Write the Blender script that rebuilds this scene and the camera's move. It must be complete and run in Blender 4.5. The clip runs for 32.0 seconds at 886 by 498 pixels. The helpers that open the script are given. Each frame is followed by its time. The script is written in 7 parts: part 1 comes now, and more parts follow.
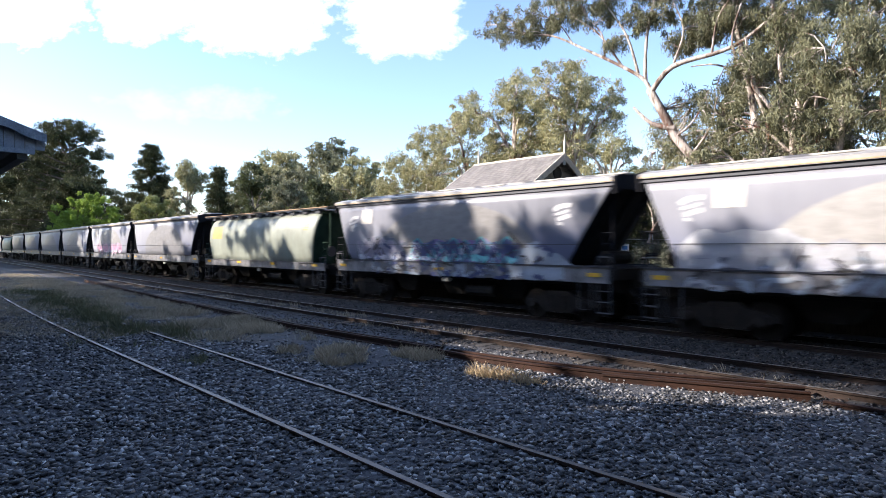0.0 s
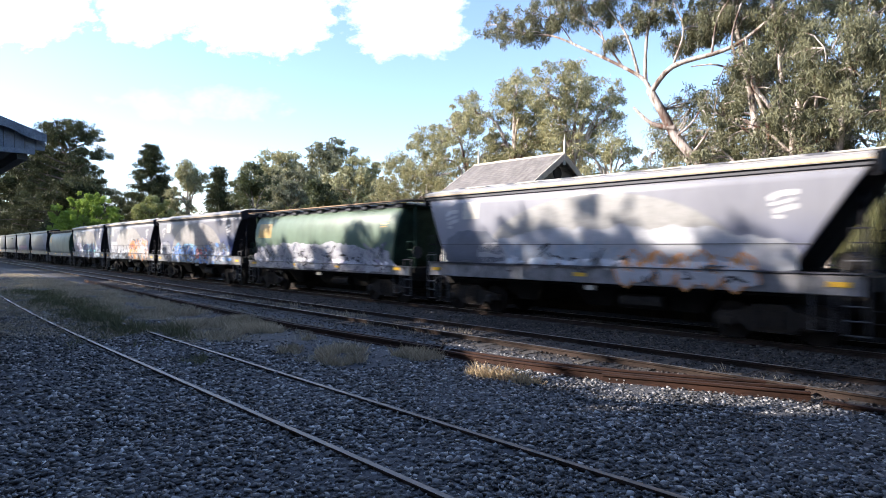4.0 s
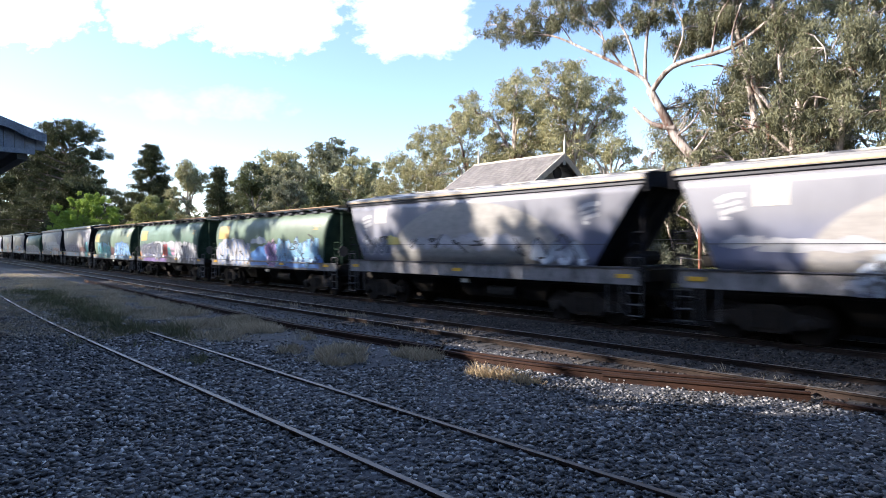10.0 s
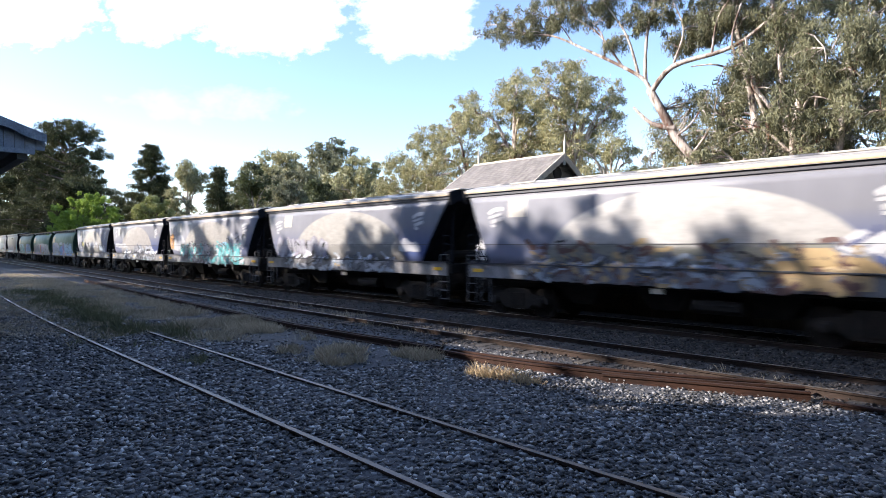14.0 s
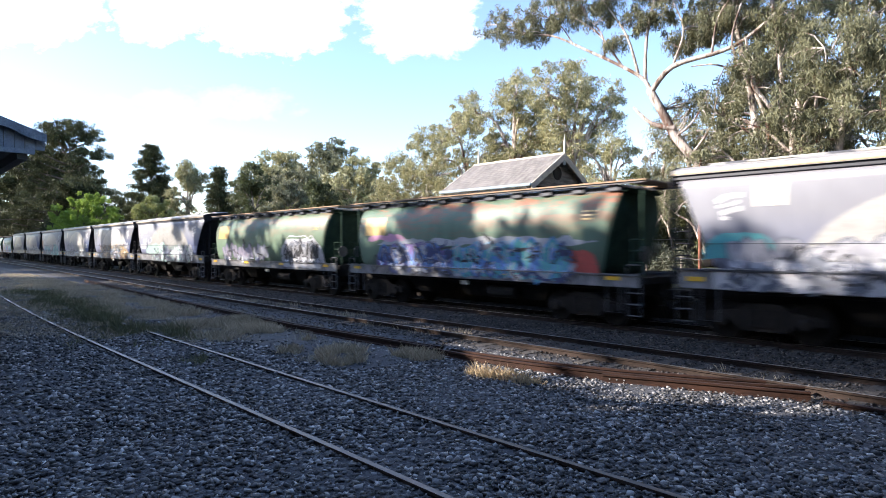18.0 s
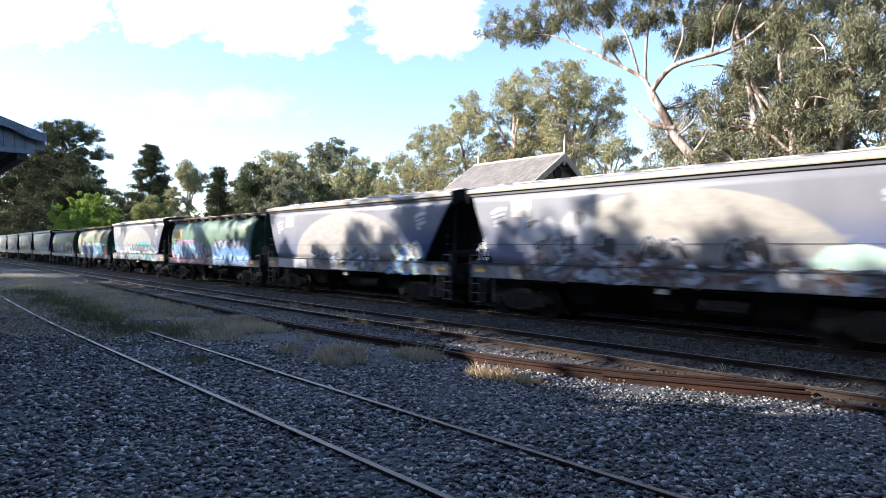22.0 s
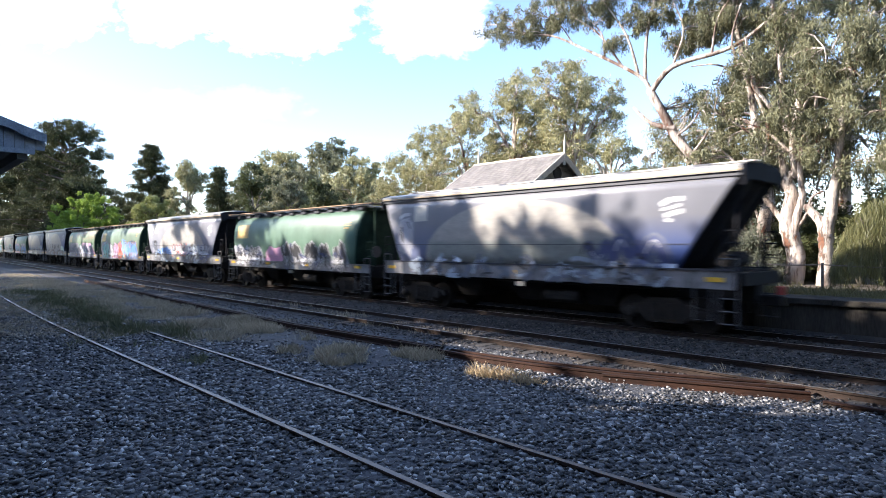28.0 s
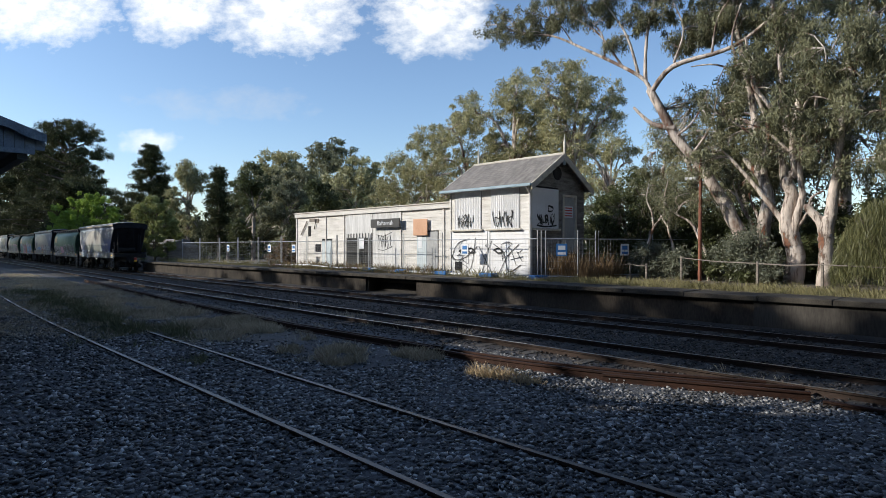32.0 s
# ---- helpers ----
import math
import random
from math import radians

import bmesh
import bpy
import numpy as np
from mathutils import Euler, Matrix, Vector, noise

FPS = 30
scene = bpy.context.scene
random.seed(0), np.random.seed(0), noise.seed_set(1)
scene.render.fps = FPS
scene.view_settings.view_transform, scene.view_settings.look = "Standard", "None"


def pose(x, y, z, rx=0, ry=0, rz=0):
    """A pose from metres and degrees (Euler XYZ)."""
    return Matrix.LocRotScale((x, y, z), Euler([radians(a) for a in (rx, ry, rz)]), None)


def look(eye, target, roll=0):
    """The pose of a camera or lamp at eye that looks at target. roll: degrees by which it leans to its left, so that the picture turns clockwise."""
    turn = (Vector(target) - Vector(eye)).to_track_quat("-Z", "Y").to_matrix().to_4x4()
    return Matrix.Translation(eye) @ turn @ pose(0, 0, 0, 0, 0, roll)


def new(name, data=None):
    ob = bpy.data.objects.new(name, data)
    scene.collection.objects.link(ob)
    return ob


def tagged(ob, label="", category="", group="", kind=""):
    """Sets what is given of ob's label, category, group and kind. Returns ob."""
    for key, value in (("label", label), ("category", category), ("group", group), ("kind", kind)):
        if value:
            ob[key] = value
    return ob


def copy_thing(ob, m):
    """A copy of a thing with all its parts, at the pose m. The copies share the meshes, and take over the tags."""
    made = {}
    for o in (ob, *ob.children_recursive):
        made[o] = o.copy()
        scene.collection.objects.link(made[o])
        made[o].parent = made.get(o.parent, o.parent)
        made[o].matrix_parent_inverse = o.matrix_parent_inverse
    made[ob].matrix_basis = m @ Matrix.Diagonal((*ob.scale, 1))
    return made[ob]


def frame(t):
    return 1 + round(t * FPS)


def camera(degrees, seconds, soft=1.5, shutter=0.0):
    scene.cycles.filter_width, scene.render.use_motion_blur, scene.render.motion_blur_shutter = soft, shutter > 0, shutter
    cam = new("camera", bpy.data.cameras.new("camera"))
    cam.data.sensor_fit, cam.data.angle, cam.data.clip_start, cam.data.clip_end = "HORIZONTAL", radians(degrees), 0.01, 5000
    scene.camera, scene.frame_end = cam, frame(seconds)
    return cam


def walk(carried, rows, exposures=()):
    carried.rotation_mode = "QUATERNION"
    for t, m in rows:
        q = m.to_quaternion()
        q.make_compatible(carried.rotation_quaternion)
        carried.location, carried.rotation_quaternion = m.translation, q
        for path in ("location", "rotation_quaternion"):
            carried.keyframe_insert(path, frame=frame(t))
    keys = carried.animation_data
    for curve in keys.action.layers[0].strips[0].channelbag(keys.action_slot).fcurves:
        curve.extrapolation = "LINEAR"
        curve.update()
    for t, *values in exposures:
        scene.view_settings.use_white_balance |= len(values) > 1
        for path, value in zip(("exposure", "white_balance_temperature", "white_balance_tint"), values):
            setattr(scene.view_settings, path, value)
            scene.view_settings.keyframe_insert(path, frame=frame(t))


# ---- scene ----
cam = camera(72.56, 32.0, soft=0.6, shutter=0.5)
EYE = (0.0, 0.0, 2.2)
AIM = (-7.27, 6.86, 2.153)
walk(cam, [(0.0, look(EYE, AIM)), (32.0, look(EYE, AIM))],
     exposures=[(0.0, 1.13, 6420, 15), (5.0, 1.18, 6420, 15), (13.0, 1.15, 6420, 15), (19.0, 1.33, 6410, 14), (22.0, 1.28, 6400, 13), (24.0, 1.38, 6400, 13), (27.5, 1.43, 6400, 14), (28.2, 1.43, 6400, 14), (29.0, 1.36, 6400, 14), (30.0, 0.53, 6340, 14), (31.0, 0.16, 6290, 10), (32.0, 0.06, 6280, 8)])

# ---- sky and sun ----
SUN_TRAVEL = Vector((0.62, 0.78, 0.0)).normalized()
SUN_EL = radians(27)
world = bpy.data.worlds.new("sky")
scene.world = world
world.use_nodes = True
wn = world.node_tree.nodes
sky = wn.new("ShaderNodeTexSky")
sky.sky_type = 'NISHITA'
sky.sun_disc = False
sky.sun_elevation = SUN_EL
sky.sun_rotation = math.atan2(-SUN_TRAVEL.x, -SUN_TRAVEL.y)
sky.air_density, sky.dust_density, sky.ozone_density = 1.0, 0.45, 1.1
tint = wn.new("ShaderNodeMix")
tint.data_type, tint.blend_type = 'RGBA', 'MULTIPLY'
tint.inputs[0].default_value, tint.inputs[7].default_value = 1.0, (0.96, 1.015, 1.12, 1)
world.node_tree.links.new(sky.outputs[0], tint.inputs[6])
world.node_tree.links.new(tint.outputs[2], wn["Background"].inputs[0])
wn["Background"].inputs[1].default_value = 0.15
sun_data = bpy.data.lights.new("sun", 'SUN')
sun_data.energy, sun_data.angle, sun_data.color = 4.6, radians(0.55), (1.0, 0.92, 0.81)
sun = new("sun", sun_data)
sun.matrix_world = look((0, 0, 50), Vector((0, 0, 50)) + Vector((SUN_TRAVEL.x * math.cos(SUN_EL), SUN_TRAVEL.y * math.cos(SUN_EL), -math.sin(SUN_EL))))


# ---- materials ----
def nodes_of(name):
    m = bpy.data.materials.new(name)
    m.use_nodes = True
    nt = m.node_tree
    return m, nt, nt.nodes["Principled BSDF"]


def link(nt, a, b):
    nt.links.new(a, b)


def noise_node(nt, scale, detail=4.0, rough=0.6, coord=None, stretch=None):
    n = nt.nodes.new("ShaderNodeTexNoise")
    n.inputs["Scale"].default_value, n.inputs["Detail"].default_value, n.inputs["Roughness"].default_value = scale, detail, rough
    if coord is None:
        coord = nt.nodes.new("ShaderNodeTexCoord").outputs["Object"]
    if stretch:
        mp = nt.nodes.new("ShaderNodeMapping")
        mp.inputs["Scale"].default_value = stretch
        link(nt, coord, mp.inputs["Vector"])
        coord = mp.outputs[0]
    link(nt, coord, n.inputs["Vector"])
    return n.outputs["Fac"]


def ramp(nt, fac, stops):
    r = nt.nodes.new("ShaderNodeValToRGB")
    el = r.color_ramp.elements
    while len(el) < len(stops):
        el.new(0.5)
    for e, (p, c) in zip(el, stops):
        e.position, e.color = p, (*c, 1)
    link(nt, fac, r.inputs[0])
    return r.outputs[0]


def mix(nt, fac, a, b, mode='MIX'):
    n = nt.nodes.new("ShaderNodeMix")
    n.data_type, n.blend_type = 'RGBA', mode
    for sock, v in ((n.inputs[0], fac), (n.inputs[6], a), (n.inputs[7], b)):
        if isinstance(v, (int, float)):
            sock.default_value = v
        elif isinstance(v, tuple):
            sock.default_value = (*v, 1)
        else:
            link(nt, v, sock)
    return n.outputs[2]


def calc(nt, op, a, b=0.0, c=0.0, clamp=False):
    n = nt.nodes.new("ShaderNodeMath")
    n.operation, n.use_clamp = op, clamp
    for sock, v in zip(n.inputs, (a, b, c)):
        if isinstance(v, (int, float)):
            sock.default_value = v
        else:
            link(nt, v, sock)
    return n.outputs[0]


def bump(nt, bsdf, fac, strength=0.3, dist=0.02):
    b = nt.nodes.new("ShaderNodeBump")
    b.inputs["Strength"].default_value, b.inputs["Distance"].default_value = strength, dist
    link(nt, fac, b.inputs["Height"])
    link(nt, b.outputs[0], bsdf.inputs["Normal"])


def surface(name, dark, light, scale=6.0, rough=0.8, metal=0.0, fine=60.0, relief=0.2, stretch=None, spec=0.3, island=0.0, world_at=False):
    """A weathered surface: large stains, fine grain and relief."""
    m, nt, p = nodes_of(name)
    tc = nt.nodes.new("ShaderNodeTexCoord").outputs["Object"]
    if world_at:
        tc = nt.nodes.new("ShaderNodeNewGeometry").outputs["Position"]
    a = noise_node(nt, scale, 5, 0.65, tc, stretch)
    b = noise_node(nt, fine, 3, 0.6, tc, stretch)
    f = calc(nt, 'MULTIPLY_ADD', b, 0.45, calc(nt, 'MULTIPLY', a, 0.75))
    c = ramp(nt, f, [(0.38, dark), (0.78, light)])
    if island:
        g = nt.nodes.new("ShaderNodeNewGeometry").outputs["Random Per Island"]
        v = calc(nt, 'MULTIPLY_ADD', g, 2 * island, 1 - island)
        hs = nt.nodes.new("ShaderNodeHueSaturation")
        link(nt, c, hs.inputs["Color"])
        link(nt, v, hs.inputs["Value"])
        c = hs.outputs[0]
    link(nt, c, p.inputs["Base Color"])
    p.inputs["Roughness"].default_value, p.inputs["Metallic"].default_value = rough, metal
    p.inputs["Specular IOR Level"].default_value = spec
    if relief:
        bump(nt, p, f, relief, 0.02)
    return m


def leaf_material(name, dark, light, through_light=0.22, gloss=0.35):
    m, nt, p = nodes_of(name)
    g = nt.nodes.new("ShaderNodeNewGeometry").outputs["Random Per Island"]
    # Random leaf tone; its broad clumps also imitate self-shadow in the crown.
    a = noise_node(nt, 0.55, 3, 0.6)
    f = calc(nt, 'MULTIPLY_ADD', g, 0.5, calc(nt, 'MULTIPLY', a, 0.65))
    c = ramp(nt, f, [(0.2, dark), (0.85, light)])
    link(nt, c, p.inputs["Base Color"])
    p.inputs["Roughness"].default_value = 0.45
    p.inputs["Specular IOR Level"].default_value = gloss
    tr = nt.nodes.new("ShaderNodeBsdfTranslucent")
    link(nt, c, tr.inputs["Color"])
    mx = nt.nodes.new("ShaderNodeMixShader")
    mx.inputs[0].default_value = through_light
    link(nt, p.outputs[0], mx.inputs[1])
    link(nt, tr.outputs[0], mx.inputs[2])
    link(nt, mx.outputs[0], nt.nodes["Material Output"].inputs["Surface"])
    return m


def bark_material(name, pale, grey, rust):
    """Smooth gum bark: pale skin with sharp-edged grey and rusty patches where it peels, and long hanging streaks."""
    m, nt, p = nodes_of(name)
    tc = nt.nodes.new("ShaderNodeTexCoord").outputs["Object"]
    a = noise_node(nt, 2.3, 5, 0.65, tc, (1, 1, 0.35))
    b = noise_node(nt, 16, 4, 0.7, tc, (1, 1, 0.3))
    white = tuple(min(0.8, v * 1.35) for v in pale)
    c = ramp(nt, a, [(0.3, grey), (0.37, rust), (0.4, grey), (0.47, pale), (0.6, white), (0.7, pale)])
    s = noise_node(nt, 5, 5, 0.75, tc, (1.8, 1.8, 0.16))
    c = mix(nt, ramp(nt, s, [(0.52, (0, 0, 0)), (0.6, (0.85, 0.85, 0.85))]), c, grey)
    k = noise_node(nt, 1.1, 3, 0.6, tc, (1, 1, 0.5))
    c = mix(nt, ramp(nt, k, [(0.52, (0, 0, 0)), (0.68, (0.85, 0.85, 0.85))]), c, tuple(0.5 * g + 0.25 * h for g, h in zip(grey, rust)))
    c = mix(nt, calc(nt, 'MULTIPLY', b, 0.28), c, grey)
    link(nt, c, p.inputs["Base Color"])
    p.inputs["Roughness"].default_value = 0.85
    bump(nt, p, calc(nt, 'MULTIPLY_ADD', s, 0.6, b), 0.6, 0.03)
    return m


def stone_material(name, stain):
    """Broken blue-grey stone: each piece has its own tone, a few of them pale."""
    m, nt, p = nodes_of(name)
    geo = nt.nodes.new("ShaderNodeNewGeometry")
    tone = ramp(nt, geo.outputs["Random Per Island"], [(0.0, (0.024, 0.025, 0.027)), (0.4, (0.085, 0.087, 0.093)), (0.7, (0.23, 0.235, 0.245)), (0.9, (0.46, 0.465, 0.48)), (1.0, (0.7, 0.71, 0.72))])
    grain = noise_node(nt, 80, 3, 0.6, geo.outputs["Position"])
    link(nt, mix(nt, calc(nt, 'MULTIPLY', grain, 0.8), mix(nt, 1.0, tone, stain, 'MULTIPLY'), (0.5, 0.48, 0.46), 'MULTIPLY'), p.inputs["Base Color"])
    p.inputs["Roughness"].default_value = 0.6
    bump(nt, p, grain, 0.3, 0.01)
    return m


M_STONE = stone_material("ballast_stone", (0.89, 0.865, 0.82))
M_TRACKSTONE = stone_material("dark_track_stone", (0.28, 0.235, 0.195))
M_DRYGRASS = leaf_material("dry_grass", (0.32, 0.245, 0.15), (0.74, 0.58, 0.37), 0.2)
M_DULLGRASS = leaf_material("dull_grass", (0.24, 0.2, 0.135), (0.66, 0.57, 0.42), 0.2)
M_LUSHGRASS = leaf_material("rank_green_grass", (0.06, 0.068, 0.036), (0.22, 0.225, 0.12), 0.2)
M_SALTBUSH = leaf_material("grey_green_leaves", (0.06, 0.07, 0.045), (0.27, 0.28, 0.2), 0.2)
M_WEEDS = leaf_material("brown_weeds", (0.07, 0.045, 0.026), (0.3, 0.205, 0.11), 0.2)
M_GREENGRASS = leaf_material("platform_grass", (0.1, 0.095, 0.04), (0.36, 0.32, 0.16), 0.25)
M_RUST = surface("rusty_steel", (0.008, 0.005, 0.004), (0.068, 0.032, 0.021), 4, 0.75, 0.15, 40, 0.3, (0.25, 1, 1))
M_RAILTOP = surface("worn_rail_head", (0.22, 0.2, 0.19), (0.5, 0.48, 0.46), 3, 0.35, 0.9, 30, 0.05, (0.2, 1, 1), 0.5)
M_RAILSIDE = surface("dark_rail_side", (0.018, 0.013, 0.011), (0.06, 0.04, 0.031), 5, 0.75, 0.2, 40, 0.2, (0.3, 1, 1))
M_SIDINGTOP = surface("dull_siding_rail_head", (0.06, 0.053, 0.047), (0.17, 0.15, 0.135), 3, 0.42, 0.6, 30, 0.05, (0.2, 1, 1), 0.5)
M_SLEEPER = surface("weathered_sleeper", (0.025, 0.022, 0.019), (0.1, 0.088, 0.075), 4, 0.9, 0, 30, 0.5, (0.6, 3, 1))
# Stained concrete; the shade on the platform face is put into its colour.
M_CONCRETE = surface("stained_shade_dark_concrete", (0.01, 0.009, 0.008), (0.075, 0.061, 0.048), 1.1, 0.9, 0, 18, 0.35, (1, 1, 0.35))
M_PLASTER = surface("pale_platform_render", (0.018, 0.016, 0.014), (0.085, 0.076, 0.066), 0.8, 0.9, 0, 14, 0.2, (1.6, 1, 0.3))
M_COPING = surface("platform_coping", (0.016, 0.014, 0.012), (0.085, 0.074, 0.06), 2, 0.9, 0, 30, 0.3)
# Underframe and wheel colours, darkened to carry the shade below the sills.
M_BLACK = surface("shade_dark_underframe", (0.007, 0.006, 0.006), (0.03, 0.027, 0.024), 4, 0.8, 0.1, 30, 0.2)
M_WHEEL = surface("shade_dark_bogie_steel", (0.007, 0.006, 0.006), (0.028, 0.023, 0.02), 5, 0.7, 0.3, 40, 0.2)
M_WHITEBOARD = surface("weathered_white_weatherboard", (0.5, 0.47, 0.42), (0.84, 0.81, 0.76), 1.5, 0.8, 0, 25, 0.15, (0.5, 1, 3))
M_WHITEPAINT = surface("white_painted_sheet", (0.7, 0.69, 0.68), (0.86, 0.85, 0.84), 1.2, 0.75, 0, 20, 0.05)
M_CREAM = surface("weathered_cream_trim", (0.42, 0.38, 0.31), (0.74, 0.69, 0.6), 3, 0.8, 0, 30, 0.1)
M_GREYBOARD = surface("bare_grey_weatherboard", (0.09, 0.078, 0.066), (0.36, 0.31, 0.26), 3, 0.85, 0, 25, 0.3, (0.4, 0.4, 3))
M_PEELING = surface("peeling_grey_weatherboard", (0.055, 0.047, 0.04), (0.34, 0.32, 0.3), 2.2, 0.85, 0, 14, 0.4, (0.6, 0.6, 4))
M_OLDSHEET = surface("streaked_white_sheet", (0.4, 0.39, 0.37), (0.82, 0.81, 0.79), 2.0, 0.75, 0, 24, 0.1, (3, 1, 0.35))
M_SLATE = surface("grey_slate_roof", (0.11, 0.1, 0.092), (0.31, 0.285, 0.26), 2.5, 0.75, 0, 30, 0.25, (2, 0.7, 0.7))
M_GUTTER = surface("blue_grey_gutter_paint", (0.2, 0.3, 0.36), (0.42, 0.52, 0.57), 2, 0.5, 0, 30, 0.05)
M_CANOPY = surface("faded_blue_grey_canopy_paint", (0.13, 0.16, 0.2), (0.34, 0.39, 0.45), 3, 0.7, 0, 30, 0.1)
M_DARK = surface("dark_opening", (0.012, 0.012, 0.013), (0.04, 0.04, 0.042), 3, 0.9, 0, 20, 0)
M_SIGN = surface("charcoal_sign_paint", (0.045, 0.045, 0.045), (0.085, 0.085, 0.08), 2, 0.6, 0, 20, 0)
M_ORANGE = surface("faded_orange_board", (0.55, 0.3, 0.18), (0.72, 0.45, 0.3), 2, 0.7, 0, 20, 0)
M_GREYDOOR = surface("grey_door_paint", (0.3, 0.3, 0.3), (0.48, 0.48, 0.47), 2, 0.65, 0, 20, 0.05)
M_PALEDOOR = surface("pale_blue_door_paint", (0.45, 0.52, 0.55), (0.66, 0.71, 0.72), 2, 0.65, 0, 20, 0.05)
M_INK = surface("black_spray_paint", (0.015, 0.015, 0.016), (0.05, 0.05, 0.05), 4, 0.6, 0, 20, 0)
M_GALV = surface("galvanised_steel", (0.32, 0.33, 0.34), (0.56, 0.57, 0.58), 6, 0.45, 0.6, 40, 0.05)
M_BLUEPLASTIC = surface("blue_plastic", (0.03, 0.13, 0.36), (0.07, 0.22, 0.5), 4, 0.5, 0, 30, 0)
M_PAPER = surface("white_notice_board", (0.7, 0.72, 0.74), (0.85, 0.86, 0.87), 3, 0.6, 0, 30, 0)
M_RED = surface("red_lettering", (0.5, 0.05, 0.04), (0.6, 0.1, 0.08), 3, 0.6, 0, 30, 0)
M_RUSTPOLE = surface("rusty_brown_pole", (0.14, 0.05, 0.03), (0.32, 0.14, 0.09), 4, 0.7, 0.1, 30, 0.1)
M_BARK = bark_material("gum_bark", (0.58, 0.5, 0.43), (0.12, 0.085, 0.065), (0.26, 0.095, 0.042))
M_DARKBARK = bark_material("dark_bark", (0.16, 0.13, 0.1), (0.1, 0.08, 0.065), (0.08, 0.06, 0.05))
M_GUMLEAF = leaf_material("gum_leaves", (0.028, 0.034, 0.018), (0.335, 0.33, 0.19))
# Lighter copy of the gum leaves, with sunlight put into the colour.
M_GUMLEAF_SUNLIT = leaf_material("sunlit_gum_leaves", (0.095, 0.096, 0.04), (0.57, 0.53, 0.28))
M_PINELEAF = leaf_material("dark_pine_foliage", (0.02, 0.027, 0.014), (0.115, 0.122, 0.055), 0.15, 0.08)
M_BRIGHTLEAF = leaf_material("bright_green_leaves", (0.12, 0.2, 0.028), (0.36, 0.48, 0.08), 0.4)
M_BUSHLEAF = leaf_material("shrub_leaves", (0.028, 0.037, 0.015), (0.15, 0.165, 0.066), 0.25)
M_WEEPING = leaf_material("weeping_shrub_foliage", (0.06, 0.065, 0.026), (0.25, 0.245, 0.105), 0.25)
M_YELLOWLEAF = leaf_material("yellow_green_leaves", (0.12, 0.14, 0.04), (0.36, 0.38, 0.13), 0.3)


# ---- mesh helpers ----
def finish(name, verts, faces, material, parent=None, label="", smooth=False):
    """One mesh object from arrays of vertices and equal-sided faces."""
    v, f = np.asarray(verts, dtype=np.float32), np.asarray(faces, dtype=np.int32)
    me = bpy.data.meshes.new(name)
    k = f.shape[1]
    me.vertices.add(len(v))
    me.vertices.foreach_set("co", v.ravel())
    me.loops.add(f.size)
    me.loops.foreach_set("vertex_index", f.ravel())
    me.polygons.add(len(f))
    me.polygons.foreach_set("loop_start", np.arange(0, f.size, k, dtype=np.int32))
    me.polygons.foreach_set("use_smooth", np.full(len(f), smooth))
    me.update(calc_edges=True)
    me.materials.append(material)
    ob = new(name, me)
    if parent is not None:
        ob.parent = parent
    if label:
        ob["label"] = label
    return ob


def part(name, bm, material, parent=None, label="", smooth=False):
    me = bpy.data.meshes.new(name)
    bmesh.ops.recalc_face_normals(bm, faces=bm.faces)
    if smooth:
        for f in bm.faces:
            f.smooth = True
    bm.to_mesh(me)
    bm.free()
    me.materials.append(material)
    ob = new(name, me)
    if parent is not None:
        ob.parent = parent
    if label:
        ob["label"] = label
    return ob


def same(ob, name, loc, parent, rz=0.0):
    """Another object on the mesh of ob."""
    o = new(name, ob.data)
    o.parent = parent
    o.location = loc
    o.rotation_euler = (0, 0, rz)
    return o


def box(bm, x0, x1, y0, y1, z0, z1, bevel=0.0):
    r = bmesh.ops.create_cube(bm, size=1.0)["verts"]
    bmesh.ops.scale(bm, vec=(x1 - x0, y1 - y0, z1 - z0), verts=r)
    bmesh.ops.translate(bm, vec=((x0 + x1) / 2, (y0 + y1) / 2, (z0 + z1) / 2), verts=r)
    if bevel:
        edges = list({e for v in r for e in v.link_edges})
        bmesh.ops.bevel(bm, geom=edges, offset=bevel, segments=1, affect='EDGES')
    return bm


def boxed(x0, x1, y0, y1, z0, z1, bevel=0.0):
    return box(bmesh.new(), x0, x1, y0, y1, z0, z1, bevel)


def prism(bm, outline, axis, a, b):
    """A closed outline in the two other axes, drawn out along axis from a to b."""
    def at(p, t):
        q = list(p)
        q.insert("xyz".index(axis), t)
        return q
    va, vb = [bm.verts.new(at(p, a)) for p in outline], [bm.verts.new(at(p, b)) for p in outline]
    n = len(outline)
    bm.faces.new(va)
    bm.faces.new(vb[::-1])
    for i in range(n):
        bm.faces.new((va[i], va[(i + 1) % n], vb[(i + 1) % n], vb[i]))
    return bm


def tube_arrays(pts, radii, seg=7):
    pts = [Vector(p) for p in pts]
    vs, fs = [], []
    up = Vector((0.3, 0.2, 0.93)).normalized()
    for i, p in enumerate(pts):
        d = (pts[min(i + 1, len(pts) - 1)] - pts[max(i - 1, 0)]).normalized()
        if abs(d.dot(up)) > 0.95:
            up2 = Vector((1, 0.1, 0))
        else:
            up2 = up
        s = d.cross(up2).normalized()
        t = d.cross(s)
        for k in range(seg):
            a = 2 * math.pi * k / seg
            q = p + (s * math.cos(a) + t * math.sin(a)) * radii[i]
            vs.append((q.x, q.y, q.z))
    for i in range(len(pts) - 1):
        for k in range(seg):
            fs.append((i * seg + k, i * seg + (k + 1) % seg, (i + 1) * seg + (k + 1) % seg, (i + 1) * seg + k))
    return vs, fs


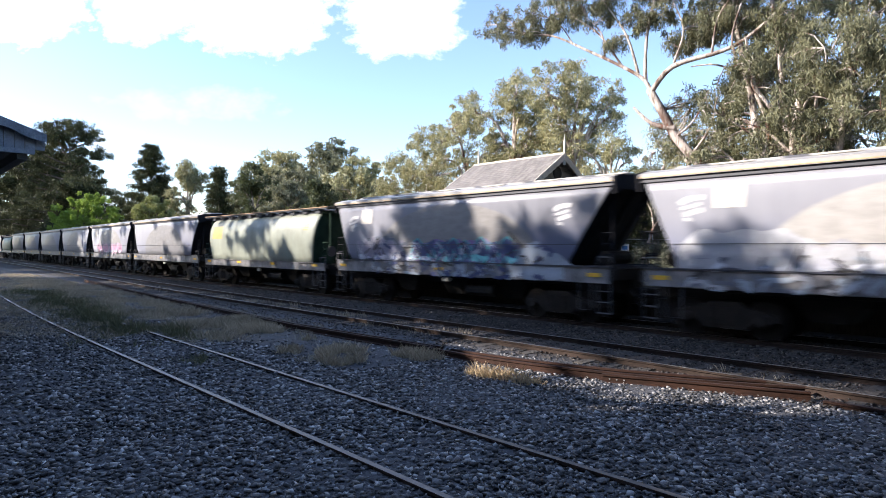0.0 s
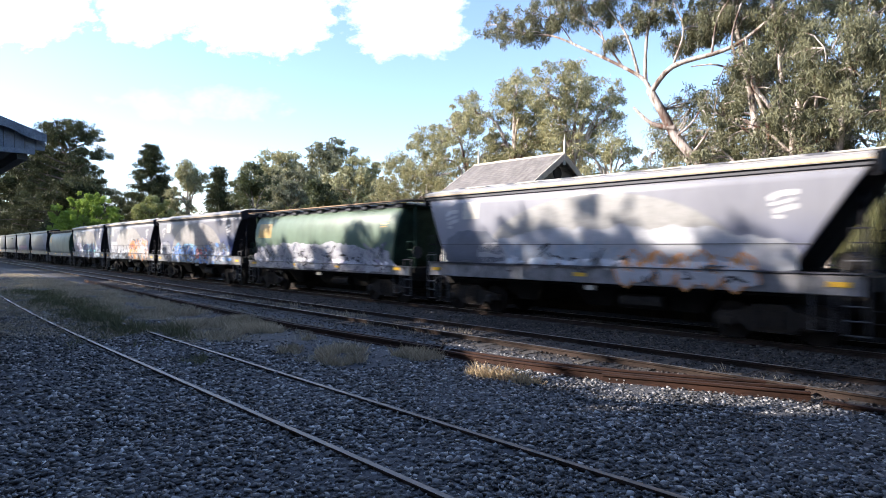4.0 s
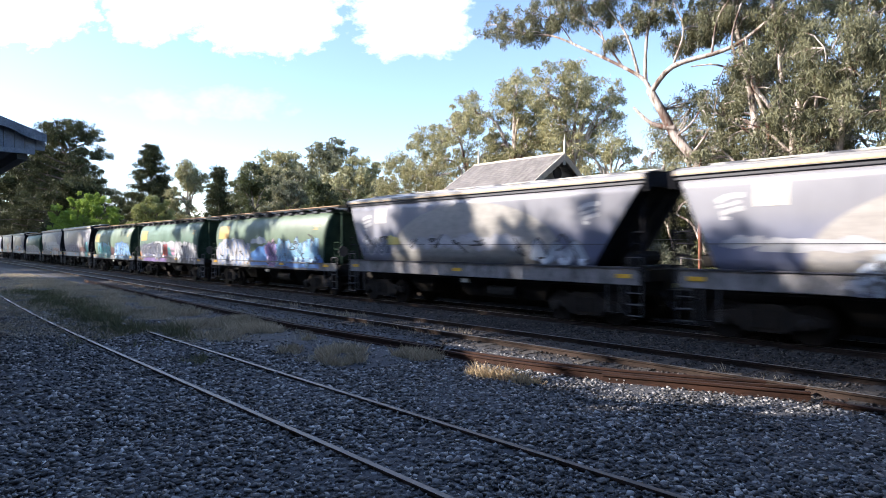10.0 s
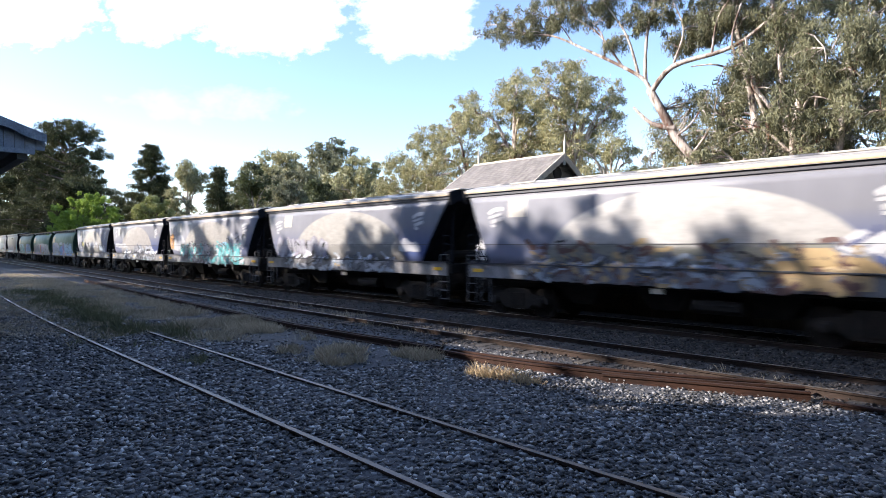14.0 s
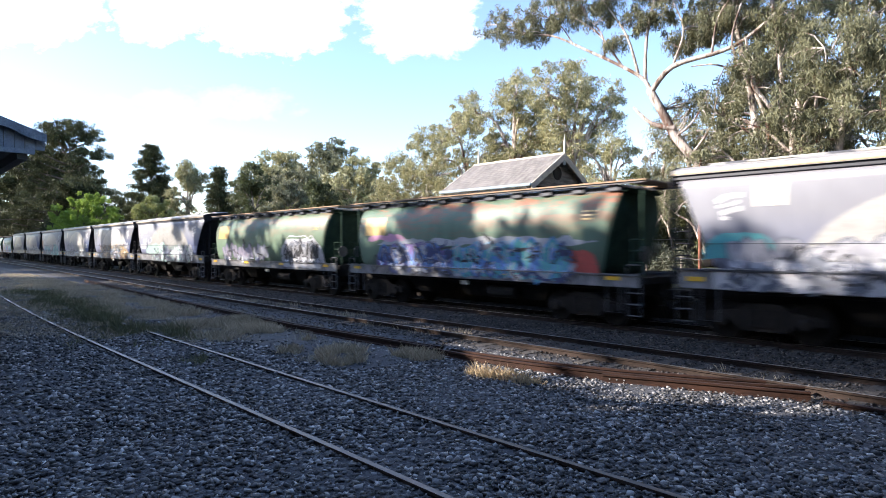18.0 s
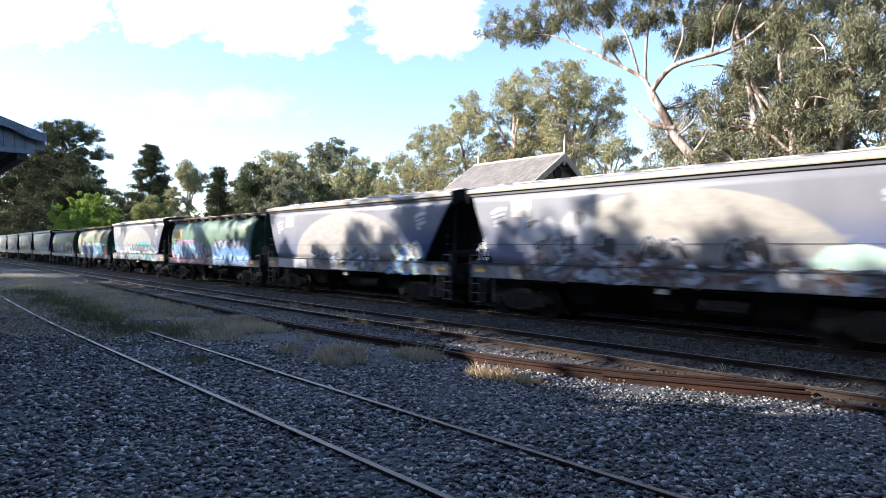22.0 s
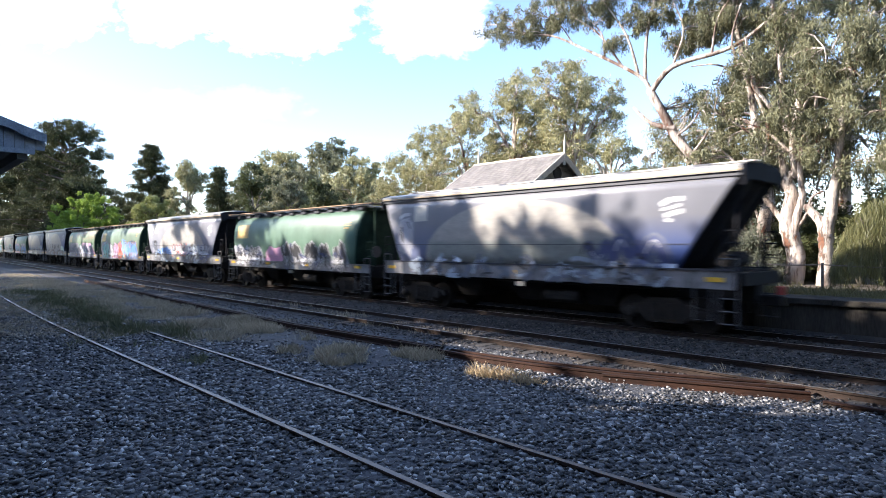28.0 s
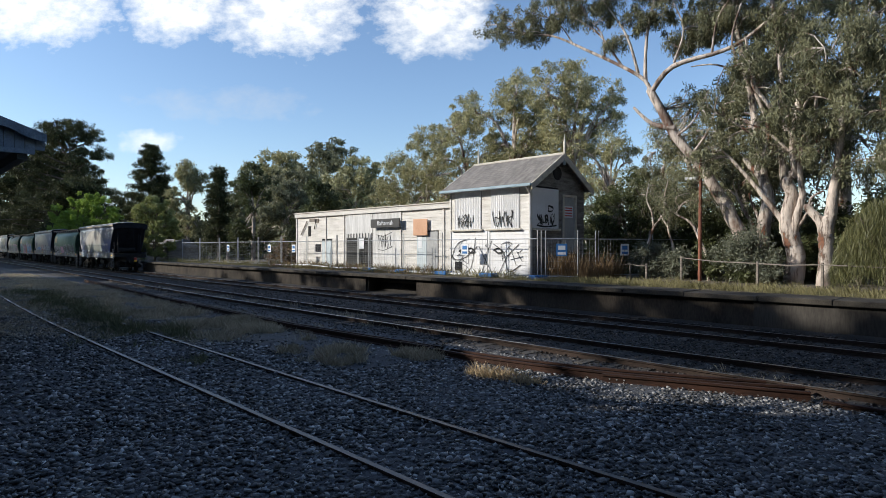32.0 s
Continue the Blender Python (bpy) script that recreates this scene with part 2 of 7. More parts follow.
def tube(bm, pts, r, seg=6):
    radii = r if isinstance(r, (list, tuple)) else [r] * len(pts)
    vs, fs = tube_arrays(pts, radii, seg)
    bv = [bm.verts.new(v) for v in vs]
    for f in fs:
        bm.faces.new([bv[i] for i in f])
    bm.faces.new(bv[:seg][::-1])
    bm.faces.new(bv[-seg:])
    return bm


class Arrays:
    def __init__(self):
        self.v, self.f, self.n = [], [], 0

    def add(self, v, f):
        v = np.asarray(v, dtype=np.float32).reshape(-1, 3)
        self.f.append(np.asarray(f, dtype=np.int32) + self.n)
        self.v.append(v)
        self.n += len(v)

    def done(self, name, material, parent=None, label="", smooth=False):
        return finish(name, np.concatenate(self.v), np.concatenate(self.f), material, parent, label, smooth)


def empty(name, at=(0, 0, 0)):
    e = new(name)
    e.location = at
    e.empty_display_size = 0.2
    return e


# ---- ground ----
def ground_z(x, y):
    def ease(a, b, v):
        t = min(1.0, max(0.0, (v - a) / (b - a)))
        return t * t * (3 - 2 * t)
    z = -0.07 - 0.06 * ease(6.8, 9.0, y)
    z += 0.13 * ease(16.8, 17.3, y)
    bank = ease(18.2, 18.9, y) * ease(-66, -57, x)
    z = z * (1 - bank) + 0.82 * bank
    z += 0.02 * noise.noise((x * 0.7, y * 0.7, 0.0)) + 0.25 * bank * noise.noise((x * 0.06, y * 0.06, 3.0)) * ease(24, 40, y)
    return z


def make_ground():
    def steps(lo, hi, parts):
        return list(np.linspace(lo, hi, parts))
    xs = sorted(set(steps(-3000, -300, 8) + steps(-300, -70, 24) + steps(-70, -20, 50) + steps(-20, 10, 76) + steps(10, 60, 20) + steps(60, 3000, 8)))
    ys = sorted(set(steps(-3000, -60, 8) + steps(-60, 0, 20) + steps(0, 18, 61) + steps(16.6, 19, 13) + steps(19, 60, 30) + steps(60, 3000, 8)))
    vs = [(x, y, ground_z(x, y)) for y in ys for x in xs]
    n = len(xs)
    fs = [(j * n + i, j * n + i + 1, (j + 1) * n + i + 1, (j + 1) * n + i) for j in range(len(ys) - 1) for i in range(n - 1)]
    m, nt, p = nodes_of("yard_and_earth")
    pos = nt.nodes.new("ShaderNodeNewGeometry").outputs["Position"]
    sep = nt.nodes.new("ShaderNodeSeparateXYZ")
    link(nt, pos, sep.inputs[0])
    wob = calc(nt, 'SUBTRACT', noise_node(nt, 0.55, 6, 0.75, pos), 0.5)
    a = noise_node(nt, 26, 3, 0.6, pos)
    b = noise_node(nt, 1.1, 4, 0.6, pos)
    both = calc(nt, 'MULTIPLY_ADD', a, 0.7, calc(nt, 'MULTIPLY', b, 0.4))
    stone = ramp(nt, both, [(0.35, (0.018, 0.018, 0.02)), (0.75, (0.13, 0.13, 0.136))])
    darker = ramp(nt, both, [(0.35, (0.008, 0.007, 0.007)), (0.75, (0.055, 0.048, 0.042))])
    earth = ramp(nt, calc(nt, 'MULTIPLY_ADD', a, 0.4, calc(nt, 'MULTIPLY', b, 0.6)), [(0.3, (0.05, 0.043, 0.034)), (0.75, (0.25, 0.21, 0.165))])
    # dark bed of the running lines; earth on the strip between siding and loop, thinning out towards the yard
    bed = calc(nt, 'MULTIPLY', calc(nt, 'ADD', calc(nt, 'SUBTRACT', sep.outputs[1], 9.9), calc(nt, 'MULTIPLY', wob, 1.6)), 1.6, clamp=True)
    ground = mix(nt, bed, stone, darker)
    edge = calc(nt, 'SUBTRACT', calc(nt, 'MULTIPLY_ADD', sep.outputs[1], 1.35, -19.5), calc(nt, 'MULTIPLY_ADD', wob, 12.0, sep.outputs[0]))
    far = calc(nt, 'MULTIPLY', edge, 0.16, clamp=True)
    strip = calc(nt, 'MULTIPLY', calc(nt, 'SUBTRACT', calc(nt, 'MULTIPLY_ADD', wob, 3.0, 9.6), sep.outputs[1]), 0.9, clamp=True)
    back = calc(nt, 'MULTIPLY', calc(nt, 'ADD', calc(nt, 'MULTIPLY_ADD', wob, 4.0, sep.outputs[1]), -1.5), 0.5, clamp=True)
    patch = calc(nt, 'MULTIPLY', calc(nt, 'SUBTRACT', noise_node(nt, 1.7, 5, 0.7, pos), 0.36), 5.0, clamp=True)
    grassy = calc(nt, 'MULTIPLY', calc(nt, 'MULTIPLY', calc(nt, 'MULTIPLY', far, strip), back), patch)
    grassy = calc(nt, 'MAXIMUM', grassy, calc(nt, 'GREATER_THAN', sep.outputs[2], 0.4))
    link(nt, mix(nt, grassy, ground, earth), p.inputs["Base Color"])
    p.inputs["Roughness"].default_value = 0.95
    bump(nt, p, a, 0.8, 0.04)
    ob = finish("ground", vs, fs, m, smooth=True)
    tagged(ob, "grey ballast yard with dry earth strips", "ground", kind="structure")


make_ground()


# ---- rails ----
RAIL = ((-0.065, 0.0), (-0.065, 0.018), (-0.012, 0.035), (-0.01, 0.11), (-0.035, 0.122), (-0.035, 0.155), (0.035, 0.155), (0.035, 0.122), (0.01, 0.11), (0.012, 0.035), (0.065, 0.018), (0.065, 0.0))


def rail_mesh(bm, pts):
    """The rail section drawn along pts, which give the middle of the head's top."""
    rings = []
    for i, p in enumerate(pts):
        a, b = Vector(pts[max(i - 1, 0)]), Vector(pts[min(i + 1, len(pts) - 1)])
        d = (b - a).normalized()
        s = Vector((-d.y, d.x, 0)).normalized()
        rings.append([bm.verts.new(Vector(p) + s * u + Vector((0, 0, v - 0.155))) for u, v in RAIL])
    n = len(RAIL)
    for r0, r1 in zip(rings, rings[1:]):
        for k in range(n):
            f = bm.faces.new((r0[k], r0[(k + 1) % n], r1[(k + 1) % n], r1[k]))
            if k == 5:
                f.material_index = 1
    bm.faces.new(rings[0])
    bm.faces.new(rings[-1][::-1])
    return bm


def rail(name, pts, parent, polished=True, label="", top=None):
    ob = part(name, rail_mesh(bmesh.new(), pts), M_RAILSIDE if polished else M_RUST, parent, label)
    ob.data.materials.append(top or (M_RAILTOP if polished else M_RUST))
    return ob


MAIN_NEAR, MAIN_FAR = 15.07, 16.57
MAIN_MID = (MAIN_NEAR + MAIN_FAR) / 2


def main_bend(x):
    """How far the main line has swung towards the platform side at x."""
    s = max(0.0, -38.0 - x)
    return 0.03 * s * s / (s + 14.0)


def loop_bend(x):
    s = max(0.0, -14.0 - x)
    return 0.0008 * s * s if s < 26 else 0.5408 + 0.03 * (s - 26)


def siding_bend(x):
    s = max(0.0, -14.0 - x)
    return 0.0012 * s * s


def make_track(name, label, y0, y1, bend, x0, x1, sleepers, polished=True):
    t = empty(name, (0, 0, 0))
    tagged(t, label, "railway track", kind="structure")
    xs = [x1 + (x0 - x1) * (i / 46) ** 1.6 for i in range(47)]
    for y in (y0, y1):
        rail("rail", [(x, y + bend(x), 0.0) for x in xs], t, polished)
    if sleepers:
        first = part("sleeper", boxed(-0.12, 0.12, y0 - 0.52, y1 + 0.52, -0.28, -0.118, 0.012), M_SLEEPER, t)
        first.location.x = sleepers[0]
        x = sleepers[0] + 0.66
        while x < sleepers[1]:
            same(first, "sleeper", (x, bend(x) + 0.01 * math.sin(x * 7), 0.008 * math.sin(x * 5)), t, 0.008 * math.sin(x * 3))
            x += 0.66
    return t


make_track("main_track", "main line with bright-topped rails on dark ballast", MAIN_NEAR, MAIN_FAR, main_bend, -420, 60, (-36, 4))
make_track("loop_track", "rusty loop line rails with worn tops", 10.7, 12.14, loop_bend, -160, 40, (-36, 4))


siding = empty("siding_track")
tagged(siding, "disused siding sunk in ballast, worn narrow rail heads", "railway track", kind="structure")
for base in (3.72, 5.22):
    rail("rail", [(x, base - 0.03 + siding_bend(x), -0.018) for x in np.linspace(-64, 6, 50)], siding, top=M_SIDINGTOP)


def spare_rail(at, length, turn, bow, label):
    """A loose rail lying on the ballast, bowed a little, with bolt holes in its web."""
    ob = empty("loose_rail", at)
    ob.rotation_euler = (0, 0, radians(turn))
    tagged(ob, label, "loose rail", group="loose rails beside the loop")
    rail("rail_section", [(length * k / 8, -4 * bow * k / 8 * (1 - k / 8), 0.155) for k in range(9)], ob, False)
    for k in range(3):
        part("fish_bolt", tube(bmesh.new(), [(0.12 + 0.12 * k, -0.02, 0.072), (0.12 + 0.12 * k, 0.02, 0.072)], 0.014, 6), M_GALV, ob)
    return ob


def make_spare_rails():
    for x, y, z, length, turn, bow in ((-9.64, 8.69, -0.13, 6.93, 15.1, 0.5), (-9.2, 8.93, -0.13, 5.9, 15.6, 0.36), (-5.65, 9.1, -0.14, 3.07, 21.4, 0.0), (-2.6, 10.12, -0.21, 4.5, 1.0, 0.0),
                                       (-44.5, 9.95, -0.12, 18.0, -3.3, 0.0), (-26.6, 8.9, -0.12, 11.5, -2.2, 0.0), (-15.2, 8.45, -0.12, 5.6, 3.2, 0.0), (-43.0, 10.05, -0.13, 17.0, -3.4, 0.0), (-25.9, 9.05, -0.13, 11.0, -2.2, 0.0), (-14.9, 8.66, -0.13, 5.4, 3.2, 0.0)):
        spare_rail((x, y, z), length, turn, bow, "rusty brown spare rail lying on the ballast")


make_spare_rails()


# ---- platform ----
def make_platform():
    p = empty("platform", (0, 0, 0))
    tagged(p, "old platform with a stained concrete face coloured shade-dark", "platform", kind="structure")
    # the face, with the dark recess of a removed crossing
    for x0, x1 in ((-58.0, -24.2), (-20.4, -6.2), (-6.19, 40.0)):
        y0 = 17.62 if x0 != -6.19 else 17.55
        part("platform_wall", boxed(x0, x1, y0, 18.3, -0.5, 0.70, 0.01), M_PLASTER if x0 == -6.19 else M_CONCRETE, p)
    part("recess_back", boxed(-24.2, -20.4, 18.6, 18.8, -0.5, 0.70), M_DARK, p)
    part("recess_side", boxed(-24.25, -24.1, 17.7, 18.6, -0.5, 0.68), M_CONCRETE, p)
    part("recess_side", boxed(-20.5, -20.35, 17.7, 18.6, -0.5, 0.68), M_CONCRETE, p)
    rng = random.Random(4)
    x = -58.0
    while x < 40:
        w = rng.uniform(1.6, 2.2)
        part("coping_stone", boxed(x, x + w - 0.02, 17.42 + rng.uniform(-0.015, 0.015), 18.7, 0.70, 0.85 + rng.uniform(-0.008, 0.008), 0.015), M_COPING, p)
        x += w


make_platform()


# ---- station buildings ----
def weatherboards(parent, x0, x1, y, z0, z1, material, holes=(), pitch=0.16, facing=-1):
    """Lapped boards on a wall that runs along x and faces the track; holes are (x0, x1, z0, z1)."""
    z = z0
    while z < z1 - 0.02:
        top = min(z + pitch, z1)
        spans = [(x0, x1)]
        for hx0, hx1, hz0, hz1 in holes:
            if top > hz0 + 0.01 and z < hz1 - 0.01:
                spans = [s for a, b in spans for s in ((a, min(b, hx0)), (max(a, hx1), b)) if s[1] - s[0] > 0.02]
        for a, b in spans:
            bm = bmesh.new()
            prism(bm, [(y, z), (y + facing * 0.03, z), (y + facing * 0.012, top), (y, top)], "x", a, b)
            part("board", bm, material, parent)
        z = top


def end_boards(parent, x, y0, y1, z0, z1, material, holes=(), pitch=0.16, peak=None):
    z = z0
    while z < z1 - 0.02:
        top = min(z + pitch, z1)
        a0, a1 = y0, y1
        if peak and z > peak[0]:
            k = (z - peak[0]) / (peak[1] - peak[0])
            m = (y0 + y1) / 2
            a0, a1 = y0 + (m - y0) * k, y1 - (y1 - m) * k
        spans = [(a0, a1)]
        for h0, h1, hz0, hz1 in holes:
            if top > hz0 + 0.01 and z < hz1 - 0.01:
                spans = [s for a, b in spans for s in ((a, min(b, h0)), (max(a, h1), b)) if s[1] - s[0] > 0.02]
        for a, b in spans:
            bm = bmesh.new()
            va = [bm.verts.new(q) for q in ((x, a, z), (x + 0.03, a, z), (x + 0.012, a, top), (x, a, top))]
            vb = [bm.verts.new(q) for q in ((x, b, z), (x + 0.03, b, z), (x + 0.012, b, top), (x, b, top))]
            bm.faces.new(va), bm.faces.new(vb[::-1])
            for i in range(4):
                bm.faces.new((va[i], va[(i + 1) % 4], vb[(i + 1) % 4], vb[i]))
            part("board", bm, material, parent)
        z = top


def ribbon(A, pts, width, y_of, lift):
    """A flat painted stroke along (x, z) points, laid on a wall whose y is y_of(z)."""
    pts = [np.array(p, float) for p in pts]
    vs, fs = [], []
    for i, p in enumerate(pts):
        d = pts[min(i + 1, len(pts) - 1)] - pts[max(i - 1, 0)]
        n = np.array((-d[1], d[0])) / (np.hypot(*d) + 1e-6)
        w = width * (0.75 if i in (0, len(pts) - 1) else 1.0)
        for s in (-0.5, 0.5):
            q = p + n * w * s
            vs.append((q[0], y_of(q[1]) - lift, q[1]))
    for i in range(len(pts) - 1):
        fs.append((2 * i, 2 * i + 1, 2 * i + 3, 2 * i + 2))
    A.add(vs, fs)


def smooth_line(pts, n=8):
    out = []
    P = [pts[0]] + list(pts) + [pts[-1]]
    for i in range(1, len(P) - 2):
        for k in range(n):
            t = k / n
            q = [0.5 * (2 * b + (c - a) * t + (2 * a - 5 * b + 4 * c - d) * t * t + (3 * b - a - 3 * c + d) * t ** 3) for a, b, c, d in zip(P[i - 1], P[i], P[i + 1], P[i + 2])]
            out.append(q)
    out.append(P[-2])
    return out


def scrawl(A, rng, x0, x1, z0, z1, width, letters, y_of, lift):
    """A row of hurried looping strokes that cannot be read."""
    step = (x1 - x0) / letters
    for i in range(letters):
        cx, h = x0 + step * (i + 0.5), z1 - z0
        pts = [(cx + step * rng.uniform(-0.8, 0.8), z0 + h * v + rng.uniform(-0.08, 0.08) * h) for v in rng.sample((0.0, 0.35, 0.7, 1.0, 0.5), 5)]
        ribbon(A, smooth_line(pts), width, y_of, lift)


def edge_board(bm, upper, lower, x0, x1):
    """One board in a plane of constant x between two edges of (y, z) points."""
    rows = [[bm.verts.new((x, y, z)) for y, z in line] for x, line in ((x0, upper), (x0, lower), (x1, lower), (x1, upper))]
    for r, s in zip(rows, rows[1:] + rows[:1]):
        for i in range(len(r) - 1):
            bm.faces.new((r[i], r[i + 1], s[i + 1], s[i]))
    for i in (0, -1):
        bm.faces.new([r[i] for r in rows])


BOX = (-21.0, -16.1, 20.3, 24.3)


def make_signal_box():
    x0, x1, y0, y1 = BOX
    s = empty("signal_box", (0, 0, 0))
    tagged(s, "two-storey white weatherboard signal box with slate gable roof", "signal box")
    part("wall_core", boxed(x0 + 0.03, x1 - 0.03, y0 + 0.03, y1, 0.8, 4.85), M_DARK, s)
    front_holes = [(-20.67, -18.95, 2.98, 4.75), (-18.34, -16.68, 2.98, 4.75)]
    weatherboards(s, x0, x1, y0 + 0.03, 2.9, 4.85, M_WHITEBOARD, front_holes)
    weatherboards(s, x0, x1, y0 + 0.03, 0.8, 2.9, M_WHITEPAINT, [], 0.19)
    for a, b in ((-20.67, -18.95), (-18.34, -16.68)):
        # corrugated sheet over the window
        bm = bmesh.new()
        n = 4 * int((b - a) / 0.105)
        prev = None
        for i in range(n + 1):
            x = a + (b - a) * i / n
            y = y0 - 0.022 - (0.0, 0.016, 0.03, 0.016)[i % 4]
            cur = bm.verts.new((x, y, 2.98)), bm.verts.new((x, y, 4.75))
            if prev:
                bm.faces.new((prev[0], cur[0], cur[1], prev[1]))
            prev = cur
        part("window_sheet", bm, M_WHITEPAINT, s, "white corrugated iron sheet over a window")
        part("window_sill", boxed(a - 0.2, b + 0.12, y0 - 0.12, y0 + 0.02, 2.9, 2.975, 0.01), M_CREAM, s)
    for x in (x0 - 0.02, x1 - 0.08):
        part("corner_board", boxed(x, x + 0.1, y0 - 0.03, y0 + 0.06, 0.8, 4.85, 0.005), M_WHITEBOARD, s)
    part("corner_board", boxed(x1 + 0.003, x1 + 0.035, y0 - 0.03, y0 + 0.09, 0.8, 4.6, 0.005), M_WHITEBOARD, s)
    # end wall
    holes = [(y0 + 0.1, y0 + 1.98, 2.98, 4.72), (y0 + 2.36, y0 + 3.3, 1.9, 4.45)]
    end_boards(s, x1 - 0.03, y0, y1, 0.8, 6.1, M_PEELING, holes, peak=(4.85, 6.25))
    part("end_window_sheet", boxed(x1 - 0.03, x1 + 0.015, y0 + 0.1, y0 + 1.98, 2.98, 4.72), M_WHITEPAINT, s, "white painted board over the end window")
    part("end_sill", boxed(x1 - 0.02, x1 + 0.1, y0 + 0.06, y0 + 2.05, 2.88, 2.97, 0.01), M_CREAM, s)
    door = part("door", boxed(x1 - 0.08, x1 - 0.02, y0 + 2.4, y0 + 3.26, 1.9, 4.42), M_GREYDOOR, s, "weathered grey door with a red and white notice")
    for a, b, c, d in ((2.3, 2.4, 1.9, 4.425), (3.26, 3.36, 1.9, 4.425), (2.3, 3.36, 4.43, 4.53)):
        part("door_frame", boxed(x1 - 0.05, x1 + 0.04, y0 + a, y0 + b, c, d), M_CREAM, s)
    part("notice", boxed(x1 - 0.02, x1 - 0.012, y0 + 2.46, y0 + 3.12, 3.5, 4.02), M_PAPER, door, "white notice with red bars of lettering")
    for z in (3.56, 3.68, 3.8, 3.91):
        part("notice_line", boxed(x1 - 0.012, x1 - 0.006, y0 + 2.53, y0 + 3.05, z, z + 0.05), M_RED, door)
    part("louvre", tube(bmesh.new(), [(x1 - 0.01, (y0 + y1) / 2 - 0.1, 5.45), (x1 + 0.03, (y0 + y1) / 2 - 0.1, 5.45)], 0.3, 14), M_DARK, s, "round dark gable vent")
    # roof: slate courses on both slopes
    ym, zr, ze = (y0 + y1) / 2, 6.3, 4.82
    for side in (-1, 1):
        ye = ym + side * (ym - y0 + 0.32)
        bm = bmesh.new()
        prism(bm, [(ye, ze), (ym, zr), (ym, zr - 0.07), (ye, ze - 0.07)], "x", x0 - 0.3, x1 + 0.3)
        part("roof_slope", bm, M_SLATE, s)
        n = 13
        for i in range(n):
            a, b = i / n, (i + 1) / n
            cx = x0 - 0.3
            bm = bmesh.new()
            za, zb = ze + (zr - ze) * a, ze + (zr - ze) * b
            ya, yb = ye + (ym - ye) * a, ye + (ym - ye) * b
            prism(bm, [(ya, za + 0.004), (ya, za + 0.022), (yb, zb + 0.01), (yb, zb + 0.004)], "x", x0 - 0.3, x1 + 0.3)
            part("slate_course", bm, M_SLATE, s)
        for x in (x0 - 0.34, x1 + 0.3):
            # scalloped barge board
            bm = bmesh.new()
            L, k = 26, []
            for i in range(L + 1):
                t = i / L
                k.append((ye + (ym - ye) * t, ze + (zr - ze) * t))
            low = [(y, z - 0.27 - 0.05 * abs(math.sin(i * math.pi / 3.25))) for i, (y, z) in enumerate(k)]
            edge_board(bm, [(y, z + 0.03) for y, z in k], [(y, z + 0.03) for y, z in low], x, x + 0.045)
            part("barge_board", bm, M_CREAM, s, "scalloped cream barge board")
    part("ridge_cap", tube(bmesh.new(), [(x0 - 0.3, ym, zr + 0.01), (x1 + 0.3, ym, zr + 0.01)], 0.07, 8), M_CREAM, s)
    for x in (x0 + 0.0, x1 + 0.32):
        bm = bmesh.new()
        box(bm, x - 0.045, x + 0.045, ym - 0.045, ym + 0.045, zr - 0.5, zr + 0.55, 0.01)
        part("finial", tube(bm, [(x, ym, zr + 0.5), (x, ym, zr + 0.62), (x, ym, zr + 0.86)], [0.06, 0.04, 0.012], 6), M_CREAM, s)
    part("gutter", boxed(x0 - 0.35, x1 + 0.33, y0 - 0.45, y0 - 0.31, 4.72, 4.84, 0.02), M_GUTTER, s, "pale blue-grey gutter")
    part("soffit", boxed(x0 - 0.28, x1 + 0.28, y0 - 0.3, y0 + 0.02, 4.74, 4.78), M_CREAM, s)
    part("downpipe", tube(bmesh.new(), [(x1 + 0.06, y0 - 0.38, 4.75), (x1 + 0.06, y0 - 0.1, 4.45), (x1 + 0.06, y0 - 0.08, 0.85)], 0.05, 8), M_WHITEBOARD, s)
    part("vent", boxed(-20.65, -20.2, y0 - 0.03, y0 + 0.01, 1.05, 1.45), M_DARK, s)
    # spray-painted strokes
    rng = random.Random(8)
    A = Arrays()
    scrawl(A, rng, -20.4, -19.45, 3.08, 3.68, 0.04, 6, lambda z: y0 - 0.054, 0.01)
    scrawl(A, rng, -18.15, -16.95, 3.06, 3.74, 0.042, 7, lambda z: y0 - 0.054, 0.01)
    loops = (((-21.0, 1.9), (-20.6, 1.55), (-19.9, 1.7), (-19.5, 2.05), (-20.0, 2.1)), ((-20.9, 1.6), (-20.5, 2.3), (-19.7, 2.55)),
             ((-18.9, 0.95), (-18.6, 1.8), (-18.3, 2.45)), ((-19.1, 2.2), (-18.5, 1.3), (-18.2, 0.9)), ((-18.2, 2.3), (-17.6, 1.9), (-17.3, 1.1), (-16.6, 1.4)),
             ((-17.9, 0.9), (-17.4, 1.7), (-16.7, 2.3)), ((-20.8, 1.0), (-20.3, 0.9), (-19.6, 1.2), (-19.3, 2.6)), ((-17.2, 1.6), (-16.5, 1.75)), ((-20.2, 2.0), (-19.7, 1.85), (-19.2, 2.2)))
    for pts in loops:
        ribbon(A, smooth_line(pts), 0.035, lambda z: y0 - 0.004, 0.012)
    for _ in range(9):
        cx, cz = rng.uniform(-20.8, -16.5), rng.uniform(1.1, 2.6)
        ribbon(A, smooth_line([(cx, cz), (cx + rng.uniform(-0.5, 0.5), cz + rng.uniform(-0.3, 0.3)), (cx + rng.uniform(-0.6, 0.6), cz + rng.uniform(-0.6, 0.4)), (cx + rng.uniform(-0.4, 0.4), cz - 0.5)]), 0.025, lambda z: y0 - 0.004, 0.012)
